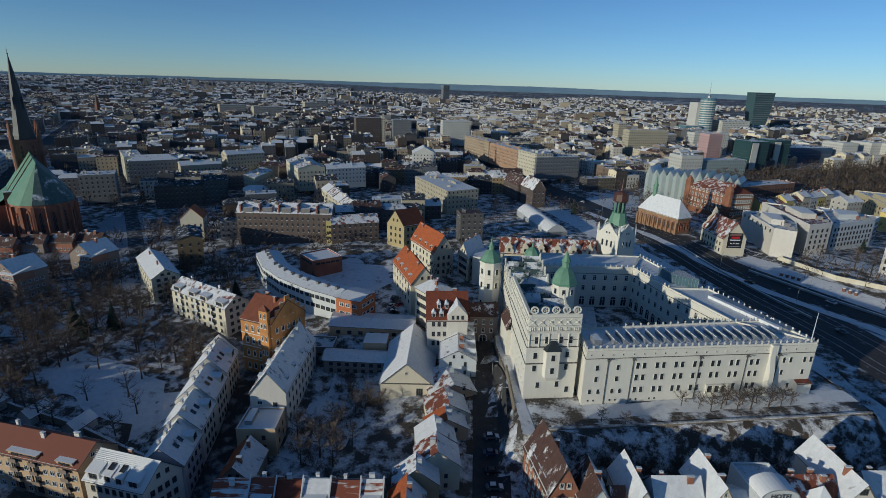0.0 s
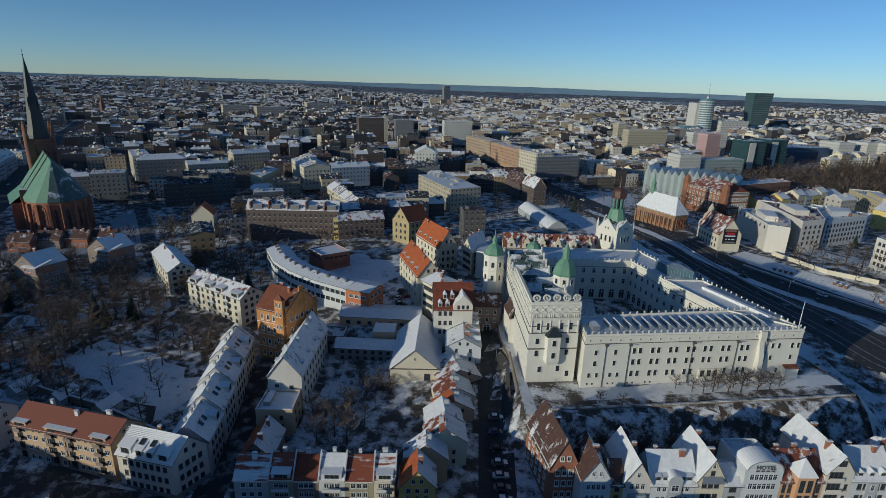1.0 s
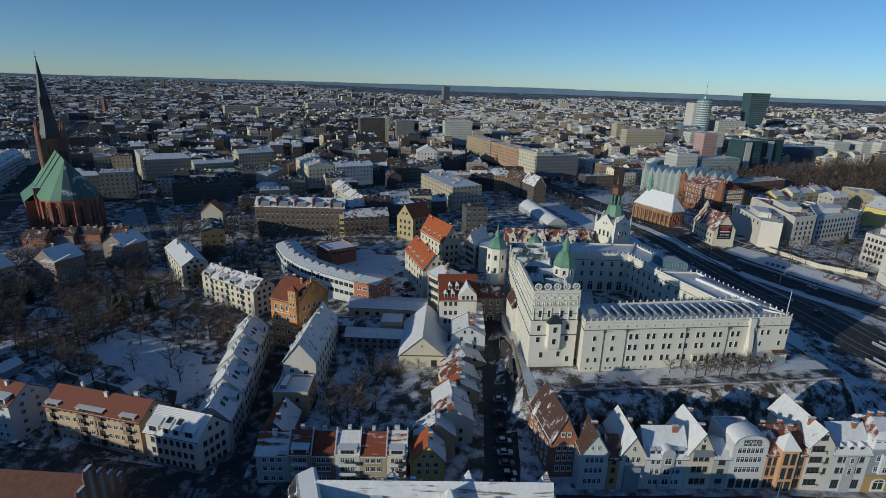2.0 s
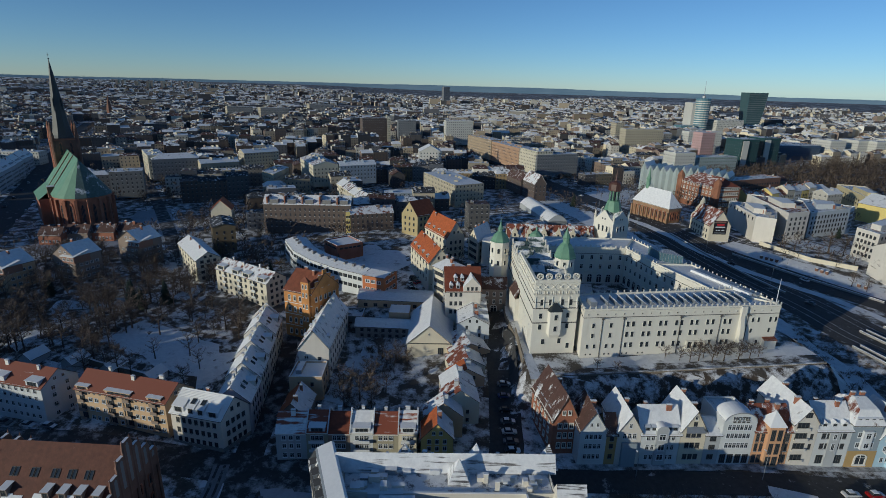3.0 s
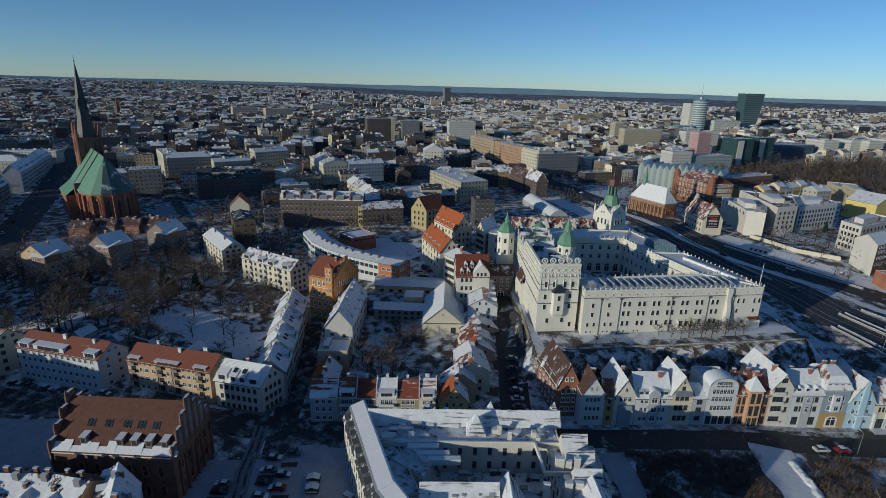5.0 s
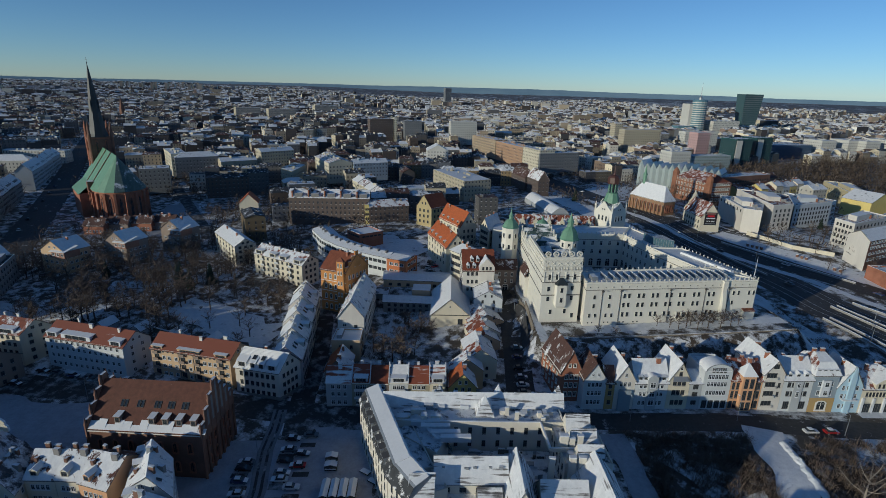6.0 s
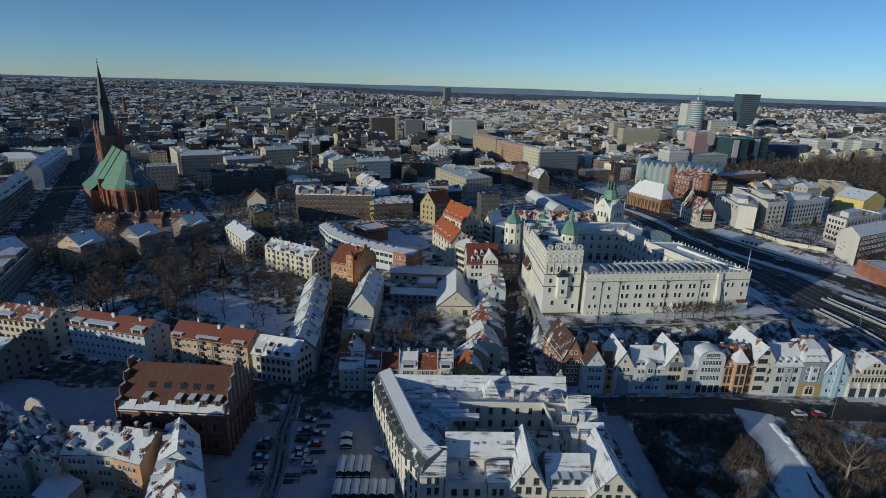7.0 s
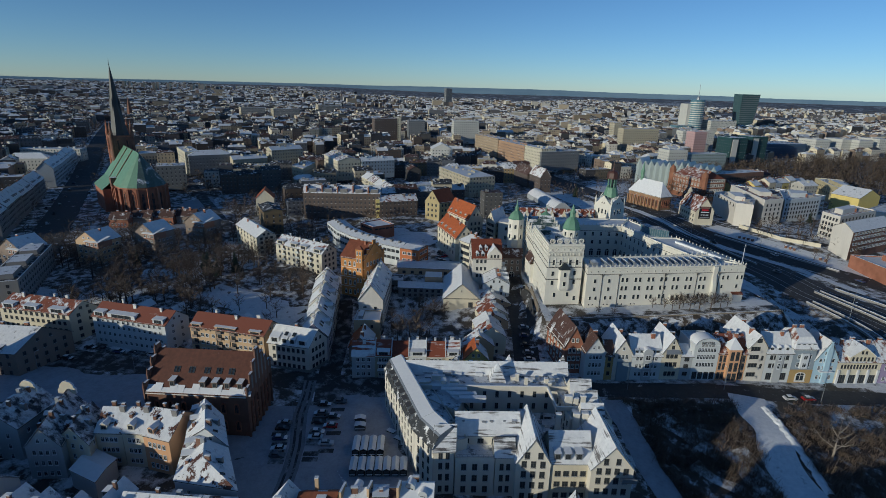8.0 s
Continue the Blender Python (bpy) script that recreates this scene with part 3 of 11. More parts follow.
WIN = {"white": window_mesh("window", METAL_WHITE),
       "dark": window_mesh("window", TRIM_DARK, 0.06),
       "slit": window_mesh("window", TRIM_DARK, 0.06, 0.12, 0, 0, False),
       "stone": window_mesh("window", TRIM, 0.2, 0.13, 1, 1),
       "castle": window_mesh("window", TRIM, 0.14, 0.05, 0, 0, False),
       "arch": window_mesh("window", TRIM, 0.16, 0.12, 1, 1, True, True),
       "brick_arch": window_mesh("window", RED_BRICK, 0.16, 0.12, 1, 1, False, True),
       "gothic": window_mesh("window", RED_BRICK, 0.3, 0.14, 2, 0, False, True),
       "shop": window_mesh("window", TRIM_DARK, 0.08, 0.05, 2, 0, False),
       "roof": window_mesh("window", TRIM_DARK, 0.1, 0.08, 0, 0, False)}


def wall_at(a, b, s, z, out=0.0):
    """Pose on the wall a-b, s metres along, at height z, its -y outwards."""
    d = Vector((b[0] - a[0], b[1] - a[1], 0)).normalized()
    p = Vector((a[0], a[1], z)) + d * s + Vector((d.y, -d.x, 0)) * out
    return Matrix(((d.x, -d.y, 0, p.x), (d.y, d.x, 0, p.y), (0, 0, 1, p.z), (0, 0, 0, 1)))


def window_at(parent, a, b, s, z, w, h, kind="white", name="window", out=0.0):
    return placed(name, WIN[kind], wall_at(a, b, s, z, out) @ Matrix.Diagonal((w, 1, h, 1)), parent)


def window_rows(parent, a, b, zs, cols, w=1.1, h=1.6, kind="white", margin=1.2, skip=()):
    L = math.hypot(b[0] - a[0], b[1] - a[1])
    for r, z in enumerate(zs):
        for c in range(cols):
            if (r, c) in skip:
                continue
            s = margin + (L - 2 * margin) * (c + 0.5) / cols
            window_at(parent, a, b, s, z, w, h, kind)


def inside(quad, u, v):
    a, b, c, d = quad
    return tuple((a[k] * (1 - u) + b[k] * u) * (1 - v) + (d[k] * (1 - u) + c[k] * u) * v for k in (0, 1))


def sizes(quad):
    a, b, c, d = quad
    return math.hypot(b[0] - a[0], b[1] - a[1]), math.hypot(d[0] - a[0], d[1] - a[1])


def roof_polys(quad, kind, ze, zr, over=0.4, hip=0.25, zm=None):
    """Top faces of a roof, and the gable triangles that its walls need."""
    lu, lv = sizes(quad)
    ou, ov = over / lu, over / lv
    q = lambda u, v, z: (*inside(quad, u, v), z)
    if kind == "gable_u":
        dz = (zr - ze) * 2 * ov
        return ([[q(-ou, -ov, ze - dz), q(1 + ou, -ov, ze - dz), q(1 + ou, 0.5, zr), q(-ou, 0.5, zr)],
                 [q(1 + ou, 1 + ov, ze - dz), q(-ou, 1 + ov, ze - dz), q(-ou, 0.5, zr), q(1 + ou, 0.5, zr)]],
                [[q(1, 0, ze), q(1, 1, ze), q(1, 0.5, zr - 0.1)], [q(0, 1, ze), q(0, 0, ze), q(0, 0.5, zr - 0.1)]])
    if kind == "gable_v":
        dz = (zr - ze) * 2 * ou
        return ([[q(-ou, 1 + ov, ze - dz), q(-ou, -ov, ze - dz), q(0.5, -ov, zr), q(0.5, 1 + ov, zr)],
                 [q(1 + ou, -ov, ze - dz), q(1 + ou, 1 + ov, ze - dz), q(0.5, 1 + ov, zr), q(0.5, -ov, zr)]],
                [[q(0, 0, ze), q(1, 0, ze), q(0.5, 0, zr - 0.1)], [q(1, 1, ze), q(0, 1, ze), q(0.5, 1, zr - 0.1)]])
    if kind == "hip_u":
        return ([[q(-ou, -ov, ze), q(1 + ou, -ov, ze), q(1 - hip, 0.5, zr), q(hip, 0.5, zr)],
                 [q(1 + ou, 1 + ov, ze), q(-ou, 1 + ov, ze), q(hip, 0.5, zr), q(1 - hip, 0.5, zr)],
                 [q(1 + ou, -ov, ze), q(1 + ou, 1 + ov, ze), q(1 - hip, 0.5, zr)],
                 [q(-ou, 1 + ov, ze), q(-ou, -ov, ze), q(hip, 0.5, zr)]], [])
    if kind == "hip_v":
        return ([[q(-ou, 1 + ov, ze), q(-ou, -ov, ze), q(0.5, hip, zr), q(0.5, 1 - hip, zr)],
                 [q(1 + ou, -ov, ze), q(1 + ou, 1 + ov, ze), q(0.5, 1 - hip, zr), q(0.5, hip, zr)],
                 [q(-ou, -ov, ze), q(1 + ou, -ov, ze), q(0.5, hip, zr)],
                 [q(1 + ou, 1 + ov, ze), q(-ou, 1 + ov, ze), q(0.5, 1 - hip, zr)]], [])
    if kind == "mansard":
        zm = zm or ze + (zr - ze) * 0.7
        iu, iv = 1.4 / lu, 1.4 / lv
        lo = [q(-ou, -ov, ze), q(1 + ou, -ov, ze), q(1 + ou, 1 + ov, ze), q(-ou, 1 + ov, ze)]
        hi = [q(iu, iv, zm), q(1 - iu, iv, zm), q(1 - iu, 1 - iv, zm), q(iu, 1 - iv, zm)]
        r = [q(0.3, 0.5, zr), q(0.7, 0.5, zr)]
        return ([[lo[k], lo[(k + 1) % 4], hi[(k + 1) % 4], hi[k]] for k in range(4)]
                + [[hi[0], hi[1], r[1], r[0]], [hi[1], hi[2], r[1]], [hi[2], hi[3], r[0], r[1]], [hi[3], hi[0], r[0]]], [])
    return ([[q(0.01, 0.01, ze), q(0.99, 0.01, ze), q(0.99, 0.99, ze), q(0.01, 0.99, ze)]], [])


def flat_pieces(poly):
    """A four-cornered slope that is twisted becomes two flat triangles."""
    if len(poly) != 4:
        return [poly]
    a, c, d, e = (Vector(p) for p in poly)
    n = (c - a).cross(d - a).normalized()
    return [poly] if abs((e - a).dot(n)) < 0.04 else [[poly[0], poly[1], poly[2]], [poly[0], poly[2], poly[3]]]


def chimney(parent, at, z, h=1.6, w=0.9, d=0.55, turn=0.0, mat=None):
    b = Build()
    c, s = math.cos(turn), math.sin(turn)
    plan = lambda k: [(at[0] + (x * c - y * s) * k, at[1] + (x * s + y * c) * k) for x, y in ((-w / 2, -d / 2), (w / 2, -d / 2), (w / 2, d / 2), (-w / 2, d / 2))]
    b.prism(plan(1), z - 1.2, z + h, mat or RED_BRICK)
    b.prism(plan(1.2), z + h, z + h + 0.15, CONCRETE)
    b.prism(plan(1.1), z + h + 0.15, z + h + 0.27, SNOW_CAP)
    return b.done("chimney", parent)


FOOT = []


def house(name, quad, z0, ze, zr, roof="gable_u", wall=None, top=None, label="", rows=(), cols=(0, 0, 0, 0), win="white", size=(1.1, 1.6),
          chimneys=0, over=0.4, hip=0.25, zm=None, group="", category="house", door=None, cornice=True, plinth=None, gable_win=True, pot=None, margin=1.2):
    """A building on a four-cornered plan: front left, front right, back right, back left. top: one roof material, or one for each slope.
    rows: heights of the window middles; cols: windows along front, right, back and left."""
    wall = wall or PLASTER_WHITE
    top = top or ROOF_SNOW
    c = inside(quad, 0.5, 0.5)
    FOOT.append((c[0], c[1], max(sizes(quad)) * 0.5 + 3))
    root = thing(name, (c[0], c[1], z0), label, category, group)
    polys, gables = roof_polys(quad, roof, ze, zr, over, hip, zm)
    b = Build()
    low = z0 - 4
    for i in range(4):
        p, r = quad[i], quad[(i + 1) % 4]
        b.poly([(*p, low), (*r, low), (*r, ze), (*p, ze)], wall)
    for g in gables:
        b.poly(g, wall)
    b.poly([(*p, low) for p in quad][::-1], wall)
    b.poly([(*p, ze - 0.3) for p in quad], wall)
    b.done("wall", root)
    b = Build()
    lu, lv = sizes(quad)
    for k, p in enumerate(polys):
        mat = top[k % len(top)] if isinstance(top, (tuple, list)) else top
        for piece in flat_pieces(p):
            b.solid(piece, 0.22, mat, TRIM_DARK if roof != "flat" else wall)
    b.done("roof", root)
    if roof == "flat":
        for i in range(4):
            p, r = Vector((*quad[i], ze - 0.3)), Vector((*quad[(i + 1) % 4], ze - 0.3))
            e = Build()
            d = (r - p).normalized()
            nrm = Vector((d.y, -d.x, 0)) * -0.14
            e.bar(p + nrm + d * (0.3 if i % 2 else 0), r + nrm - d * (0.3 if i % 2 else 0), 0.3, 0.85, wall)
            e.bar(p + nrm + Vector((0, 0, 0.85)), r + nrm + Vector((0, 0, 0.85)), 0.34, 0.12, SNOW_CAP)
            e.done("parapet", root)
    elif cornice:
        for i in range(4):
            if gables and ((roof == "gable_u") == (i % 2 == 1)):
                continue
            p, r = Vector((*quad[i], ze - 0.42)), Vector((*quad[(i + 1) % 4], ze - 0.42))
            d = (r - p).normalized()
            e = Build()
            e.bar(p + Vector((d.y, -d.x, 0)) * 0.1, r + Vector((d.y, -d.x, 0)) * 0.1, 0.24, 0.3, TRIM)
            e.done("cornice", root)
    if plinth:
        for i in range(4):
            p, r = Vector((*quad[i], low)), Vector((*quad[(i + 1) % 4], low))
            d = (r - p).normalized()
            e = Build()
            e.bar(p + Vector((d.y, -d.x, 0)) * 0.05, r + Vector((d.y, -d.x, 0)) * 0.05, 0.14, plinth - low, PLASTER_DARK)
            e.done("plinth", root)
    for i in range(4):
        if cols[i]:
            window_rows(root, quad[i], quad[(i + 1) % 4], rows, cols[i], size[0], size[1], win, margin)
    if gable_win and gables:
        for i in ((1, 3) if roof == "gable_u" else (0, 2)):
            if cols[i]:
                L = sizes(quad)[1 if i % 2 else 0]
                for k in (-1, 1) if L > 7 else (0,):
                    window_at(root, quad[i], quad[(i + 1) % 4], L / 2 + k * L * 0.11, ze + (zr - ze) * 0.3, size[0] * 0.85, size[1] * 0.8, win)
    if door is not None:
        p, r = quad[0], quad[1]
        window_at(root, p, r, lu * door, z0 + 1.15, 1.2, 2.3, "shop", "door")
    rng = random.Random(hash((round(c[0]), round(c[1]))) & 0xffff)
    turn = math.atan2(quad[1][1] - quad[0][1], quad[1][0] - quad[0][0])
    for k in range(chimneys):
        t = (k + 0.5) / chimneys + rng.uniform(-0.08, 0.08)
        t = 0.06 + 0.88 * t
        off = 0.5 + rng.choice((-0.09, 0.08, 0.1))
        u, v = (t, off) if roof in ("gable_u", "hip_u", "mansard", "flat") else (off, t)
        zz = ze if roof == "flat" else zr - abs(off - 0.5) * 2 * (zr - ze)
        chimney(root, inside(quad, u, v), zz, rng.uniform(1.0, 1.7), rng.uniform(0.7, 1.5), 0.6, turn, pot)
    return root


def dormer(parent, a, b, s, z, w=1.7, h=1.7, depth=2.6, back=0.4, wall=None, cap=None, kind="dark", pitched=False):
    """A dormer on the slope above the wall a-b: its front stands back metres behind the wall."""
    m = wall_at(a, b, s, z, -back)
    wall, cap = wall or TRIM, cap or SNOW_CAP
    bl = Build()
    pt = lambda x, y, zz: tuple(m @ Vector((x, y, zz)))
    plan = [pt(-w / 2, 0, 0)[:2], pt(w / 2, 0, 0)[:2], pt(w / 2, depth, 0)[:2], pt(-w / 2, depth, 0)[:2]]
    bl.prism(plan, z, z + h, wall)
    if pitched:
        for sx in (-1, 1):
            quad = [pt(sx * (w / 2 + 0.15), -0.2, h - 0.05), pt(0, -0.2, h + 0.7), pt(0, depth + 1, h + 0.7), pt(sx * (w / 2 + 0.15), depth + 1, h - 0.05)]
            bl.solid(quad if sx < 0 else quad[::-1], 0.12, cap)
        bl.poly([pt(-w / 2, -0.01, h), pt(w / 2, -0.01, h), pt(0, -0.01, h + 0.6)], wall)
    else:
        quad = [pt(-w / 2 - 0.15, -0.25, h + 0.05), pt(w / 2 + 0.15, -0.25, h + 0.05), pt(w / 2 + 0.15, depth, h + 0.35), pt(-w / 2 - 0.15, depth, h + 0.35)]
        bl.solid(quad, 0.2, cap, wall)
    d = bl.done("dormer", parent)
    placed("window", WIN[kind], wall_at(a, b, s, z + h * 0.52, -back) @ Matrix.Diagonal((w * 0.72, 1, h * 0.7, 1)), d)
    return d


def skylight(parent, a, b, s, z, back, pitch, w=0.9, h=1.3):
    """A roof window lying in the slope above the wall a-b."""
    m = wall_at(a, b, s, z, -back) @ Matrix.Rotation(-(math.pi / 2 - pitch), 4, "X") @ Matrix.Diagonal((w, 1, h, 1))
    return placed("roof_window", WIN["roof"], m, parent)

# ---- the castle: five white wings round a court ----
def on_line(a, b, s, out=0.0):
    d = Vector((b[0] - a[0], b[1] - a[1])).normalized()
    return (a[0] + d.x * s + d.y * out, a[1] + d.y * s - d.x * out)


castle = thing("castle", (30, 170, 9), "white plastered renaissance castle with ornate parapets and copper domes", "castle")
CW, CS = PLASTER_CASTLE, TIN_SNOW
E_A, E_B = (16.7, 138.0), (82.2, 159.3)          # east front, from the block to the flagpole corner
E_C, E_D = (74.5, 173.0), (15.0, 151.0)
E_TOP = 26.0


def flat_wing(plan, z0, z1, name="wing", cap=None):
    b = Build()
    b.prism(plan, z0 - 3, z1, CW, cap or CS)
    w = b.done(name, castle)
    for i in range(len(plan)):
        p, r = plan[i], plan[(i + 1) % len(plan)]
        d = Vector((r[0] - p[0], r[1] - p[1], 0)).normalized()
        n = Vector((d.y, -d.x, 0))
        e = Build()
        e.bar(Vector((*p, z1 - 0.35)) + n * 0.12, Vector((*r, z1 - 0.35)) + n * 0.12, 0.3, 0.3, CW)
        e.bar(Vector((*p, z1 - 2.6)) + n * 0.05, Vector((*r, z1 - 2.6)) + n * 0.05, 0.16, 0.18, TRIM_DARK)
        e.bar(Vector((*p, z1)) - n * 0.2, Vector((*r, z1)) - n * 0.2, 0.4, 0.55, CW)
        e.done("cornice", w)
    return w


crest = Build()
for sx in (-1, 1):
    crest.loft([[(sx * x, y, z) for x, y, z in ring] for ring in
                ([(0.0, -0.12, 0), (0.28, -0.12, 0), (0.28, 0.12, 0), (0.0, 0.12, 0)], [(0.0, -0.1, 0.45), (0.2, -0.1, 0.5), (0.2, 0.1, 0.5), (0.0, 0.1, 0.45)],
                 [(0.0, -0.1, 0.6), (0.42, -0.1, 0.62), (0.42, 0.1, 0.62), (0.0, 0.1, 0.6)], [(0.0, -0.08, 1.15), (0.1, -0.08, 1.0), (0.1, 0.08, 1.0), (0.0, 0.08, 1.15)])], CW)
CREST = mesh_of(crest, "crest")


def crests(parent, a, b, z, gap=1.9):
    L = math.hypot(b[0] - a[0], b[1] - a[1])
    n = int(L / gap)
    for k in range(n + 1):
        placed("crest", CREST, wall_at(a, b, L * k / n, z, -0.2) @ Matrix.Scale(0.85, 4), parent)


east = flat_wing([E_A, E_B, E_C, E_D], 9, E_TOP)
crests(east, E_A, E_B, E_TOP + 0.5)
crests(east, E_C, E_D, E_TOP + 0.5, 2.4)
# windows of the east front: pairs in three rows, singles at the block's end
for s in (3.6, 9.6):
    for z in (20.6, 17.0):
        window_at(east, E_A, E_B, s, z, 1.05, 1.75, "castle")
for s in (2.2, 4.6, 8.7, 11.0):
    window_at(east, E_A, E_B, s, 13.1, 0.95, 1.6, "castle")
for k, s in enumerate((16.3, 22.0, 27.6, 33.2, 38.6, 44.3, 50.4)):
    for z in (20.9, 17.2, 13.3):
        for o in (-0.95, 0.95):
            if not (k == 4 and z < 14):
                window_at(east, E_A, E_B, s + o, z, 1.15, 2.0, "castle")
for s in (59.6, 61.7, 66.0, 68.0):
    window_at(east, E_A, E_B, s, 21.2, 1.0, 1.9, "castle")
for s in (59.6, 66.2):
    window_at(east, E_A, E_B, s, 17.2, 1.0, 1.7, "castle")
for s in (62.5, 66.0):
    window_at(east, E_A, E_B, s, 12.8, 1.0, 1.7, "castle")
for s in [1.5 + 3.05 * k for k in range(22)]:
    window_at(east, E_A, E_B, s, 24.6, 0.42, 0.5, "castle", "vent")
for s in (2.0, 3.6, 8.4, 10.0, 14.6, 16.2, 20.2, 21.8):
    window_at(east, E_A, E_B, s, 10.2, 0.5, 0.5, "dark", "vent")
for s in (6.5, 13.8, 33.6, 47.8, 57.6, 24.0):
    if s == 24.0:
        continue
    b = Build()
    p = on_line(E_A, E_B, s, 0.15)
    b.tube((*p, 8), (*p, 23.3), 0.11, 0.11, TRIM_DARK, 6)
    q = on_line(E_A, E_B, s, 1.5)
    b.bar((*p, 23.2), (*q, 23.35), 0.22, 0.2, TRIM_DARK)
    b.turned(p, ((0.3, 22.6), (0.36, 23.3)), TRIM_DARK, 6)
    b.done("downpipe", east)
# stone-framed entrance, and the lean buttress bay near its end
for s in (38.2, 40.3, 42.2):
    window_at(east, E_A, E_B, s, 12.6, 1.5, 2.4, "shop", "door")
b = Build()
for s in (37.0, 39.2, 41.3, 43.4):
    p, q = on_line(E_A, E_B, s - 0.25, 0.25), on_line(E_A, E_B, s + 0.25, 0.25)
    b.bar((*p, 11.2), (*q, 11.2), 0.5, 2.8, CW)
b.bar((*on_line(E_A, E_B, 36.6, 0.4), 13.9), (*on_line(E_A, E_B, 43.8, 0.4), 13.9), 0.6, 0.3, CW)
b.done("portal", east)
b = Build()
for z0, z1, o0, o1, w in ((9, 23.2, 2.2, 0.5, 1.5),):
    ring = lambda z, o: [(*on_line(E_A, E_B, 54.6, -0.1), z), (*on_line(E_A, E_B, 54.6, o), z), (*on_line(E_A, E_B, 54.6 + w, o), z), (*on_line(E_A, E_B, 54.6 + w, -0.1), z)]
    b.loft([ring(z0, o0), ring(18, 1.6), ring(z1, o1)], CW)
b.prism([on_line(E_A, E_B, 54.4, -0.1), on_line(E_A, E_B, 54.4, 0.9), on_line(E_A, E_B, 56.3, 0.9), on_line(E_A, E_B, 56.3, -0.1)], 23.2, 26.4, CW)
b.done("buttress", east)
b = Build()
b.prism([on_line(E_A, E_B, 64.4, -0.1), on_line(E_A, E_B, 64.4, 1.6), on_line(E_A, E_B, 68.8, 1.6), on_line(E_A, E_B, 68.8, -0.1)], 8, 14.2, CW)
b.solid([(*on_line(E_A, E_B, 64.2, 1.8), 14.1), (*on_line(E_A, E_B, 69.0, 1.8), 14.1), (*on_line(E_A, E_B, 69.0, 0), 14.7), (*on_line(E_A, E_B, 64.2, 0), 14.7)], 0.15, TILE_BROWN)
b.done("annex", east)
# glazed skylight ribs in rows on the roof terrace
for k in range(17):
    s = 9 + k * 3.05
    b = Build()
    a0, a1 = Vector((*on_line(E_A, E_B, s, -3.2), E_TOP)), Vector((*on_line(E_A, E_B, s, -9.2), E_TOP))
    c0, c1 = Vector((*on_line(E_A, E_B, s + 2.0, -3.2), E_TOP)), Vector((*on_line(E_A, E_B, s + 2.0, -9.2), E_TOP))
    up = Vector((0, 0, 1.5))
    b.poly([a0, a1, a1 + up, a0 + up], METAL_GREY)
    b.poly([c0, a0 + up, a1 + up, c1], GLASS_BLUE)
    b.poly([a0, a0 + up, c0], METAL_GREY)
    b.poly([a1, c1, a1 + up], METAL_GREY)
    for t in (0.0, 0.25, 0.5, 0.75, 1.0):
        b.tube(a0.lerp(a1, t) + up, c0.lerp(c1, t), 0.07, 0.07, METAL_WHITE, 4)
    b.bar(a0 + up, a1 + up, 0.28, 0.14, SNOW_CAP)
    b.done("skylight", east)
b = Build()
b.prism([on_line(E_A, E_B, 3.2, -3), on_line(E_A, E_B, 5.4, -3), on_line(E_A, E_B, 5.4, -7), on_line(E_A, E_B, 3.2, -7)], E_TOP, E_TOP + 1.6, METAL_GREY, SNOW_CAP)
b.done("roof_box", east)
b = Build()
b.turned((80.6, 159.8), ((0.16, 26), (0.12, 31), (0.06, 35.5)), METAL_WHITE, 6)
b.done("flagpole", east)

# ---- south wing: the tall gabled block and its long white side ----
S_A, S_B = (0.5, 137.2), (14.8, 141.6)            # block front
S_C, S_D = (12.6, 152.0), (-2.6, 149.0)
S_E, S_F = (1.5, 197.0), (-12.6, 196.0)           # far end
block = flat_wing([S_A, S_B, (5.5, 168.0), (-6.2, 166.0)], 8.8, 30.0, "block", COPPER_SNOW)
wing = flat_wing([(-6.0, 165.6), (5.6, 168.0), S_E, S_F], 8.8, 29.0, "wing", COPPER_SNOW)


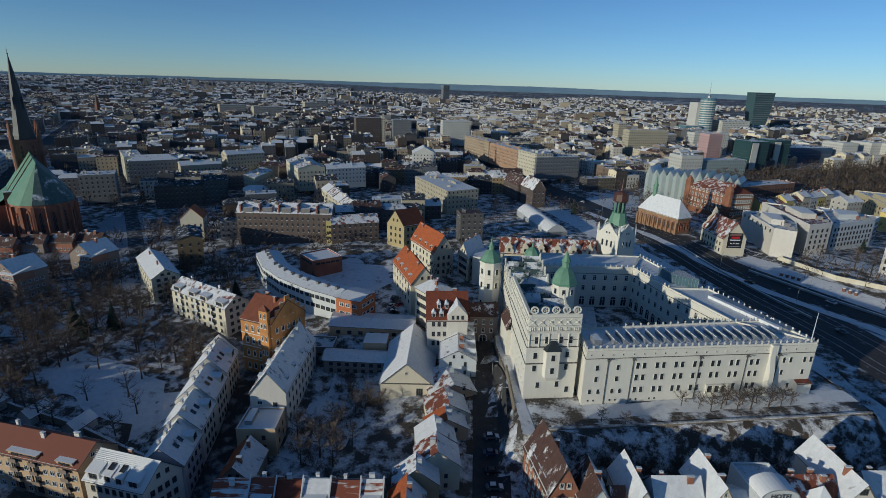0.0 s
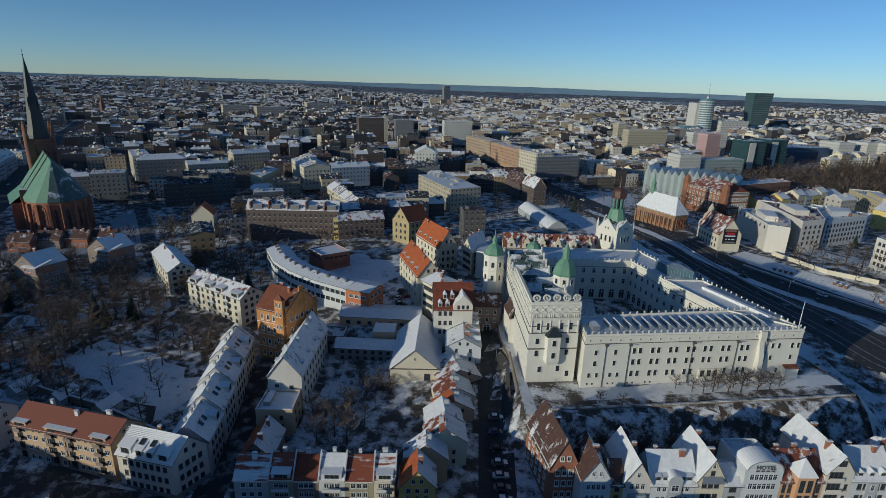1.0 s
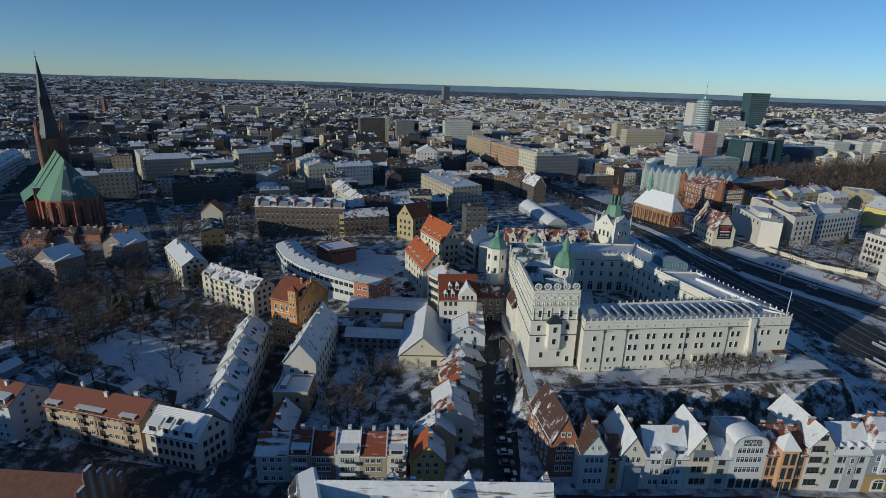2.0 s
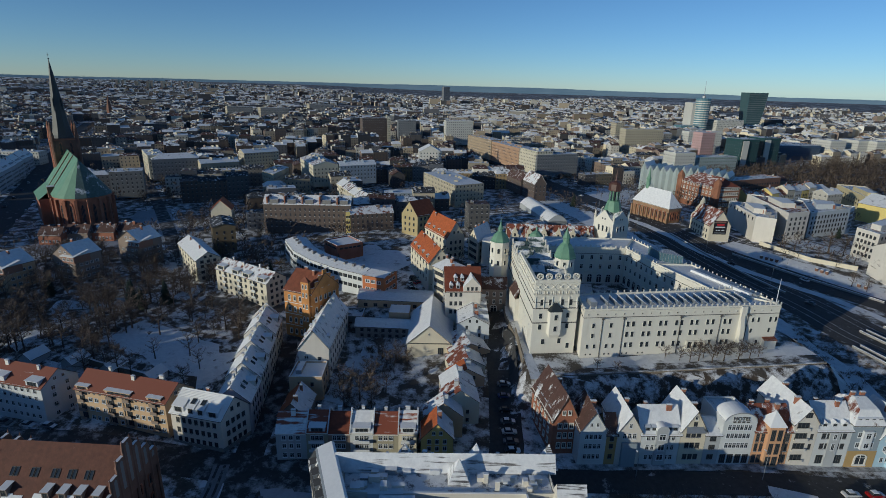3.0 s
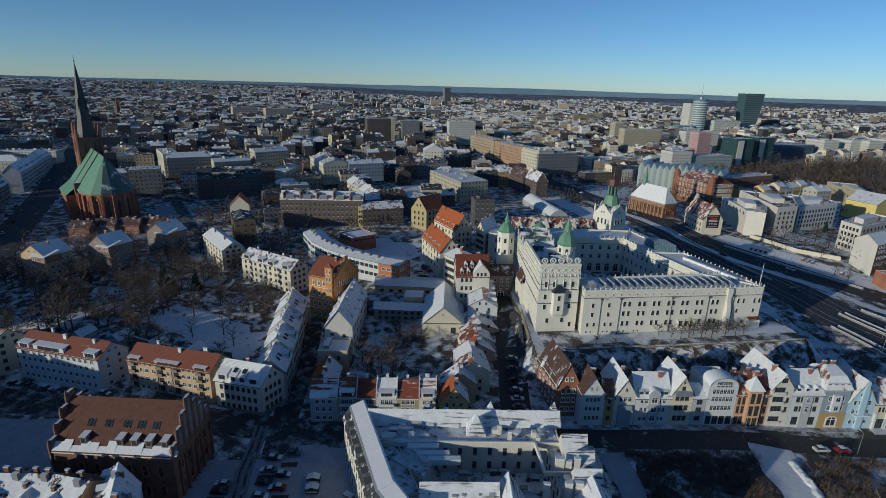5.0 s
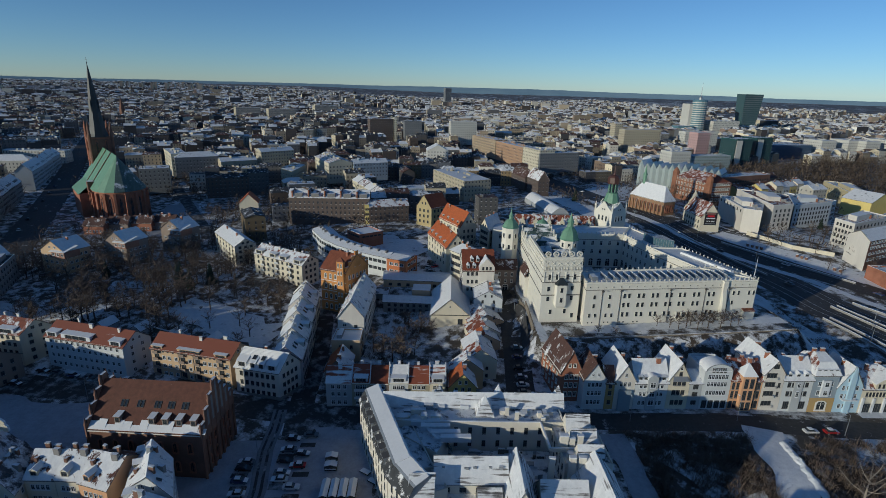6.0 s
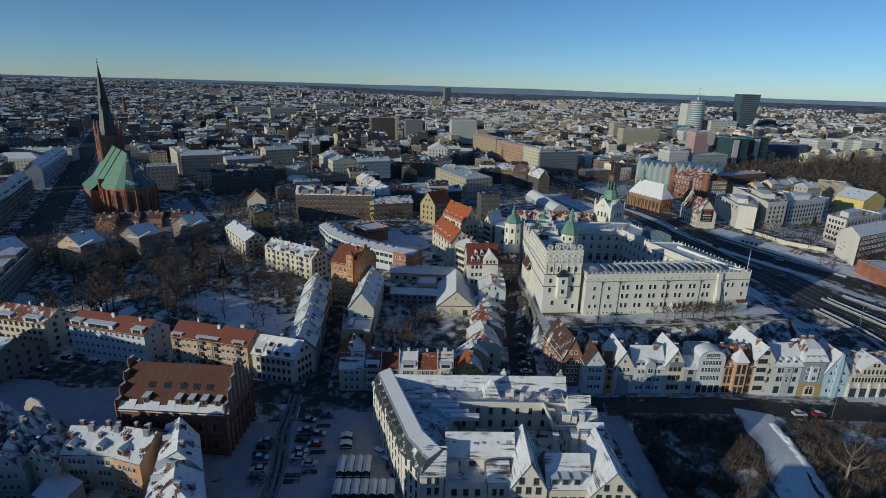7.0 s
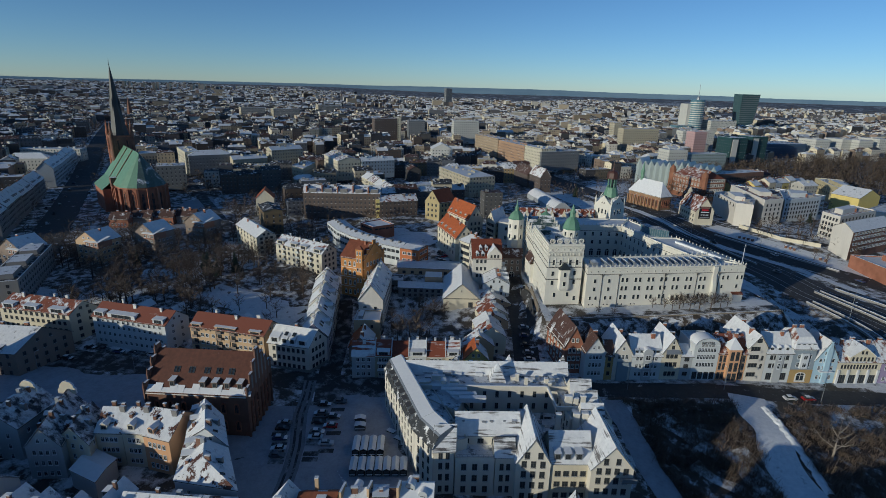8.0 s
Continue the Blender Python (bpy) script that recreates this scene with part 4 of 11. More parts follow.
def attic(parent, a, b, z, panels=True, wheels=5):
    """An ornate parapet: a band of reliefs, a lattice frieze and a row of pierced wheels."""
    L = math.hypot(b[0] - a[0], b[1] - a[1])
    e = Build()
    for zz, hh, out in ((z, 0.25, 0.18), (z + 1.5, 0.3, 0.25), (z + 4.0, 0.25, 0.2)):
        e.bar((*on_line(a, b, 0, out / 2), zz), (*on_line(a, b, L, out / 2), zz), out + 0.2, hh, CW)
    e.bar((*on_line(a, b, 0, -0.4), z), (*on_line(a, b, L, -0.4), z), 0.8, 5.2, CW)
    e.done("parapet", parent)
    n = max(2, int(L / 2.3))
    for k in range(n):
        f = Build()
        s0, s1 = L * k / n + 0.15, L * (k + 1) / n - 0.15
        for (p, q) in ((s0, s1), (s1, s0)):
            f.tube((*on_line(a, b, p, 0.05), z + 1.9), (*on_line(a, b, q, 0.05), z + 3.9), 0.12, 0.12, CW, 4)
        mid = on_line(a, b, (s0 + s1) / 2, 0.02)
        f.turned(mid, ((0.32, z + 2.65), (0.42, z + 2.9), (0.32, z + 3.15)), CW, 8)
        for o in (0.25, 0.5, 0.75):
            f.turned(on_line(a, b, s0 + (s1 - s0) * o, 0.1), ((0.12, z + 0.3), (0.2, z + 0.8), (0.1, z + 1.45)), CW, 6)
        f.done("relief", parent)
    for k in range(wheels):
        w = Build()
        s = L * (k + 0.5) / wheels
        m = wall_at(a, b, s, z + 6.3, -0.35)
        R = min(1.15, L / wheels * 0.46)
        for t in range(16):
            t0, t1 = 2 * math.pi * t / 16, 2 * math.pi * (t + 1) / 16
            ring = lambda r, y, t_: tuple(m @ Vector((r * math.cos(t_), y, r * math.sin(t_))))
            w.poly([ring(R, -0.2, t0), ring(R, -0.2, t1), ring(R * 0.68, -0.2, t1), ring(R * 0.68, -0.2, t0)], CW)
            w.poly([ring(R * 0.68, 0.2, t0), ring(R * 0.68, 0.2, t1), ring(R, 0.2, t1), ring(R, 0.2, t0)], CW)
            w.poly([ring(R, 0.2, t0), ring(R, 0.2, t1), ring(R, -0.2, t1), ring(R, -0.2, t0)], CW)
            w.poly([ring(R * 0.68, -0.2, t0), ring(R * 0.68, -0.2, t1), ring(R * 0.68, 0.2, t1), ring(R * 0.68, 0.2, t0)], CW)
        for t in range(3):
            q = Vector((math.cos(t * math.pi / 3), 0, math.sin(t * math.pi / 3))) * R * 0.7
            w.tube(m @ -q, m @ q, 0.1, 0.1, CW, 4)
        w.tube(m @ Vector((0, -0.25, 0)), m @ Vector((0, 0.25, 0)), 0.3, 0.3, CW, 8)
        w.done("wheel", parent)


attic(block, S_A, S_B, 30.0, wheels=5)
attic(block, (-6.2, 166.0), S_A, 30.0, wheels=0)
for a0, b0, cnt in (((-6.2, 166.0), S_A, 4), (S_F, (-6.2, 166.0), 5), (S_B, (5.5, 168.0), 3), ((5.5, 168.0), S_E, 4)):
    L = math.hypot(b0[0] - a0[0], b0[1] - a0[1])
    for k in range(cnt):
        # scrolled gables that stand along the eaves
        e = Build()
        w = L / cnt * 0.92
        m = wall_at(a0, b0, L * (k + 0.5) / cnt, 29.4 if cnt == 5 else 30.4, -0.15)
        prof = [(-0.5, 0), (0.5, 0), (0.46, 0.16), (0.34, 0.22), (0.36, 0.36), (0.2, 0.46), (0.22, 0.6), (0.1, 0.7), (0.0, 0.92), (-0.1, 0.7), (-0.22, 0.6), (-0.2, 0.46), (-0.36, 0.36), (-0.34, 0.22), (-0.46, 0.16)]
        front = [tuple(m @ Vector((x * w, -0.2, z * 5.2))) for x, z in prof]
        back = [tuple(m @ Vector((x * w, 0.3, z * 5.2))) for x, z in prof]
        e.poly(front, CW)
        e.poly(back[::-1], CW)
        for i in range(len(prof)):
            j = (i + 1) % len(prof)
            e.poly([front[j], front[i], back[i], back[j]], CW)
        for zz in (1.1, 2.4):
            e.bar(m @ Vector((-w * 0.36, -0.28, zz)), m @ Vector((w * 0.36, -0.28, zz)), 0.2, 0.16, CW)
        g_ = e.done("gable", castle)
        placed("window", WIN["castle"], m @ Matrix.Translation((0, -0.2, 1.7)) @ Matrix.Diagonal((0.8, 1, 1.1, 1)), g_)
        # cross roof behind the gable
        r = Build()
        for sx in (-1, 1):
            q = [tuple(m @ Vector(p)) for p in ((sx * w * 0.48, 0.3, 0.2), (0, 0.3, 3.6), (0, 6.6, 3.6), (sx * w * 0.48, 6.6, 0.2))]
            r.solid(q if sx > 0 else q[::-1], 0.2, COPPER_SNOW)
        r.done("cross_roof", castle)
# pilasters, string courses and windows of the block front
L_S = math.hypot(S_B[0] - S_A[0], S_B[1] - S_A[1])
b = Build()
for zz in (25.2, 20.0, 29.4):
    b = Build()
    b.bar((*on_line(S_A, S_B, 0, 0.1), zz), (*on_line(S_A, S_B, L_S, 0.1), zz), 0.28, 0.28, TRIM_DARK if zz < 29 else CW)
    b.done("string_course", block)
for k in range(6):
    p = on_line(S_A, S_B, 0.5 + (L_S - 1) * k / 5, 0.06)
    b = Build()
    b.turned(p, ((0.3, 25.4), (0.22, 25.8), (0.22, 29.0), (0.34, 29.4)), CW, 6)
    b.done("pilaster", block)
for s in (2.6, 5.5, 9.6, 12.4):
    window_at(block, S_A, S_B, s, 27.4, 1.1, 2.3, "castle")
for s, z in ((2.6, 22.6), (11.8, 22.8), (2.6, 18.6), (11.8, 18.9), (4.0, 13.2), (9.6, 13.4), (12.6, 11.6)):
    window_at(block, S_A, S_B, s, z, 1.2, 2.0, "castle")
# oriel bay on the block front, with its tin hood
o_ = Build()
plan = [on_line(S_A, S_B, 5.0, 0), on_line(S_A, S_B, 5.4, 1.6), on_line(S_A, S_B, 9.2, 1.6), on_line(S_A, S_B, 9.6, 0)]
cx, cy = on_line(S_A, S_B, 7.3, 0.2)
grow = lambda k, z: [(cx + (p[0] - cx) * k, cy + (p[1] - cy) * k, z) for p in plan]
o_.loft([grow(0.7, 15.2), grow(1.0, 16.4), grow(1.0, 24.6)], CW)
o_.loft([grow(1.15, 24.6), grow(0.25, 27.2)], COPPER_DARK)
oriel = o_.done("oriel", block)
for z in (22.6, 18.6):
    placed("window", WIN["castle"], wall_at(plan[1], plan[2], 1.9, z) @ Matrix.Diagonal((1.2, 1, 2.0, 1)), oriel)
for a0, b0, n in (((-6.2, 166.0), S_A, 9), (S_F, (-6.0, 165.6), 8)):
    L = math.hypot(b0[0] - a0[0], b0[1] - a0[1])
    for z in (26.4, 21.8, 17.4, 13.0):
        for k in range(n):
            window_at(castle, a0, b0, L * (k + 0.5) / n, z, 0.5, 0.7, "castle", "vent")
    b = Build()
    for zz in (25.2, 20.0):
        b.bar((*on_line(a0, b0, 0, 0.08), zz), (*on_line(a0, b0, L, 0.08), zz), 0.2, 0.22, TRIM_DARK)
    b.done("string_course", castle)
# sloping bay with a brown lean-to roof low on the long side
b = Build()
bay = [(-9.6, 172.0), (-6.6, 161.4), (-4.6, 162.0), (-7.4, 172.6)]
b.prism(bay, 6, 18.0, CW)
b.solid([(-9.9, 172.4, 18.0), (-6.7, 161.0, 18.0), (-4.9, 161.6, 22.0), (-7.4, 172.8, 22.0)], 0.2, TILE_DARK)
b.done("bay", castle)
# roof clutter of the south wing: hatches, vents, snow-covered boxes
rng = random.Random(5)
for k in range(64):
    u, v = rng.uniform(0.15, 0.85), rng.uniform(0.08, 0.95)
    p = inside([S_A, S_B, S_E, S_F], u, v)
    w, h = rng.uniform(0.5, 1.5), rng.uniform(0.3, 1.8)
    b = Build()
    t = rng.uniform(0.1, 0.3)
    plan = [(p[0] + x * math.cos(t) - y * math.sin(t), p[1] + x * math.sin(t) + y * math.cos(t)) for x, y in ((-w, -w * 0.6), (w, -w * 0.6), (w, w * 0.6), (-w, w * 0.6))]
    b.prism(plan, 29, 30.6 + h, rng.choice((CW, METAL_GREY, CONCRETE, COPPER_DARK, METAL_GREY)), rng.choice((SNOW_CAP, METAL_GREY, SNOW_CAP)))
    b.done("roof_box", castle)

# ---- west and north wings round the court ----
west = flat_wing([(1.0, 205.5), (38.5, 213.0), (43.5, 229.5), (-4.0, 221.0)], 8.8, 26.0)
crests(west, (1.0, 205.5), (38.5, 213.0), 26.5, 2.2)
north = flat_wing([(62.6, 168.7), (81.6, 160.5), (62.5, 196.5), (48.0, 193.6)], 8.8, 26.05)
north2 = flat_wing([(48.0, 193.5), (60.2, 196.0), (43.6, 229.3), (38.6, 213.0)], 8.8, 26.02)
crests(north, (81.6, 160.5), (62.5, 196.5), 26.6, 2.2)
crests(north2, (60.2, 196.0), (43.6, 229.3), 26.6, 2.2)
crests(north2, (38.6, 213.0), (48.0, 193.5), 26.6, 2.0)
for par, a0, b0, n in ((west, (1.0, 205.5), (38.5, 213.0), 9), (north2, (38.6, 213.0), (48.0, 193.5), 6), (north, (48.0, 193.6), (62.6, 168.7), 7)):
    L = math.hypot(b0[0] - a0[0], b0[1] - a0[1])
    for z in (21.8, 17.4):
        for k in range(n):
            window_at(par, a0, b0, L * (k + 0.5) / n, z, 1.6, 2.5, "stone")
    for k in range(n):
        window_at(par, a0, b0, L * (k + 0.5) / n, 11.8, 2.7, 4.6, "arch", "arcade_arch")
    b = Build()
    for zz in (14.6, 19.7):
        b.bar((*on_line(a0, b0, 0, 0.1), zz), (*on_line(a0, b0, L, 0.1), zz), 0.25, 0.25, CW)
    b.done("string_course", par)
# long dark strip roof and glass lantern on the north wing
b = Build()
b.bar((78.0, 166.2, 26.2), (62.5, 190.0, 26.2), 3.0, 0.7, METAL_GREY)
b.bar((74.8, 166.0, 26.2), (60.5, 188.0, 26.2), 1.6, 1.0, TIN_SNOW)
b.done("roof_strip", north)
b = Build()
b.prism([(50.5, 199.5), (58.5, 196.0), (55.0, 205.0), (47.0, 207.5)], 26, 29.6, GLASS_BLUE, TIN_SNOW)
lan = b.done("lantern", north2)
for k in range(9):
    t = k / 8
    b = Build()
    b.tube((50.5 + 8 * t, 199.4 - 3.5 * t, 26), (50.5 + 8 * t, 199.4 - 3.5 * t, 29.7), 0.09, 0.09, METAL_GREY, 4)
    b.bar((50.5 + 8 * t, 199.5 - 3.5 * t, 29.6), (47 + 8 * t, 207.5 - 2.5 * t, 29.6), 0.14, 0.12, METAL_GREY)
    b.done("glazing_bar", lan)
b = Build()
b.prism([(17.5, 152.0), (62.0, 168.8), (47.8, 193.0), (38.2, 212.6), (4.0, 205.0), (6.5, 168.0), (13.5, 152.0)], 5, 9.05, SNOW_LAWN)
tagged(b.done("court"), "snow-covered castle court with trodden paths", "court", kind="structure")


def onion(parent, c, r, z0, z1, name="dome", mat=None, tip=4.0):
    """A bell-shaped copper dome with lantern and finial."""
    b = Build()
    h = z1 - z0
    b.turned(c, ((r * 1.12, z0 - 0.2), (r * 1.12, z0 + 0.15), (r * 1.04, z0 + 0.4), (r * 0.99, z0 + h * 0.2), (r * 0.9, z0 + h * 0.42), (r * 0.74, z0 + h * 0.64), (r * 0.52, z0 + h * 0.84), (r * 0.3, z0 + h), (r * 0.14, z1 + 0.3),
                 (r * 0.05, z1 + tip * 0.6), (0.02, z1 + tip)), mat or COPPER, 8, math.pi / 8)
    return b.done(name, parent)


def tower(name, c, r, z0, z1, n=8, turn=math.pi / 8):
    b = Build()
    b.turned(c, ((r, z0), (r, z1 - 0.5), (r * 1.08, z1 - 0.4), (r * 1.08, z1)), CW, n, turn)
    return b.done(name, castle)


# corner tower at the far end of the south wing
T1 = (-15.8, 186.5)
t = tower("tower", T1, 4.0, 5, 33.0, 8)
onion(t, T1, 3.7, 33.0, 37.0, tip=0.4)
b = Build()
b.turned(T1, ((1.0, 36.8), (0.9, 38.0), (1.25, 38.2), (0.8, 39.0), (0.3, 40.2), (0.06, 42.6)), COPPER, 8)
b.done("lantern", t)
for zz in (29.4, 24.2, 17.0, 11.5):
    for ang in (-math.pi / 2, -math.pi * 0.75, -math.pi * 0.25, math.pi):
        p = (T1[0] + 3.72 * math.cos(ang), T1[1] + 3.72 * math.sin(ang))
        d = Vector((-math.sin(ang), math.cos(ang)))
        placed("window", WIN["castle"], wall_at(p, (p[0] + d.x, p[1] + d.y), 0, zz) @ Matrix.Diagonal((1.1, 1, 2.2, 1)), t)
b = Build()
b.turned(T1, ((4.2, 26.6), (4.2, 26.9)), CW, 8, math.pi / 8)
b.done("string_course", t)
b = Build()
b.prism([(-28, 226), (-21, 225), (-20, 238), (-28, 240)], 5, 20.6, CW, TIN_SNOW)
w_ = b.done("pavilion", castle)
for zz in (17, 11.5):
    window_at(w_, (-28, 226), (-21, 225), 4.6, zz, 1.8, 2.8, "stone")
    for k in range(3):
        window_at(w_, (-28, 240), (-28, 226), 3 + 4 * k, zz, 1.4, 2.4, "stone")
b = Build()
GQ = [(-20.5, 172.5), (-11.0, 174.5), (-12.4, 182), (-22, 180)]
b.prism(GQ, 5, 16.5, PLASTER_BROWN)
b.solid([(*inside(GQ, -0.04, -0.06), 16.4), (*inside(GQ, 1.04, -0.06), 16.4), (*inside(GQ, 1.04, 0.5), 20.2), (*inside(GQ, -0.04, 0.5), 20.2)], 0.2, TILE_DARK)
b.solid([(*inside(GQ, 1.04, 1.06), 16.4), (*inside(GQ, -0.04, 1.06), 16.4), (*inside(GQ, -0.04, 0.5), 20.2), (*inside(GQ, 1.04, 0.5), 20.2)], 0.2, TILE_DARK)
gate = b.done("gatehouse", castle)
for s in (2.0, 4.8, 7.6):
    for z in (14.2, 11.0):
        window_at(gate, GQ[0], GQ[1], s, z, 1.1, 1.8, "stone")
window_at(gate, GQ[0], GQ[1], 4.8, 7.6, 3.0, 3.8, "arch", "gateway")
# clock tower on the court side of the south wing
T2 = (9.9, 161.8)
t = tower("tower", T2, 3.7, 8, 36.4, 8)
onion(t, T2, 3.7, 36.4, 41.6, tip=0.4)
for zz in (34.2,):
    for ang in (-math.pi / 2, -math.pi * 0.75, -math.pi * 0.25, math.pi):
        p = (T2[0] + 3.44 * math.cos(ang), T2[1] + 3.44 * math.sin(ang))
        placed("window", WIN["castle"], wall_at(p, (p[0] - math.sin(ang), p[1] + math.cos(ang)), 0, zz) @ Matrix.Diagonal((1.0, 1, 1.9, 1)), t)
b = Build()
b.turned((T2[0], T2[1]), ((1.25, 41.4), (1.15, 43.2), (1.5, 43.4), (1.1, 44.2), (0.5, 45.6), (0.08, 47.2)), COPPER, 8)
b.done("lantern", t)
# bell tower behind the west wing
BT = [(35.1, 238.4), (43.5, 247.1), (34.8, 255.5), (26.4, 246.8)]
b = Build()
b.prism(BT, 6, 31.0, CW)
t = b.done("bell_tower", castle)
cx, cy = inside(BT, 0.5, 0.5)
for i in range(4):
    a0, b0 = BT[i], BT[(i + 1) % 4]
    e = Build()
    m = wall_at(a0, b0, 6.05, 31.0, -0.25)
    prof = [(-6.9, 0), (6.9, 0), (6.0, 0.9), (4.0, 2.3), (2.1, 4.0), (0, 5.8), (-2.1, 4.0), (-4.0, 2.3), (-6.0, 0.9)]
    f0, f1 = [tuple(m @ Vector((x * 0.87, -0.2, z))) for x, z in prof], [tuple(m @ Vector((x * 0.87, 0.3, z))) for x, z in prof]
    e.poly(f0, CW)
    e.poly(f1[::-1], CW)
    for k in range(len(prof)):
        j = (k + 1) % len(prof)
        e.poly([f0[j], f0[k], f1[k], f1[j]], CW)
    e.done("gable", t)
    for s in (3.6, 6.05, 8.5):
        window_at(t, a0, b0, s, 27.4, 1.1, 3.0, "castle")
        window_at(t, a0, b0, s, 18.0, 1.0, 1.6, "castle")
    for s in (5.3, 6.8):
        window_at(t, a0, b0, s, 32.4, 0.6, 0.8, "dark")
    r = Build()
    r.solid([(*inside(BT, 0.5, 0.5), 37.0), tuple(m @ Vector((-5.9, 0, 0.2))), tuple(m @ Vector((0, 0, 5.2)))], 0.1, COPPER_SNOW)
    r.solid([(*inside(BT, 0.5, 0.5), 37.0), tuple(m @ Vector((0, 0, 5.2))), tuple(m @ Vector((5.9, 0, 0.2)))], 0.1, COPPER_SNOW)
    r.done("roof", t)
    sx, sy = a0
    q = Build()
    q.turned((sx + (cx - sx) * 0.06, sy + (cy - sy) * 0.06), ((0.6, 31), (0.5, 33.2), (0.7, 33.4), (0.1, 36)), CW, 6)
    q.done("pinnacle", t)
b = Build()
b.turned((cx, cy), ((4.2, 35.6), (3.7, 38.6), (3.1, 40.4), (3.1, 41.0), (2.5, 41.2)), COPPER, 8)
helm = b.done("helm", t)
for k in range(8):
    an = math.pi / 8 + k * math.pi / 4
    b = Build()
    b.tube((cx + 2.3 * math.cos(an), cy + 2.3 * math.sin(an), 41), (cx + 2.3 * math.cos(an), cy + 2.3 * math.sin(an), 46.2), 0.3, 0.3, COPPER, 5)
    b.done("column", helm)
b = Build()
b.turned((cx, cy), ((3.2, 46.0), (3.3, 46.5), (3.2, 49.4), (2.4, 50.4), (0.9, 50.9), (0.4, 52.2), (0.08, 56.5)), surface("dark_red_copper", (0.09, 0.04, 0.03), rough=0.5), 8)
b.done("cap", helm)
b = Build()
b.turned((cx, cy), ((0.7, 41), (0.7, 46.2)), COPPER_DARK, 6)
b.done("core", helm)
# small dome on the west wing
b = Build()
b.turned((-1.5, 214.0), ((3.4, 26), (3.4, 27.4), (3.2, 28.4), (2.5, 29.8), (1.2, 30.8), (0.5, 31.2), (0.4, 32.4), (0.05, 33.6)), COPPER, 8)
b.done("small_dome", west)
# long rear house with scrolled gables over red and snowy tiles
rear = [(-16.0, 233.0), (27.0, 240.5), (25.4, 250.0), (-17.6, 242.5)]
rh = house("rear_house", rear, 8, 21.6, 27.4, "gable_u", PLASTER_CREAM, (TILE_PATCHY, TILE_BROWN), "old house behind the castle with scrolled gables along red snowy tiles", (14, 18.6), (12, 3, 0, 0), "dark", (1.1, 1.8), 2)
LR = math.hypot(43.0, 7.5)
for k in range(6):
    m = wall_at(rear[0], rear[1], LR * (k + 0.5) / 6, 21.4, 0.05)
    prof = [(-2.1, 0), (2.1, 0), (2.0, 1.6), (1.3, 2.2), (1.4, 3.2), (0.6, 4.2), (0.3, 5.4), (0, 6.2), (-0.3, 5.4), (-0.6, 4.2), (-1.4, 3.2), (-1.3, 2.2), (-2.0, 1.6)]
    e = Build()
    f0, f1 = [tuple(m @ Vector((x, -0.2, z))) for x, z in prof], [tuple(m @ Vector((x, 0.3, z))) for x, z in prof]
    e.poly(f0, PLASTER_CREAM)
    e.poly(f1[::-1], PLASTER_CREAM)
    for i in range(len(prof)):
        j = (i + 1) % len(prof)
        e.poly([f0[j], f0[i], f1[i], f1[j]], PLASTER_CREAM)
    for sx in (-1, 1):
        q = [tuple(m @ Vector(p)) for p in ((sx * 2.0, 0.3, 0.4), (0, 0.3, 4.0), (0, 4.4, 4.0), (sx * 2.0, 4.4, 0.4))]
        e.solid(q if sx > 0 else q[::-1], 0.15, TILE_HALF)
    g_ = e.done("gable", rh)
    placed("window", WIN["dark"], m @ Matrix.Translation((0, -0.2, 1.5)) @ Matrix.Diagonal((1.0, 1, 1.5, 1)), g_)

# ---- gabled town houses along the lower street ----
R0, RD = Vector((13.8, 98.0)), Vector((0.9733, 0.2295))
RN = Vector((-0.2295, 0.9733))


def row_quad(s0, s1, depth, out=0.0):
    f = lambda s, d: tuple(R0 + RD * s + RN * d)
    return [f(s0, -out), f(s1, -out), f(s1, depth * 0.8), f(s0, depth * 0.8)]


ROWG = "town houses on the lower street"
h = house("town_house", row_quad(1.7, 8.8, 13), -1.8, 9.2, 14.8, "gable_v", PLASTER_PALE, (TILE_DARK, SLATE_SHADE_SNOW), "narrow pale house with a steep dark front gable",
          (1.0, 4.2, 7.2), (4, 0, 0, 0), "white", (0.95, 1.6), 1, group=ROWG)
window_rows(h, *row_quad(1.7, 8.8, 13)[:2], (10.6,), 2, 0.9, 1.3, "white", 1.8)
h = house("town_house", row_quad(8.9, 11.6, 10), -1.8, 8.0, 12.0, "gable_u", PLASTER_OCHRE, TILE_DARK, "very narrow ochre infill house", (1.0, 4.2, 6.6), (1, 0, 0, 0), "dark", (1.1, 1.5), group=ROWG)
h = house("town_house", row_quad(11.7, 18.0, 16), -1.8, 9.0, 14.2, "gable_v", PLASTER_WHITE, (ROOF_SNOW, SLATE_SHADE_SNOW), "white gabled house with a snow-covered roof",
          (1.2, 4.6, 7.4), (3, 0, 0, 0), "white", (1.0, 1.7), 1, group=ROWG)
b = Build()
b.prism([tuple(R0 + RD * s + RN * d) for s, d in ((13.0, -0.9), (16.8, -0.9), (16.8, 0.1), (13.0, 0.1))], -2.5, 5.6, PLASTER_SLATE)
b.done("bay", h)
q = row_quad(18.1, 28.5, 12)
h = house("town_house", q, -1.8, 8.2, 14.0, "gable_u", PLASTER_PALE, (ROOF_SNOW, SLATE_SHADE_SNOW), "pale house with a rounded middle dormer and snowy roof", (0.8, 3.9, 6.8), (6, 0, 0, 0), "white", (1.0, 1.6), 2, group=ROWG)
for s in (1.6, 3.4, 7.4, 9.0):
    dormer(h, q[0], q[1], s, 8.3, 1.3, 1.6, 2.0, 0.5, PLASTER_SLATE)
b = Build()
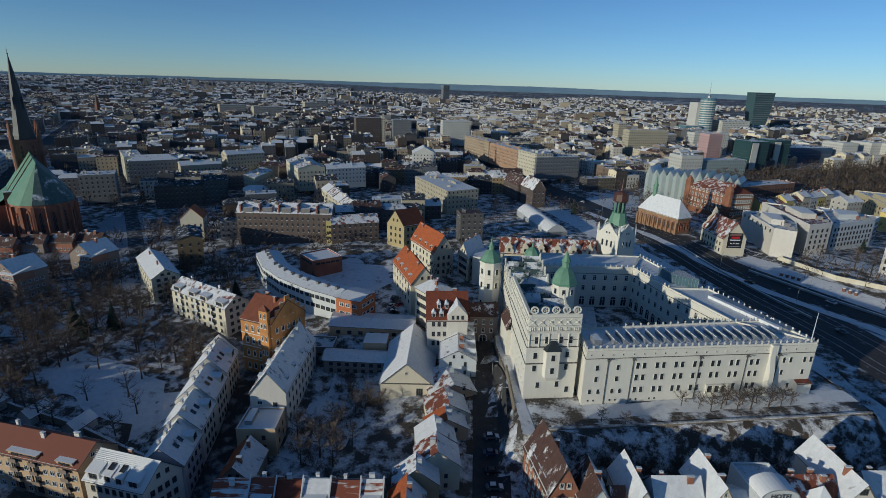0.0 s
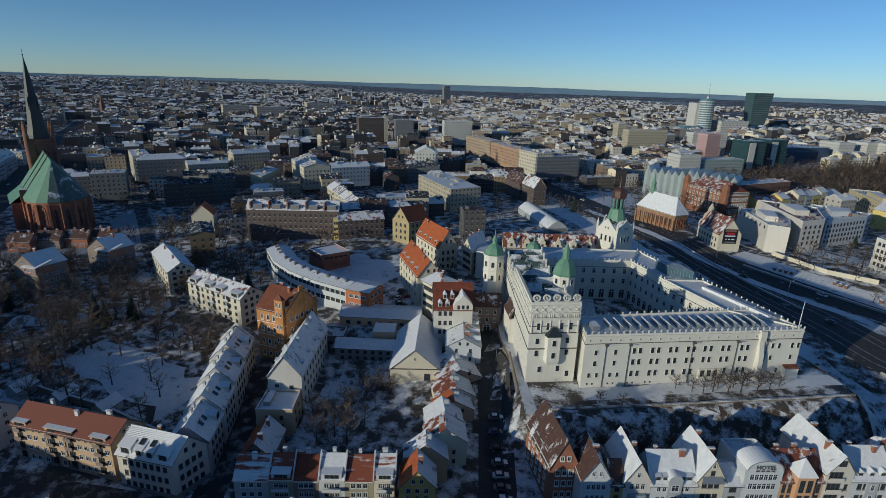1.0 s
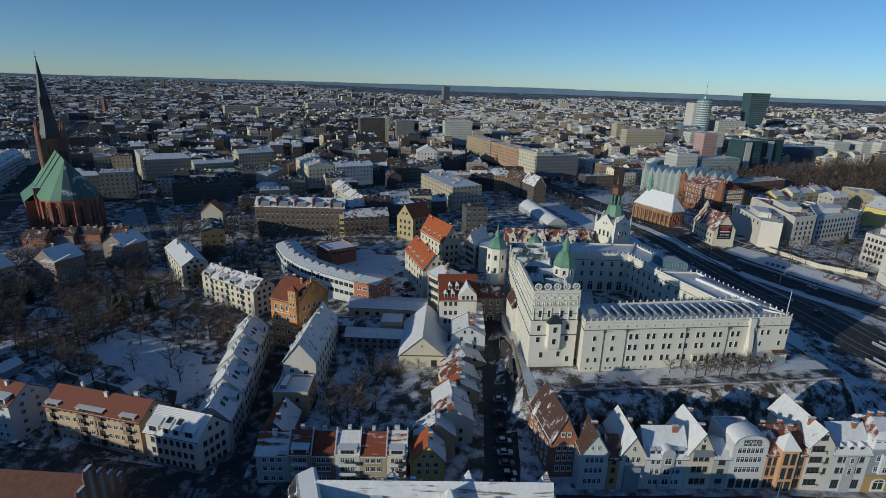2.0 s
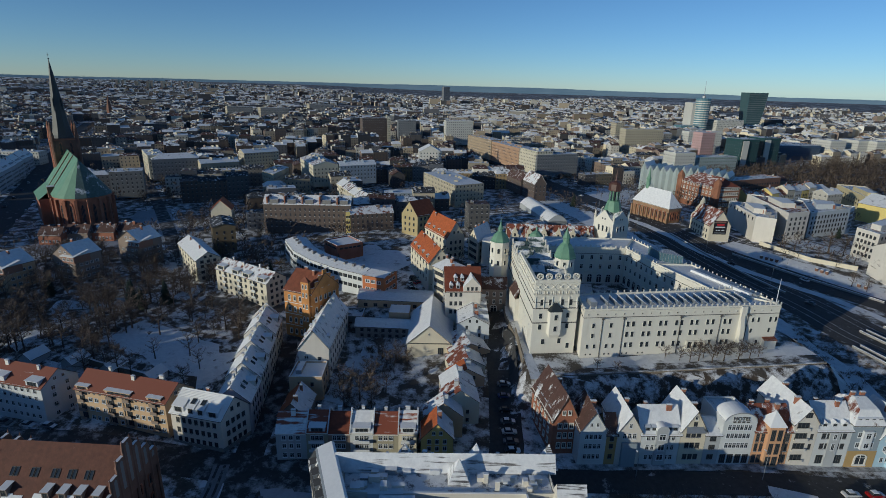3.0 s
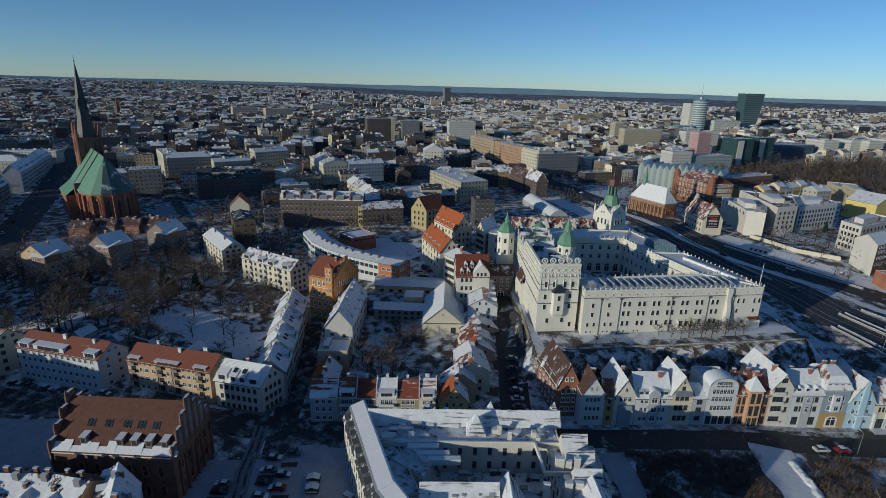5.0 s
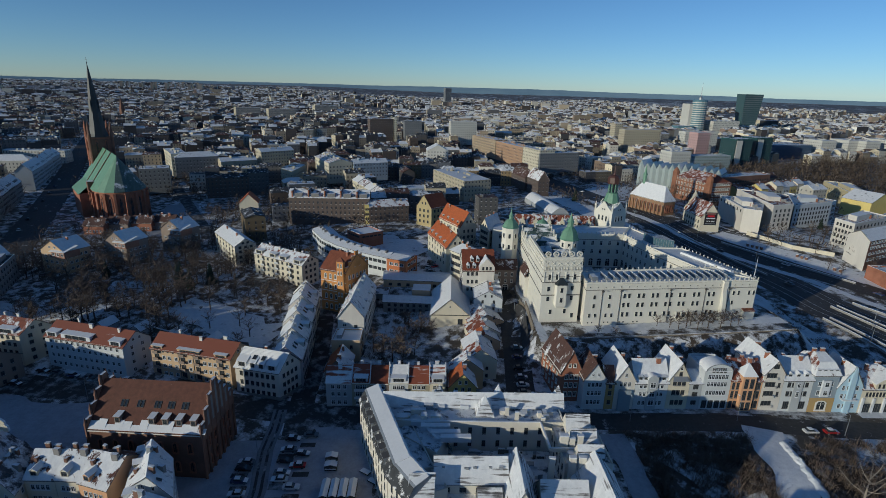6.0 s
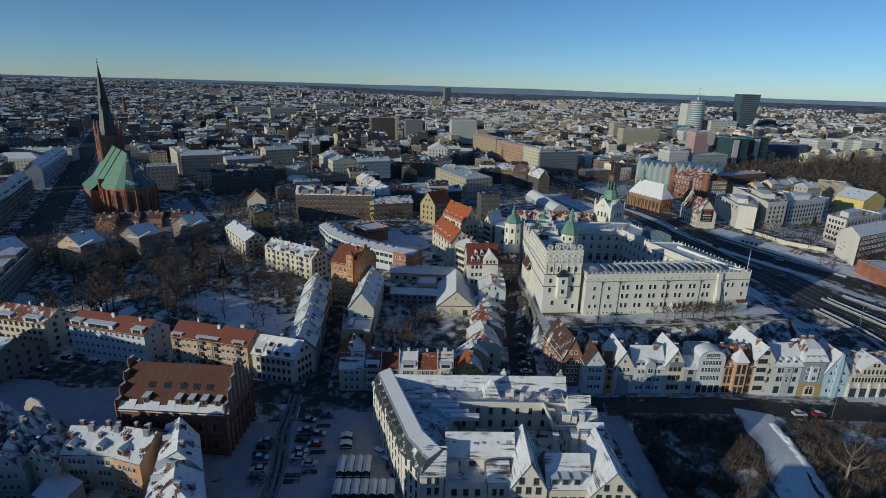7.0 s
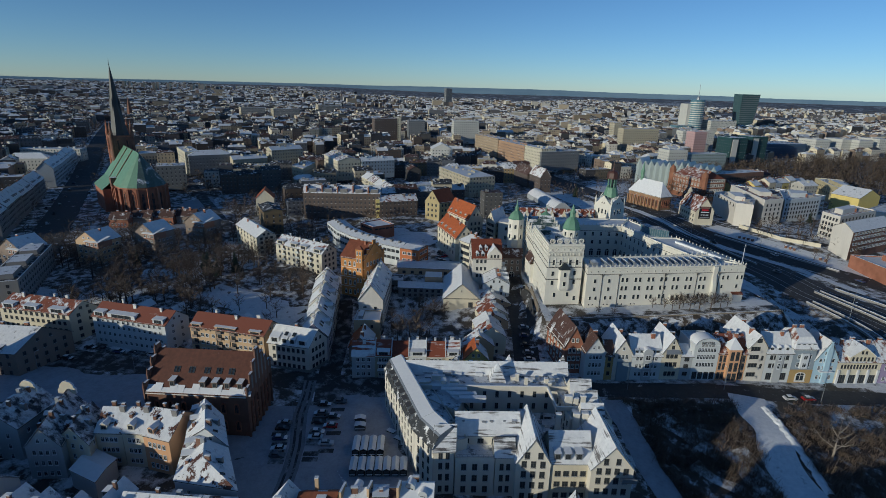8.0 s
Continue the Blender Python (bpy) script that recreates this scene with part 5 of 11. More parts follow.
for k in range(9):
    a0, a1 = math.pi * k / 9, math.pi * (k + 1) / 9
    m = wall_at(q[0], q[1], 5.4, 9.2, 0.5)
    arc = lambda a, y: tuple(m @ Vector((-1.7 * math.cos(a), y, 1.5 * math.sin(a))))
    b.poly([arc(a0, 0), arc(a1, 0), arc(a1, 4.5), arc(a0, 4.5)], SNOW_CAP)
    b.poly([arc(a1, 0), arc(a0, 0), tuple(m @ Vector((0, 0, 0)))], PLASTER_GREY)
b.prism([tuple(wall_at(q[0], q[1], s, 0, o).translation.xy) for s, o in ((3.8, 0.5), (7.0, 0.5), (7.0, -3), (3.8, -3))], -2.5, 9.25, PLASTER_GREY)
bay = b.done("bay", h)
for z in (1.2, 4.2, 7.4):
    placed("window", WIN["white"], wall_at(q[0], q[1], 5.4, z, 0.5) @ Matrix.Diagonal((1.9, 1, 1.9, 1)), bay)
for s in (7.2, 8.6):
    skylight(h, q[0], q[1], s, 11.4, 3.6, 0.77)
q = row_quad(28.6, 35.3, 15)
h = house("town_house", q, -1.8, 9.4, 15.2, "gable_v", PLASTER_CREAM, (ROOF_SNOW, TILE_HALF), "cream gabled house with a small hood over its windows", (1.0, 4.6, 7.9), (3, 0, 0, 0), "dark", (1.2, 1.7), 2, group=ROWG)
b = Build()
m = wall_at(q[0], q[1], 3.35, 9.2, 0)
b.solid([tuple(m @ Vector(p)) for p in ((-2.6, -1.1, 0), (2.6, -1.1, 0), (2.2, 0, 1.1), (-2.2, 0, 1.1))], 0.15, METAL_GREY)
b.done("hood", h)
window_at(h, q[0], q[1], 3.35, 13.2, 0.9, 1.5, "arch")
q = row_quad(35.4, 39.4, 11)
house("town_house", q, -1.8, 8.0, 10.6, "gable_u", PLASTER_GREY, SLATE_SHADE_SNOW, "narrow grey house with a dark slate roof", (1.0, 4.0, 6.6), (2, 0, 0, 0), "dark", (0.9, 1.5), group=ROWG)
# guest house with a barrel roof
q = row_quad(39.5, 48.4, 14)
h = house("guest_house", q, -1.8, 11.6, 11.6, "flat", PLASTER_PALE, FLAT_SNOW, "pale grey guest house with an arched top and sign", (4.6, 7.6, 10.2), (6, 0, 0, 0), "white", (1.1, 1.7), group=ROWG, category="hotel")
b = Build()
L = 8.9
for k in range(14):
    a0, a1 = math.pi * k / 14, math.pi * (k + 1) / 14
    m = wall_at(q[0], q[1], L / 2, 12.2, 0)
    arc = lambda a, y, e=0.0: tuple(m @ Vector((-(L / 2 - 0.3 + e) * math.cos(a), y, (2.5 + e) * math.sin(a))))
    b.poly([arc(a0, -0.25, 0.15), arc(a1, -0.25, 0.15), arc(a1, 5, 0.15), arc(a0, 5, 0.15)], SNOW_CAP)
    b.poly([arc(a1, -0.25, 0.15), arc(a0, -0.25, 0.15), arc(a0, -0.25, -0.1), arc(a1, -0.25, -0.1)], METAL_GREY)
    b.poly([arc(a1, 0), arc(a0, 0), tuple(m @ Vector((0, 0, 0)))], PLASTER_PALE)
    b.poly([arc(a0, 5), arc(a1, 5), tuple(m @ Vector((0, 5, 0)))], PLASTER_PALE)
b.done("barrel_roof", h)
txt = bpy.data.curves.new("sign", "FONT")
txt.body, txt.size, txt.extrude, txt.align_x = "HOTEL", 1.5, 0.06, "CENTER"
sg = new("sign", txt)
sg.data.materials.append(TRIM_DARK)
sg.matrix_basis = wall_at(q[0], q[1], L / 2, 12.45, 0.22) @ Matrix.Rotation(math.pi / 2, 4, "X")
under(sg, h)
tagged(sg, "dark roof-line letters reading HOTEL")
b = Build()
for k in range(4):
    m = wall_at(q[0], q[1], L / 2 - 1.8 + k * 1.2, 11.75, 0.18)
    b.bar(m @ Vector((-0.4, 0, 0)), m @ Vector((0.4, 0, 0)), 0.08, 0.4, TRIM_DARK)
b.done("sign_bars", h)
for k in range(4):
    window_at(h, q[0], q[1], 1.4 + 2.05 * k, 0.4, 1.6, 2.8, "shop", "shop_window")
# peach house with a pyramid-capped bay
q = row_quad(48.5, 58.6, 13)
h = house("town_house", q, -1.6, 9.2, 14.2, "gable_u", PLASTER_PEACH, (TILE_PATCHY, TILE_RED), "peach house with a tall glazed bay and red roof", (), (0, 0, 0, 0), group=ROWG, chimneys=3)
for s in (1.6, 8.4):
    for o in (-0.7, 0.7):
        for z in (4.0, 7.0):
            window_at(h, q[0], q[1], s + o, z, 0.9, 2.5, "dark")
        window_at(h, q[0], q[1], s + o, 0.4, 1.1, 2.6, "shop", "shop_window")
b = Build()
plan = [tuple(wall_at(q[0], q[1], s, 0, o).translation.xy) for s, o in ((3.0, 0), (3.0, 1.0), (7.2, 1.0), (7.2, 0), (7.2, -3), (3.0, -3))]
plan = [plan[i] for i in (1, 2, 4, 5)]
b.prism(plan, -3, 11.2, PLASTER_PEACH)
bay = b.done("bay", h)
b = Build()
cx_, cy_ = inside(plan, 0.5, 0.5)
for i in range(4):
    p, r = plan[i], plan[(i + 1) % 4]
    e = lambda v: (cx_ + (v[0] - cx_) * 1.12, cy_ + (v[1] - cy_) * 1.12, 11.1)
    b.solid([e(p), e(r), (cx_, cy_, 14.8)], 0.15, SNOW_CAP)
b.done("bay_roof", h)
for s in (1.2, 3.0):
    for z in (4.2, 8.4):
        placed("window", WIN["shop"], wall_at(plan[0], plan[1], s, z) @ Matrix.Diagonal((1.2, 1, 3.4, 1)), bay)
    placed("window", WIN["shop"], wall_at(plan[0], plan[1], s, 0.4) @ Matrix.Diagonal((1.4, 1, 2.8, 1)), bay)
# white house with stacked loggias
q = row_quad(58.7, 65.3, 20)
h = house("town_house", q, -1.6, 11.6, 16.2, "gable_v", PLASTER_WHITE, (ROOF_SNOW, TILE_PATCHY), "white gabled house with stacked recessed loggias", (), (0, 0, 0, 0), group=ROWG, chimneys=2)
for z in (0.6, 4.2, 7.4, 10.6):
    window_at(h, q[0], q[1], 2.3, z, 3.2, 2.2, "shop", "loggia")
    b = Build()
    m = wall_at(q[0], q[1], 2.3, z - 1.2, 0.3)
    b.bar(m @ Vector((-1.8, 0, 0)), m @ Vector((1.8, 0, 0)), 0.6, 0.25, PLASTER_WHITE)
    b.bar(m @ Vector((-1.8, -0.25, 0.25)), m @ Vector((1.8, -0.25, 0.25)), 0.1, 0.7, PLASTER_WHITE)
    b.done("balcony", h)
for z in (4.2, 7.4):
    window_at(h, q[0], q[1], 5.3, z, 0.8, 1.7, "dark")
window_at(h, q[0], q[1], 3.2, 14.0, 1.8, 1.6, "shop", "loggia")
q = row_quad(65.4, 74.9, 13)
h = house("town_house", q, -1.6, 9.6, 15.2, "gable_u", PLASTER_PALE, (ROOF_SNOW, TILE_HALF), "pale grey house with arched dormers in deep snow", (4.4, 7.6), (5, 0, 0, 0), "dark", (1.1, 1.7), 2, group=ROWG)
for s in (2.0, 4.7, 7.4):
    dormer(h, q[0], q[1], s, 9.8, 1.3, 1.3, 2.2, 0.6, PLASTER_PALE, pitched=True)
for s in (2.2, 4.8, 7.4):
    window_at(h, q[0], q[1], s, 0.2, 1.9, 2.7, "shop", "shop_window")
skylight(h, q[0], q[1], 7.8, 13.0, 3.9, 0.72, 1.1, 1.7)
b = Build()
b.prism([tuple(wall_at(q[0], q[1], s, 0, o).translation.xy) for s, o in ((3.4, 0), (3.4, 0.35), (6.2, 0.35), (6.2, 0))][::-1], -2.5, 9.2, PLASTER_GREY)
b.done("bay", h)
window_at(h, q[0], q[1], 4.8, 4.4, 1.0, 2.2, "white", out=0.37)
window_at(h, q[0], q[1], 4.8, 7.6, 1.0, 1.7, "white", out=0.37)
q = row_quad(75.0, 83.1, 13)
h = house("town_house", q, -1.8, 11.0, 16.6, "mansard", PLASTER_SLATE, (ROOF_SNOW, TILE_BROWN, SLATE_SHADE_SNOW, TILE_HALF), "blue-grey house with a brown arched ground floor", (4.8, 8.0), (3, 0, 0, 0), "white", (1.2, 1.7), 2, zm=14.9, group=ROWG)
for s in (1.2, 3.1, 5.0, 6.9):
    dormer(h, q[0], q[1], s, 11.3, 1.3, 1.7, 1.8, 0.3, METAL_WHITE)
b = Build()
b.prism([tuple(wall_at(q[0], q[1], s, 0, o).translation.xy) for s, o in ((0, 0), (0, 0.12), (8.1, 0.12), (8.1, 0))][::-1], -3, 2.9, PLASTER_OCHRE)
b.prism([tuple(wall_at(q[0], q[1], s, 0, o).translation.xy) for s, o in ((2.7, 0), (2.7, 0.6), (5.4, 0.6), (5.4, 0))][::-1], 3.6, 9.4, METAL_WHITE)
b.done("ground_floor", h)
window_at(h, q[0], q[1], 4.0, 0.2, 3.6, 3.6, "arch", "gateway", 0.14)
for z in (5.0, 8.0):
    window_at(h, q[0], q[1], 4.05, z, 1.5, 1.7, "white", out=0.62)
q = row_quad(83.2, 91.6, 12)
h = house("town_house", q, -2.4, 7.2, 14.2, "gable_v", PLASTER_BLUE, (SLATE_SHADE_SNOW, TILE_HALF), "light blue house under one tall asymmetric gable", (0.0, 3.6, 6.6), (4, 0, 0, 0), "white", (1.0, 1.6), 1, group=ROWG)
b = Build()
m = wall_at(q[0], q[1], 4.3, -3, 0.3)
b.loft([[tuple(m @ Vector((x, y, z))) for x, y in ((-0.9, -0.3), (0.9, -0.3), (0.9, 0.3), (-0.9, 0.3))] for z in (0, 13)] + [[tuple(m @ Vector((x, y, 17))) for x, y in ((-0.3, -0.3), (0.3, -0.3), (0.3, 0.3), (-0.3, 0.3))]], PLASTER_BLUE)
b.bar(m @ Vector((-2.4, -0.3, 5.4)), m @ Vector((2.4, -0.3, 5.4)), 1.0, 0.25, SNOW_CAP)
b.done("pier", h)
q = row_quad(91.7, 107.6, 14)
h = house("town_house", q, -3.2, 6.4, 11.8, "gable_u", PLASTER_CREAM, (TILE_HALF, TILE_RED), "long cream house with white pilasters over garage doors", (4.2,), (12, 0, 0, 0), "dark", (0.7, 1.6), 3, group=ROWG)
b = Build()
m = wall_at(q[0], q[1], 8.4, 6.4, 0.2)
b.poly([tuple(m @ Vector(p)) for p in ((-4.6, 0, 0), (4.6, 0, 0), (4.6, 0, 2.0), (0, 0, 5.4), (-4.6, 0, 2.0))], PLASTER_CREAM)
for sx in (-1, 1):
    qq = [tuple(m @ Vector(p)) for p in ((sx * 5.0, -0.3, 1.8), (0, -0.3, 5.6), (0, 7, 5.6), (sx * 5.0, 7, 1.8))]
    b.solid(qq if sx > 0 else qq[::-1], 0.2, ROOF_SNOW)
    b.poly([tuple(m @ Vector(p)) for p in ((sx * 4.6, 0, 0), (sx * 4.6, 7, 0), (sx * 4.6, 7, 2.0), (sx * 4.6, 0, 2.0))], PLASTER_CREAM)
g_ = b.done("front_gable", h)
for k in range(6):
    placed("window", WIN["dark"], wall_at(q[0], q[1], 4.9 + 1.4 * k, 7.3, 0.2) @ Matrix.Diagonal((0.7, 1, 1.5, 1)), g_)
for s in (7.7, 9.1):
    placed("window", WIN["dark"], wall_at(q[0], q[1], s, 9.8, 0.2) @ Matrix.Diagonal((0.8, 1, 1.2, 1)), g_)
for k in range(4):
    window_at(h, q[0], q[1], 2.6 + 3.6 * k, -1.0, 2.6, 3.8, "shop", "garage_door")
for k in range(5):
    b = Build()
    m = wall_at(q[0], q[1], 0.8 + 3.6 * k, -3.4, 0.25)
    b.bar(m @ Vector((-0.35, 0, 0)), m @ Vector((0.35, 0, 0)), 0.5, 6.4, METAL_WHITE)
    b.done("pilaster", h)
house("town_house", row_quad(107.7, 118, 13), -3.2, 6.2, 12, "gable_u", surface("plaster_lilac", (0.32, 0.26, 0.4)), (TILE_HALF, TILE_RED), "lilac house with a patchy red roof", (-0.6, 3.8), (5, 0, 0, 0), "white", (1.1, 1.6), 2, group=ROWG)
house("town_house", row_quad(118.2, 134, 13), -3.2, 7.2, 13, "gable_u", PLASTER_CREAM, TILE_HALF, "cream house at the end of the row", (-0.6, 3.8), (6, 0, 0, 0), "white", (1.1, 1.6), 2, group=ROWG)
# brick house on the corner of the shaded street
BQ = [(8.4, 101.4), (15.3, 103.2), (10.2, 119.2), (2.4, 116.6)]
h = house("brick_house", BQ, -1.8, 9.0, 16.4, "gable_v", RED_BRICK, (TILE_DARK, TILE_BROWN), "red brick corner house under a steep brown tiled roof", (1.0, 4.2, 7.2), (3, 0, 0, 5), "stone", (1.2, 1.8), 1, group=ROWG)
for s in (3.0, 6.0, 9.0, 12.0):
    dormer(h, BQ[3], BQ[0], s, 9.2, 1.6, 1.2, 1.6, 0.7, METAL_GREY)
for s in (2.5, 5.5, 8.0, 11.0):
    skylight(h, BQ[3], BQ[0], s, 13.0, 2.2, 1.0)

# ---- blocks and houses west of the shaded street ----
def balcony_stack(parent, a, b, s, zs, w=3.0, mat=None):
    for z in zs:
        e = Build()
        m = wall_at(a, b, s, z, 0.45)
        e.bar(m @ Vector((-w / 2, 0, 0)), m @ Vector((w / 2, 0, 0)), 0.9, 0.16, CONCRETE)
        e.bar(m @ Vector((-w / 2, -0.42, 0.16)), m @ Vector((w / 2, -0.42, 0.16)), 0.06, 0.9, mat or PLASTER_BROWN)
        e.done("balcony", parent)
        window_at(parent, a, b, s, z + 1.15, w * 0.8, 1.9, "shop", "balcony_door")


def wide_dormer(parent, a, b, s, z, w, mat, h=1.9):
    d = dormer(parent, a, b, s, z, w, h, 3.0, 0.15, mat, SNOW_CAP, "shop")
    return d


FLATS = "blocks of flats on the square"
q = [(-168, 83.2), (-136, 82.4), (-133.6, 92.4), (-166, 93.4)]
h = house("apartment_block", q, -4, 8.4, 12.4, "gable_u", PLASTER_PALE, (TILE_STREAKY, TILE_PATCHY), "pale apartment block with a red tiled roof and snowy dormers", (-1.4, 1.6, 4.6, 7.0), (13, 2, 0, 2), "white", (1.2, 1.4), 3, group=FLATS, pot=TRIM)
for s, w in ((3.0, 4.2), (13.0, 12.0), (29.0, 4.4)):
    wide_dormer(h, q[0], q[1], s, 8.3, w, METAL_WHITE)
q = [(-128.5, 86.2), (-98.2, 85.6), (-96.2, 95.2), (-127, 95.8)]
h = house("apartment_block", q, -4.4, 7.4, 11.4, "gable_u", PLASTER_TAN, (TILE_STREAKY, TILE_BROWN), "tan apartment block with loggias and a brown tiled roof", (-2.0, 0.9, 3.8, 6.4), (0, 1, 0, 1), "white", (1.2, 1.4), 3, group=FLATS, pot=TRIM)
for s in (2.2, 12.3, 18.0, 26.8):
    balcony_stack(h, q[0], q[1], s, (-2.4, 0.5, 3.4, 5.9), 2.2, PLASTER_BROWN)
for s in (5.0, 7.0, 9.6, 15.0, 20.6, 22.6, 24.6, 29.0):
    for z in (-1.6, 1.4, 4.4):
        window_at(h, q[0], q[1], s, z, 1.3, 1.4, "white")
for s in (4.8, 6.6, 8.6, 20.8, 22.8, 24.4):
    window_at(h, q[0], q[1], s, 6.6, 0.7, 0.6, "dark")
for s, w in ((2.4, 4.2), (14.6, 8.6), (26.6, 4.6)):
    wide_dormer(h, q[0], q[1], s, 6.9, w, PLASTER_TAN, 1.5)
for s in (11.0, 16.4):
    e = Build()
    p = on_line(q[0], q[1], s, 0.1)
    e.tube((*p, -4), (*p, 7), 0.1, 0.1, TRIM_DARK, 5)
    e.done("downpipe", h)
q = [(-96.2, 85.0), (-80.4, 84.6), (-77.4, 93.6), (-93.4, 94.6)]
h = house("corner_house", q, -5, 5.6, 10.6, "gable_u", PLASTER_WHITE, (SNOW_CAP, SLATE_SHADE_SNOW), "white corner house with a glazed snowy mansard", (-2.9, 0.2, 3.4), (7, 4, 0, 0), "dark", (1.1, 1.6), 1, group=FLATS, plinth=-3.6)
for s, w, glazed in ((2.4, 3.5, False), (6.3, 2.3, True), (9.4, 2.3, True), (13.2, 3.5, False)):
    # box dormer whose lid rises gently into the slope
    e = Build()
    m = wall_at(q[0], q[1], s, 5.7, -0.3)
    pt = lambda x, y, z: tuple(m @ Vector((x, y, z)))
    e.loft([[pt(-w / 2, 0, 0), pt(w / 2, 0, 0), pt(w / 2, 3.6, 0), pt(-w / 2, 3.6, 0)], [pt(-w / 2, 0, 1.9), pt(w / 2, 0, 1.9), pt(w / 2, 3.6, 3.4), pt(-w / 2, 3.6, 3.4)]], METAL_WHITE)
    dm = e.done("dormer", h)
    e = Build()
    e.solid([pt(-w / 2 - 0.15, -0.2, 1.9), pt(w / 2 + 0.15, -0.2, 1.9), pt(w / 2 + 0.15, 3.7, 3.5), pt(-w / 2 - 0.15, 3.7, 3.5)], 0.15, SNOW_CAP)
    e.done("lid", dm)
    placed("window", WIN["dark"], m @ Matrix.Translation((0, -0.02, 0.95)) @ Matrix.Diagonal((w * 0.62, 1, 1.5, 1)), dm)
    if glazed:
        placed("roof_window", WIN["roof"], m @ Matrix.Translation((0, 1.9, 2.85)) @ Matrix.Rotation(-(math.pi / 2 - 0.39), 4, "X") @ Matrix.Diagonal((1.3, 1, 1.8, 1)), dm)
for k in range(6):
    # seams of thicker snow along the slope
    e = Build()
    a_, c_ = Vector((*on_line(q[0], q[1], 0.2, -2.9 - 0.28 * k), 8.75 + 0.29 * k)), Vector((*on_line(q[0], q[1], 15.6, -2.9 - 0.28 * k), 8.75 + 0.29 * k))
    e.bar(a_, c_, 0.1, 0.09, TIN_SNOW)
    e.done("snow_guard", h)
q = [(-207.5, 80.4), (-176, 80.8), (-172.6, 90.8), (-204, 91)]
h = house("apartment_block", q, -3.8, 8.8, 12.8, "gable_u", PLASTER_CREAM, (TILE_PATCHY, TILE_RED), "cream apartment block with a red roof half in snow", (-1.2, 1.8, 4.8, 7.4), (12, 2, 0, 0), "dark", (1.3, 1.4), 3, group=FLATS, pot=TRIM)
for s, w in ((4.0, 5.0), (14.0, 6.0), (26.0, 6.6)):
    wide_dormer(h, q[0], q[1], s, 8.6, w, METAL_WHITE)
q = [(-199, 54), (-174.4, 57.4), (-170.6, 76.0), (-195, 73.0)]
h = house("town_house", q, -4.4, 5.0, 10.8, "gable_u", PLASTER_BROWN, (SLATE_SHADE_SNOW, TILE_DARK), "dark brown house with a snowy roof and roof windows", (-2.6, 0.6, 3.6), (7, 5, 0, 0), "dark", (1.1, 1.5), 2)
for s in (4, 7, 10, 13, 16, 19):
    skylight(h, q[0], q[1], s, 7.6, 4.2, 0.55)
    dormer(h, q[0], q[1], s, 5.2, 1.2, 1.2, 1.8, 0.8, PLASTER_BROWN)
# long block at the park's edge
q = [(-216, 96), (-247, 141), (-257, 134.5), (-226, 89)]
# dark slate put in for roof snow that lies in shade
h = house("apartment_block", q, 0, 12.6, 12.6, "flat", PLASTER_DARK, DARK_SLATE, "long grey apartment block with snow on its stepped roof", (2.0, 5.0, 8.0, 10.8), (16, 2, 0, 2), "dark", (1.2, 1.4))
for k in range(3):
    p = [inside(q, u, v) for u, v in ((0.08 + k * 0.32, 0.2), (0.3 + k * 0.32, 0.2), (0.3 + k * 0.32, 0.8), (0.08 + k * 0.32, 0.8))]
    e = Build()
    e.prism(p, 12.6, 14.8, PLASTER_DARK, SLATE_SHADE_SNOW)
    e.done("roof_box", h)

# stepped line of white houses up the lane, ridges along it
LANE = "white houses up the lane"
lane_pts = [(-77.0, 94.0), (-80.2, 105.2), (-83.6, 116.2), (-87.0, 127.2), (-90.6, 138.6)]
for k in range(4):
    a, c = lane_pts[k], lane_pts[k + 1]
    d = Vector((c[0] - a[0], c[1] - a[1])).normalized()
    back = Vector((-d.y, d.x)) * 10.5
    q = [a, c, (c[0] + back.x, c[1] + back.y), (a[0] + back.x, a[1] + back.y)]
    z0 = (-4.4, -3.0, -1.6, 0.0)[k]
    # street slope, turned from the sun, gets the darker, bluer snow
    h = house("lane_house", q, z0, z0 + 10.2, z0 + 15.2, "gable_u", (PLASTER_PINK, PLASTER_WHITE, PLASTER_WHITE, PLASTER_CREAM)[k], (SLATE_SHADE_SNOW, ROOF_SNOW), "plastered house in a stepped row, snowy street slope coloured blue for shade",
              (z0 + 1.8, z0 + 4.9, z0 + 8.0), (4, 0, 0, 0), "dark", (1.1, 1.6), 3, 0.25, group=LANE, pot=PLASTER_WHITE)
    for s in (3.6, 6.0):
        skylight(h, q[0], q[1], s, z0 + 13.0, 2.9, 0.75, 1.1, 1.7)
    # fire wall that stands above the roof
    e = Build()
    for f, u in ((0, 1.0),):
        p0, p1, p2 = (*inside(q, u, -0.02), z0 + 10.2), (*inside(q, u, 0.5), z0 + 15.9), (*inside(q, u, 1.02), z0 + 10.2)
        for m0, m1 in ((p0, p1), (p1, p2)):
            e.bar(m0, m1, 0.4, 0.7, PLASTER_WHITE)
            e.bar((m0[0], m0[1], m0[2] + 0.7), (m1[0], m1[1], m1[2] + 0.7), 0.44, 0.15, SNOW_CAP)
    e.done("fire_wall", h)
    dormer(h, q[0], q[1], 8.6, z0 + 10.5, 2.6, 2.4, 3.0, 0.4, PLASTER_WHITE, SNOW_CAP, "dark", True)
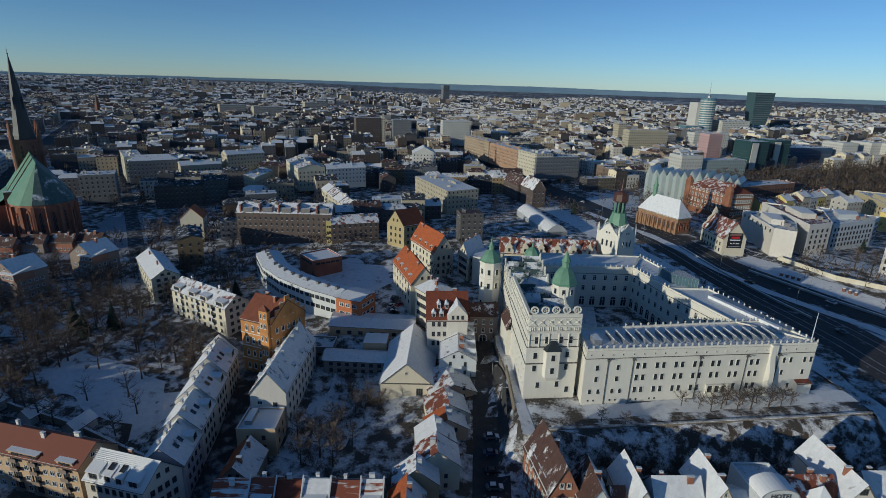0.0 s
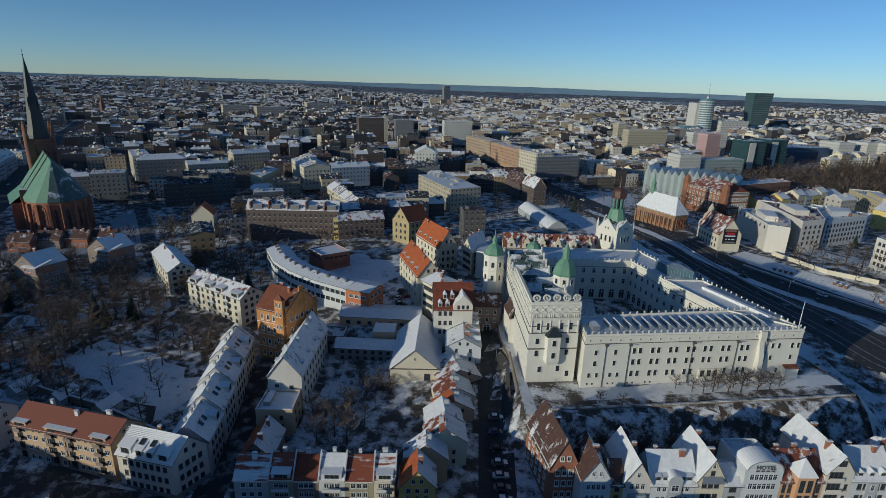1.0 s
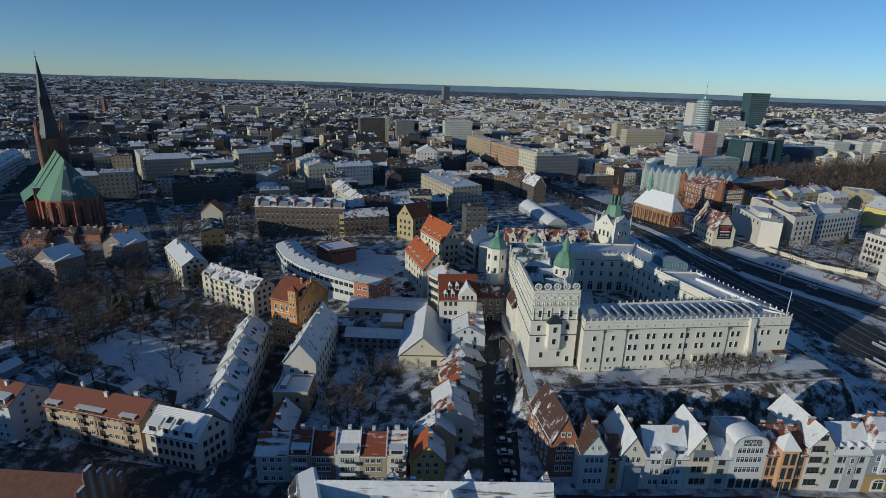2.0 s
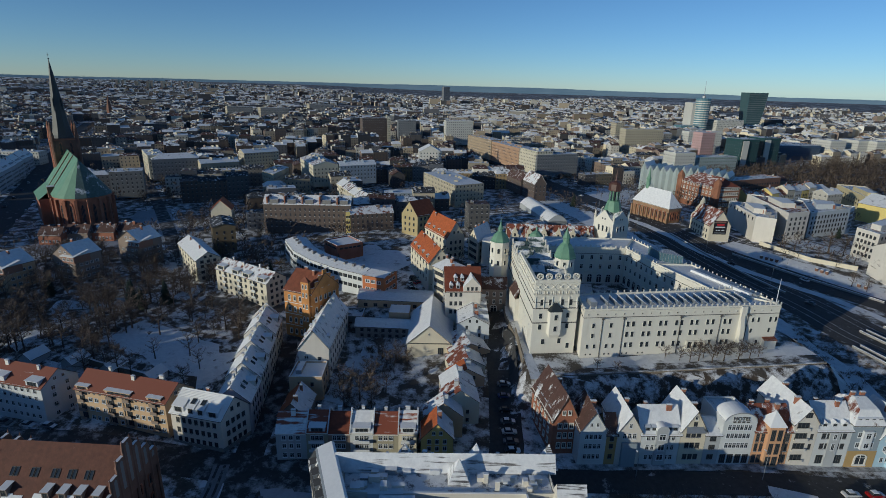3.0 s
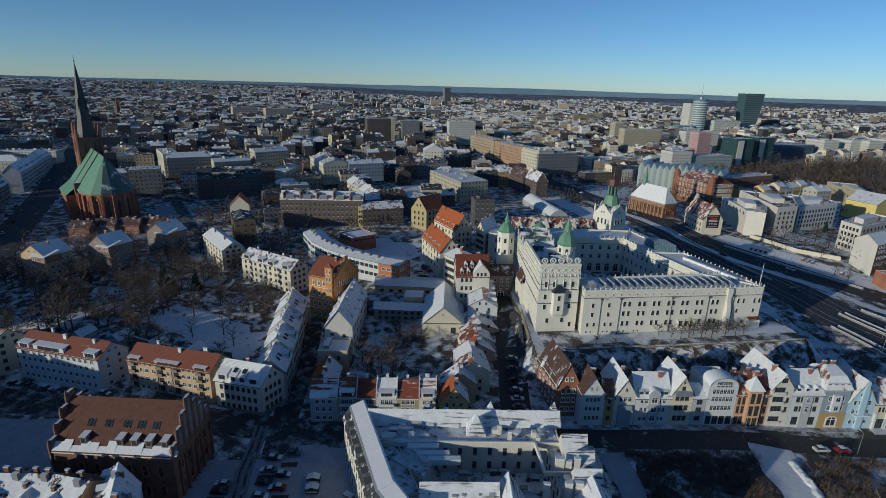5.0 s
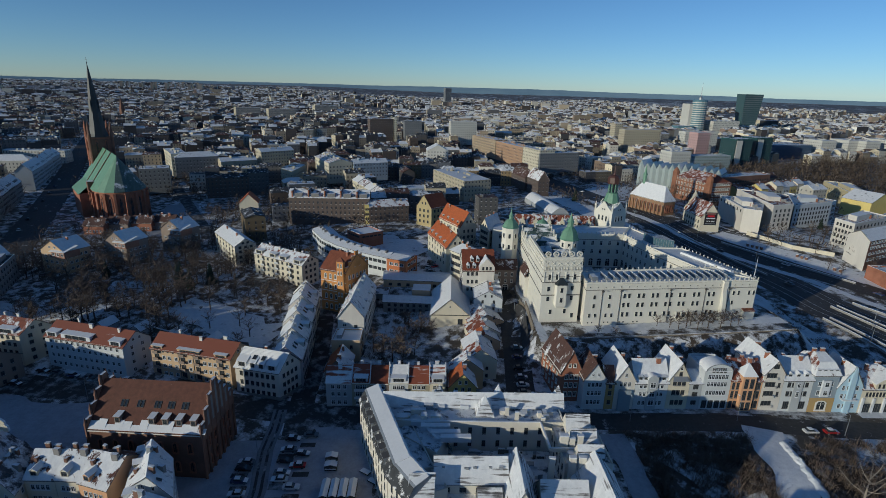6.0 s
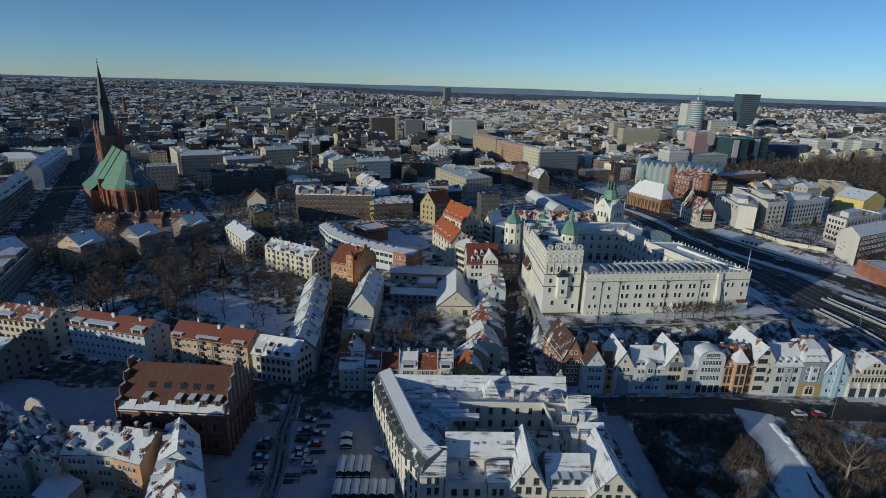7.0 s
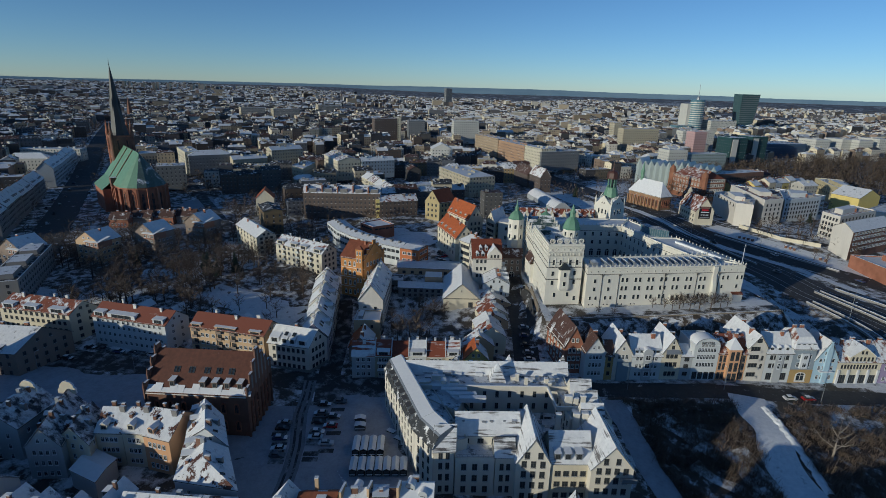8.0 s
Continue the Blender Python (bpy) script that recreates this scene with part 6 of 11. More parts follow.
# garden sheds and glazed yard roofs behind the flats
for x, y in ((-166, 101), (-152, 103), (-138, 104), (-122, 103)):
    house("garden_shed", [(x, y), (x + 5, y - 0.4), (x + 5.4, y + 6), (x + 0.4, y + 6.4)], land(x + 2, y + 3), land(x + 2, y + 3) + 2.6, land(x + 2, y + 3) + 4.4, "gable_v", PLASTER_GREY, SNOW_CAP, "small shed under a pitched snowy roof", category="shed", cornice=False)
e = Build()
for p0, p1 in (((-146, 108), (-118, 105)), ((-118, 105), (-92, 101))):
    n = 8
    for i in range(n):
        a = Vector((p0[0] + (p1[0] - p0[0]) * i / n, p0[1] + (p1[1] - p0[1]) * i / n, 0))
        c = Vector((p0[0] + (p1[0] - p0[0]) * (i + 1) / n, p0[1] + (p1[1] - p0[1]) * (i + 1) / n, 0))
        a.z, c.z = land(a.x, a.y) - 1, land(c.x, c.y) - 1
        e.bar(a, c, 0.5, 3.2, STONE_WALL)
        e.bar(a + Vector((0, 0, 3.2)), c + Vector((0, 0, 3.2)), 0.6, 0.15, SNOW_CAP)
        e.tube(a + Vector((0, 0, 3.2)), a + Vector((0, 0, 4.3)), 0.05, 0.05, TRIM_DARK, 4)
        e.bar(a + Vector((0, 0, 4.3)), c + Vector((0, 0, 4.3)), 0.06, 0.06, TRIM_DARK)
tagged(e.done("garden_wall"), "stone retaining wall with a railing below the park", "wall", kind="structure")

# ---- gothic town hall ----
HQ = [(-111.4, 43.4), (-82.0, 48.0), (-85.0, 66.0), (-114.4, 61.4)]
hall = house("town_hall", HQ, -5, 8.4, 18.0, "gable_u", DARK_BRICK, (TILE_HALL, TILE_HALL), "gothic brick town hall with steep brown roof and pinnacled gables", (-1.5, 4.2), (7, 4, 0, 4), "gothic", (1.6, 3.6), category="town hall", over=0.2, gable_win=False)
for i in (1, 3):
    a, c = HQ[i], HQ[(i + 1) % 4]
    L = math.hypot(c[0] - a[0], c[1] - a[1])
    n = 7
    for k in range(n):
        t = (k + 0.5) / n
        top = 8.6 + (1 - abs(2 * t - 1)) * 9.6 + 1.2
        e = Build()
        m = wall_at(a, c, L * t, 0, 0.1)
        hw = L / n / 2 - 0.25
        e.prism([tuple((m @ Vector(p)).xy) for p in ((-hw, -0.3, 0), (hw, -0.3, 0), (hw, 0.4, 0), (-hw, 0.4, 0))], 6, top, DARK_BRICK, SNOW_CAP)
        e.poly([tuple(m @ Vector((x, -0.32, z))) for x, z in ((-hw * 0.45, 9), (hw * 0.45, 9), (hw * 0.45, top - 1), (0, top - 0.4), (-hw * 0.45, top - 1))], PLASTER_DARK)
        e.done("gable_step", hall)
    for k in range(n + 1):
        t = k / n
        top = 8.6 + (1 - abs(2 * t - 1)) * 9.6 + 2.6
        e = Build()
        m = wall_at(a, c, L * t, 0, 0.2)
        e.turned(tuple(m.translation.xy), ((0.42, -5), (0.4, top - 1.6), (0.55, top - 1.5), (0.3, top - 0.8), (0.04, top + 0.7)), DARK_BRICK, 6)
        e.done("pinnacle", hall)
for s in (7.4, 16.4, 20.0, 23.6, 27.4):
    dormer(hall, HQ[0], HQ[1], s, 9.8, 1.5, 2.0, 2.3, 1.3, PLASTER_BROWN, SNOW_CAP, "dark")
for s in (7.6, 12.0, 16.6, 20.2, 23.9):
    for o in (-0.5, 0.5):
        skylight(hall, HQ[0], HQ[1], s + o, 13.5, 4.8, 0.81, 0.8, 1.9)
e = Build()
p0, p1 = Vector((*on_line(HQ[0], HQ[1], 0.3, -0.2), 8.75)), Vector((*on_line(HQ[0], HQ[1], 31, -0.2), 8.75))
for k in range(14):
    a, c = p0.lerp(p1, k / 14), p0.lerp(p1, (k + 1) / 14)
    d = (c - a).normalized()
    n_ = Vector((-d.y, d.x, 0))
    w = 1.3 + 0.5 * math.sin(k * 2.3)
    e.solid([a - n_ * 0.4, c - n_ * 0.4, c + n_ * w + Vector((0, 0, w * 1.07)), a + n_ * w + Vector((0, 0, w * 1.07))], 0.05, SNOW_CAP)
e.done("eave_snow", hall)

# ---- low row with red and snowy roofs ----
LOW = "low row of houses with red roofs"
LR = [(-64.5, 85.0), (-27.2, 93.6)]
ld = Vector((LR[1][0] - LR[0][0], LR[1][1] - LR[0][1]))
ld = ld.normalized()
ln = Vector((-ld.y, ld.x))
cuts = [0, 8.2, 14.0, 20.0, 26.2, 33.0, 38.2]
TILE_STREAK = streaked("clay_tile_streaked_snow", (0.26, 0.07, 0.035), 0.5)
TILE_STREAK_FEW = streaked("clay_tile_few_streaks", (0.24, 0.066, 0.034), 0.3)
tops = [TILE_STREAK, TILE_STREAK_FEW, TILE_RED, STREAK_SNOW, TILE_STREAK_FEW, TILE_STREAK]
OLIVE = surface("plaster_olive", (0.36, 0.33, 0.24), (0.26, 0.24, 0.18))
walls = [PLASTER_GREY, OLIVE, PLASTER_BROWN, PLASTER_PALE, OLIVE, PLASTER_CREAM]
for k in range(6):
    f = lambda s, d: tuple(Vector(LR[0]) + ld * s + ln * d)
    q = [f(cuts[k] + 0.03, 0), f(cuts[k + 1] - 0.03, 0), f(cuts[k + 1] - 0.03, 9.5), f(cuts[k] + 0.03, 9.5)]
    h = house("row_house", q, -5, 4.0 + 0.3 * (k % 2), 7.8 + 0.4 * (k % 2), "gable_u", walls[k], tops[k], ("red tiled row house dusted with snow", "row house with a snow-covered roof")[k == 3], (-3.0, 0.0, 2.6), (3, 0, 0, 1 if k == 0 else 0), "white", (1.2, 1.5), 1, 0.2, group=LOW, pot=METAL_WHITE)
    if k in (1, 3, 5):
        L = cuts[k + 1] - cuts[k]
        dormer(h, q[0], q[1], L / 2, 4.1, L * 0.75, 1.7, 2.4, 0.2, METAL_WHITE, SNOW_CAP, "shop")
        for z in (-1.4, 1.4):
            e = Build()
            m = wall_at(q[0], q[1], L / 2, z, 0.6)
            e.bar(m @ Vector((-L * 0.36, 0, 0)), m @ Vector((L * 0.36, 0, 0)), 1.2, 0.2, CONCRETE)
            e.bar(m @ Vector((-L * 0.36, -0.55, 0.2)), m @ Vector((L * 0.36, -0.55, 0.2)), 0.08, 0.9, METAL_WHITE)
            e.done("balcony", h)
    e = Build()
    m0, m1, m2 = (*f(cuts[k + 1], -0.2), 4.0), (*f(cuts[k + 1], 4.75), 8.6), (*f(cuts[k + 1], 9.7), 4.0)
    e.bar(m0, m1, 0.3, 0.5, METAL_WHITE)
    e.bar(m1, m2, 0.3, 0.5, METAL_WHITE)
    e.done("fire_wall", h)
house("gable_house", [(-25.8, 91.4), (-17.4, 93.6), (-19.2, 100.6), (-27.4, 98.6)], -4, 4.6, 9.2, "gable_v", PLASTER_YELLOW, (TILE_ORANGE, SLATE_SHADE_SNOW), "yellow house with a front gable and balcony", (-2.0, 1.2, 3.4), (3, 0, 0, 0), "white", (1.1, 1.5), 1)

# ---- stepped gabled houses down the shaded street ----
STEP = "gabled houses stepping down the shaded street"
# last entry: right-hand slope, its shade put into the slate colour
specs = [((-26.3, 137.0), (-13.4, 143.5), 13.0, 4.0, 7.0, PLASTER_TAN, TILE_HALF, SLATE_SHADE_SNOW), ((-24.6, 127.0), (-13.6, 131.6), 9.0, 4.4, 7.6, PLASTER_CREAM, TILE_PATCHY, SLATE_SHADE_SNOW),
         ((-24.0, 121.0), (-13.0, 125.0), 6.0, 4.2, 7.2, PLASTER_TAN, TILE_ORANGE, SLATE_SHADE_SNOW), ((-24.8, 114.2), (-15.0, 117.6), 7.0, 5.0, 8.4, PLASTER_CREAM, ROOF_SNOW, SLATE_SHADE_SNOW),
         ((-23.4, 106.4), (-12.6, 109.4), 7.4, 5.0, 8.8, PLASTER_CREAM, TILE_PATCHY, SLATE_SHADE_SNOW), ((-27.0, 100.0), (-16.4, 102.8), 5.6, 4.2, 8.2, PLASTER_TAN, TILE_HALF, SLATE_SHADE_SNOW)]
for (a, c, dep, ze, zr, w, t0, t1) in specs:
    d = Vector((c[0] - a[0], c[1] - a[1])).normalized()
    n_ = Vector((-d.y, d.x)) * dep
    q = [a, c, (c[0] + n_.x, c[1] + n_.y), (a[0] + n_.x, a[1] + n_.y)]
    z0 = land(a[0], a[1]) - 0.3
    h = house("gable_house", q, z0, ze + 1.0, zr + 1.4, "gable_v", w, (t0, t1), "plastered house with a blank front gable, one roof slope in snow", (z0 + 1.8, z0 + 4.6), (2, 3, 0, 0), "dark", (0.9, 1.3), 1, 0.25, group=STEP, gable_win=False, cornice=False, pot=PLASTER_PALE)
UP = "narrow houses at the top of the shaded street"
for k in range(5):
    a = Vector((-26.6, 149.5)) + Vector((-1.1, 5.6)) * k
    q = [tuple(a), tuple(a + Vector((11.6, 2.4))), tuple(a + Vector((10.6, 7.6))), tuple(a + Vector((-1.0, 5.2)))]
    z0 = land(*inside(q, 0.5, 0.5))
    h = house("gable_house", q, z0, z0 + 6.6, z0 + 9.8, "gable_v", (PLASTER_PALE, PLASTER_GREY, PLASTER_CREAM, PLASTER_WHITE, PLASTER_PALE)[k], (SLATE_SHADE_SNOW, SLATE_SHADE_SNOW), "narrow house with a snowy gabled roof and dormers", (z0 + 2, z0 + 5), (2, 2, 0, 2), "dark", (0.9, 1.4), 1, 0.25, group=UP, cornice=False)
    dormer(h, q[1], q[2], 2.6, z0 + 6.9, 1.6, 1.6, 2.2, 0.4, PLASTER_PALE, SNOW_CAP, "dark", True)
# mansard house with a bare red roof slope
q = [(-33.2, 160.0), (-20.0, 163.6), (-24.0, 180.0), (-37.4, 176.4)]
h = house("mansard_house", q, 8.4, 19.0, 26.0, "gable_u", PLASTER_WHITE, (TILE_RED, SLATE_SHADE_SNOW), "white house with white dormers on a red roof beside the castle", (10.4, 13.8, 17.4), (6, 4, 0, 5), "dark", (1.1, 1.6), 2, group="")
for s in (2.2, 4.8):
    dormer(h, q[0], q[1], s, 19.4, 1.3, 1.7, 2.4, 0.8, METAL_WHITE, SNOW_CAP, "dark", True)
for s in (4.0, 6.6):
    dormer(h, q[0], q[1], s, 21.7, 1.2, 1.6, 2.2, 3.2, METAL_WHITE, SNOW_CAP, "dark", True)
e = Build()
m = wall_at(q[0], q[1], 10.2, 19.0, 0.15)
prof = [(-3.4, -6), (3.4, -6), (3.4, 1.5), (2.6, 2.6), (1.6, 3.6), (0, 5.4), (-1.6, 3.6), (-2.6, 2.6), (-3.4, 1.5)]
f0, f1 = [tuple(m @ Vector((x, -0.1, z))) for x, z in prof], [tuple(m @ Vector((x, 7.0, z))) for x, z in prof]
e.poly(f0, PLASTER_WHITE)
for k in range(2, len(prof)):
    e.poly([f0[(k + 1) % len(prof)], f0[k], f1[k], f1[(k + 1) % len(prof)]], ROOF_SNOW)
g_ = e.done("front_gable", h)
for x in (-1.6, 0, 1.6):
    placed("window", WIN["dark"], m @ Matrix.Translation((x, -0.1, 0.9)) @ Matrix.Diagonal((0.9, 1, 1.4, 1)), g_)

# ---- gothic-revival orange house, white gable house and yard buildings ----
q = [(-91.8, 143.6), (-80.0, 141.6), (-74.6, 154.4), (-86.8, 157.0)]
h = house("gothic_house", q, 1.2, 20.0, 26.4, "gable_u", ORANGE_BRICK, (TILE_BROWN, TILE_RED), "orange brick gothic-revival house with a stair turret and arched windows", (3.6, 8.2, 12.8, 17.2), (4, 5, 0, 0), "arch", (1.2, 2.4), 2)
e = Build()
p0 = [on_line(q[0], q[1], s, o) for s, o in ((8.4, -0.5), (8.4, 0.9), (11.6, 0.9), (11.6, -0.5))]
e.prism([p0[1], p0[2], p0[3], p0[0]], -2, 24.6, ORANGE_BRICK)
tt = e.done("turret", h)
e = Build()
c_ = inside([p0[1], p0[2], p0[3], p0[0]], 0.5, 0.5)
for i in range(4):
    r_ = [p0[1], p0[2], p0[3], p0[0]]
    g2 = lambda v: (c_[0] + (v[0] - c_[0]) * 1.15, c_[1] + (v[1] - c_[1]) * 1.15, 24.6)
    e.solid([g2(r_[i]), g2(r_[(i + 1) % 4]), (*c_, 26.6)], 0.12, TILE_BROWN)
e.done("turret_roof", h)
for z in (5, 10, 15, 19.5, 22.8):
    for o in (0.9, 2.3):
        placed("window", WIN["arch"], wall_at(p0[1], p0[2], o, z) @ Matrix.Diagonal((0.8, 1, 1.9, 1)), tt)
for zz in (5.9, 10.5, 15.0, 19.4):
    e = Build()
    e.bar((*on_line(q[0], q[1], 0, 0.08), zz), (*on_line(q[0], q[1], 12.4, 0.08), zz), 0.2, 0.22, TRIM)
    e.done("string_course", h)
for i in (1,):
    a, c = q[1], q[2]
    L = math.hypot(c[0] - a[0], c[1] - a[1])
    for k in range(7):
        e = Build()
        t = (k + 0.5) / 7
        m = wall_at(a, c, L * t, 0, 0.1)
        top = 20 + (1 - abs(2 * t - 1)) * 6.8 + 1.0
        e.prism([tuple((m @ Vector(p)).xy) for p in ((-0.95, -0.15, 0), (0.95, -0.15, 0), (0.95, 0.35, 0), (-0.95, 0.35, 0))], 18, top, ORANGE_BRICK, SNOW_CAP)
        e.done("gable_step", h)
q = [(-74.2, 118.6), (-64.6, 121.2), (-70.4, 152.6), (-80.2, 150.0)]
h = house("gable_house", q, -1.5, 10.8, 17.2, "gable_v", PLASTER_WHITE, (TILE_HALF, SLATE_SHADE_SNOW), "long white house with a plain front gable, snowy right slope coloured for shade", (1.2, 4.6, 8.0), (0, 9, 0, 7), "dark", (1.1, 1.6), 4, gable_win=False, pot=PLASTER_PALE)
for s, z in ((2.6, 7.4), (6.8, 6.6)):
    window_at(h, q[0], q[1], s, z, 1.7 if s < 3 else 1.2, 1.5, "arch" if s < 3 else "shop")
for s in (4, 11, 19, 26):
    dormer(h, q[3], q[0], s, 11.2, 1.8, 1.7, 2.4, 0.8, PLASTER_PALE, SNOW_CAP, "dark")
    dormer(h, q[1], q[2], s + 1, 11.2, 1.6, 1.6, 2.2, 0.8, PLASTER_PALE, SNOW_CAP, "dark")
q = [(-72.6, 108.6), (-62.6, 111.0), (-64.8, 120.6), (-74.4, 118.2)]
h = house("flat_roofed_house", q, -2, 5.6, 5.6, "flat", PLASTER_TAN, SNOW_CAP, "small flat-roofed house with deep snow and a roof hatch", (0.5, 3.4), (2, 2, 0, 1), "dark", (1.0, 1.4), 0)
e = Build()
p = [inside(q, u, v) for u, v in ((0.14, 0.25), (0.32, 0.25), (0.32, 0.85), (0.14, 0.85))]
e.prism(p, 5.6, 6.9, CONCRETE, SNOW_CAP)
e.done("roof_hatch", h)
q = [(-69.6, 95.4), (-61.6, 97.2), (-63.8, 108.2), (-71.8, 106.4)]
# slate snow stands for the blue shade on its right slope
house("gable_house", q, -4, 1.6, 5.8, "gable_v", PLASTER_BROWN, (TILE_ORANGE, SLATE_SHADE_SNOW), "low house, one roof slope orange tiles, one coloured for blue shade", (-1.5,), (2, 0, 0, 0), "dark", (1.0, 1.4), 2, cornice=False)
# school yard: big gable-roofed hall with low flat wings
q = [(-42.6, 138.6), (-27.0, 142.0), (-31.8, 169.0), (-47.6, 165.6)]
h = house("hall_building", q, -0.5, 6.4, 13.4, "gable_v", PLASTER_CREAM, (ROOF_SNOW, TIN_SNOW), "tall hall with a blank gable and brilliant snowy roof", (3.0,), (0, 5, 0, 0), "dark", (1.4, 2.2), 0, gable_win=False)
window_at(h, q[0], q[1], 12.0, 3.2, 2.0, 3.0, "shop", "door")
window_at(h, q[0], q[1], 7.8, 10.0, 0.6, 1.0, "arch")
e = Build()
e.bar((*on_line(q[0], q[1], 0, 0.1), 6.2), (*on_line(q[0], q[1], 16, 0.1), 6.2), 0.25, 0.3, TRIM_DARK)
e.done("string_course", h)
house("low_wing", [(-66.0, 149.0), (-45.0, 152.4), (-46.8, 160.0), (-68.0, 156.6)], 0, 5.4, 6.6, "gable_u", PLASTER_DARK, TIN_SNOW, "low school wing with a snow-blue roof", (1.6, 3.9), (7, 0, 0, 0), "dark", (1.3, 1.4), category="school wing")
house("low_wing", [(-80.5, 155.8), (-66.6, 158.0), (-68.2, 166.0), (-82, 163.8)], 0, 4.6, 4.6, "flat", PLASTER_DARK, FLAT_SNOW, "low flat-roofed yard wing under snow", (2.0,), (5, 0, 0, 0), "dark", (1.3, 1.4), category="school wing")
h = house("low_wing", [(-72.0, 168.0), (-41.0, 172.6), (-43.6, 184.6), (-75, 180.0)], 2, 8.2, 9.2, "gable_u", PLASTER_TAN, TIN_SNOW, "long low school hall with a broad snowy roof", (5.8,), (7, 0, 0, 2), "dark", (1.6, 1.4), category="school wing")
e = Build()
e.prism([(-56, 160), (-48, 161.5), (-49.4, 169), (-57.4, 167.6)], 0, 7.4, PLASTER_TAN, SNOW_CAP)
e.done("link", h)

# ---- curved white school with an orange end ----
front = [(-131.0, 218.5), (-118.5, 203.0), (-105, 192.5), (-90, 185.0), (-74, 179.6)]
for k in range(4):
    a, c = front[k], front[k + 1]
    d = Vector((c[0] - a[0], c[1] - a[1])).normalized()
    d0 = (Vector(front[k + 1]) - Vector(front[max(0, k - 1)])).normalized()
    d1 = (Vector(front[min(4, k + 2)]) - Vector(front[k])).normalized()
    q = [a, c, (c[0] - d1.y * 11, c[1] + d1.x * 11), (a[0] - d0.y * 11, a[1] + d0.x * 11)]
    h = house("school_wing", q, 6, 14.6, 16.0, "gable_u", PLASTER_PALE, ROOF_SNOW, "curved white school wing with bands of windows and a snowy roof", (8.4, 12.2), (6, 0, 0, 1 if k == 0 else 0), "shop", (2.2, 1.6), group="wings of the curved school", margin=0.3, cornice=False, over=0.03)
    for s in (3.5, 8.5, 13.5):
        L = math.hypot(c[0] - a[0], c[1] - a[1])
        if s < L:
            e = Build()
            m = wall_at(a, c, s, 15.6, -4.6)
            e.prism([tuple((m @ Vector(p)).xy) for p in ((-0.5, -0.9, 0), (0.5, -0.9, 0), (0.5, 0.9, 0), (-0.5, 0.9, 0))], 15, 16.7, PLASTER_DARK)
            e.done("roof_vent", h)
q = [(-74, 179.4), (-63.6, 177.4), (-61.0, 188.0), (-70.6, 191.0)]
h = house("school_end", q, 6, 14.8, 15.8, "gable_u", ORANGE_PANEL, ROOF_SNOW, "orange end of the school with yellow-framed windows", (8.6, 12.2), (3, 3, 0, 0), "white", (2.2, 1.5), cornice=False)
q = [(-113.6, 228.6), (-102.6, 220.2), (-92.4, 230.6), (-104.4, 240.4)]
house("gym_hall", q, 7, 12.6, 12.6, "flat", RED_BRICK, SNOW_CAP, "red brick gymnasium with a snowy flat roof", (11.2,), (5, 5, 0, 0), "shop", (2.0, 0.9))

# ---- houses between school and castle ----
q = [(-83.0, 273.0), (-72.0, 268.6), (-63.0, 279.0), (-74.0, 284.0)]
house("villa", q, 8, 20.0, 28.0, "gable_v", surface("plaster_sand", (0.46, 0.37, 0.19)), (TILE_ORANGE, TILE_BROWN), "yellow house with a steep orange roof", (10.4, 14.0, 17.6), (3, 4, 0, 3), "dark", (1.2, 1.8), 1)
for q, z0, ze, zr, kind, w, t, lab in (
        ([(-61.5, 214.0), (-46.6, 188.8), (-37.4, 194.0), (-52.0, 220.6)], 8.5, 19.4, 26.0, "gable_u", PLASTER_CREAM, (TILE_ORANGE, TILE_ORANGE), "cream house with an orange roof and snowy dormers"),
        ([(-62.0, 246.0), (-46.0, 226.4), (-38.0, 233.0), (-54.0, 253.0)], 8.5, 20.4, 28.4, "gable_u", PLASTER_CREAM, (TILE_ORANGE, TILE_ORANGE), "cream house with dormers under an orange roof"),
        ([(-43.8, 184.6), (-36.6, 178.4), (-29.0, 186.4), (-36.4, 192.4)], 8.5, 20.0, 23.0, "hip_u", PLASTER_CREAM, ROOF_SNOW, "cream house with a snowy hipped roof"),
        ([(-36.0, 234.0), (-30.0, 226.0), (-25.0, 242.0), (-31.0, 250.0)], 8.5, 19.6, 25.6, "gable_v", PLASTER_CREAM, (TILE_PATCHY, SLATE_SHADE_SNOW), "narrow house with a scrolled gable and patchy red roof")):
    h = house("villa", q, z0, ze, zr, kind, w, t, lab, (z0 + 2.2, z0 + 5.6, z0 + 9.0), (6, 3, 0, 2), "dark", (1.1, 1.7), 3)
    L = sizes(q)[0]
    if kind == "gable_u":
        for k in range(4):
            dormer(h, q[0], q[1], L * (k + 0.6) / 4.4, ze + 0.4, 1.7, 1.7, 2.4, 0.7, PLASTER_CREAM, SNOW_CAP, "dark")

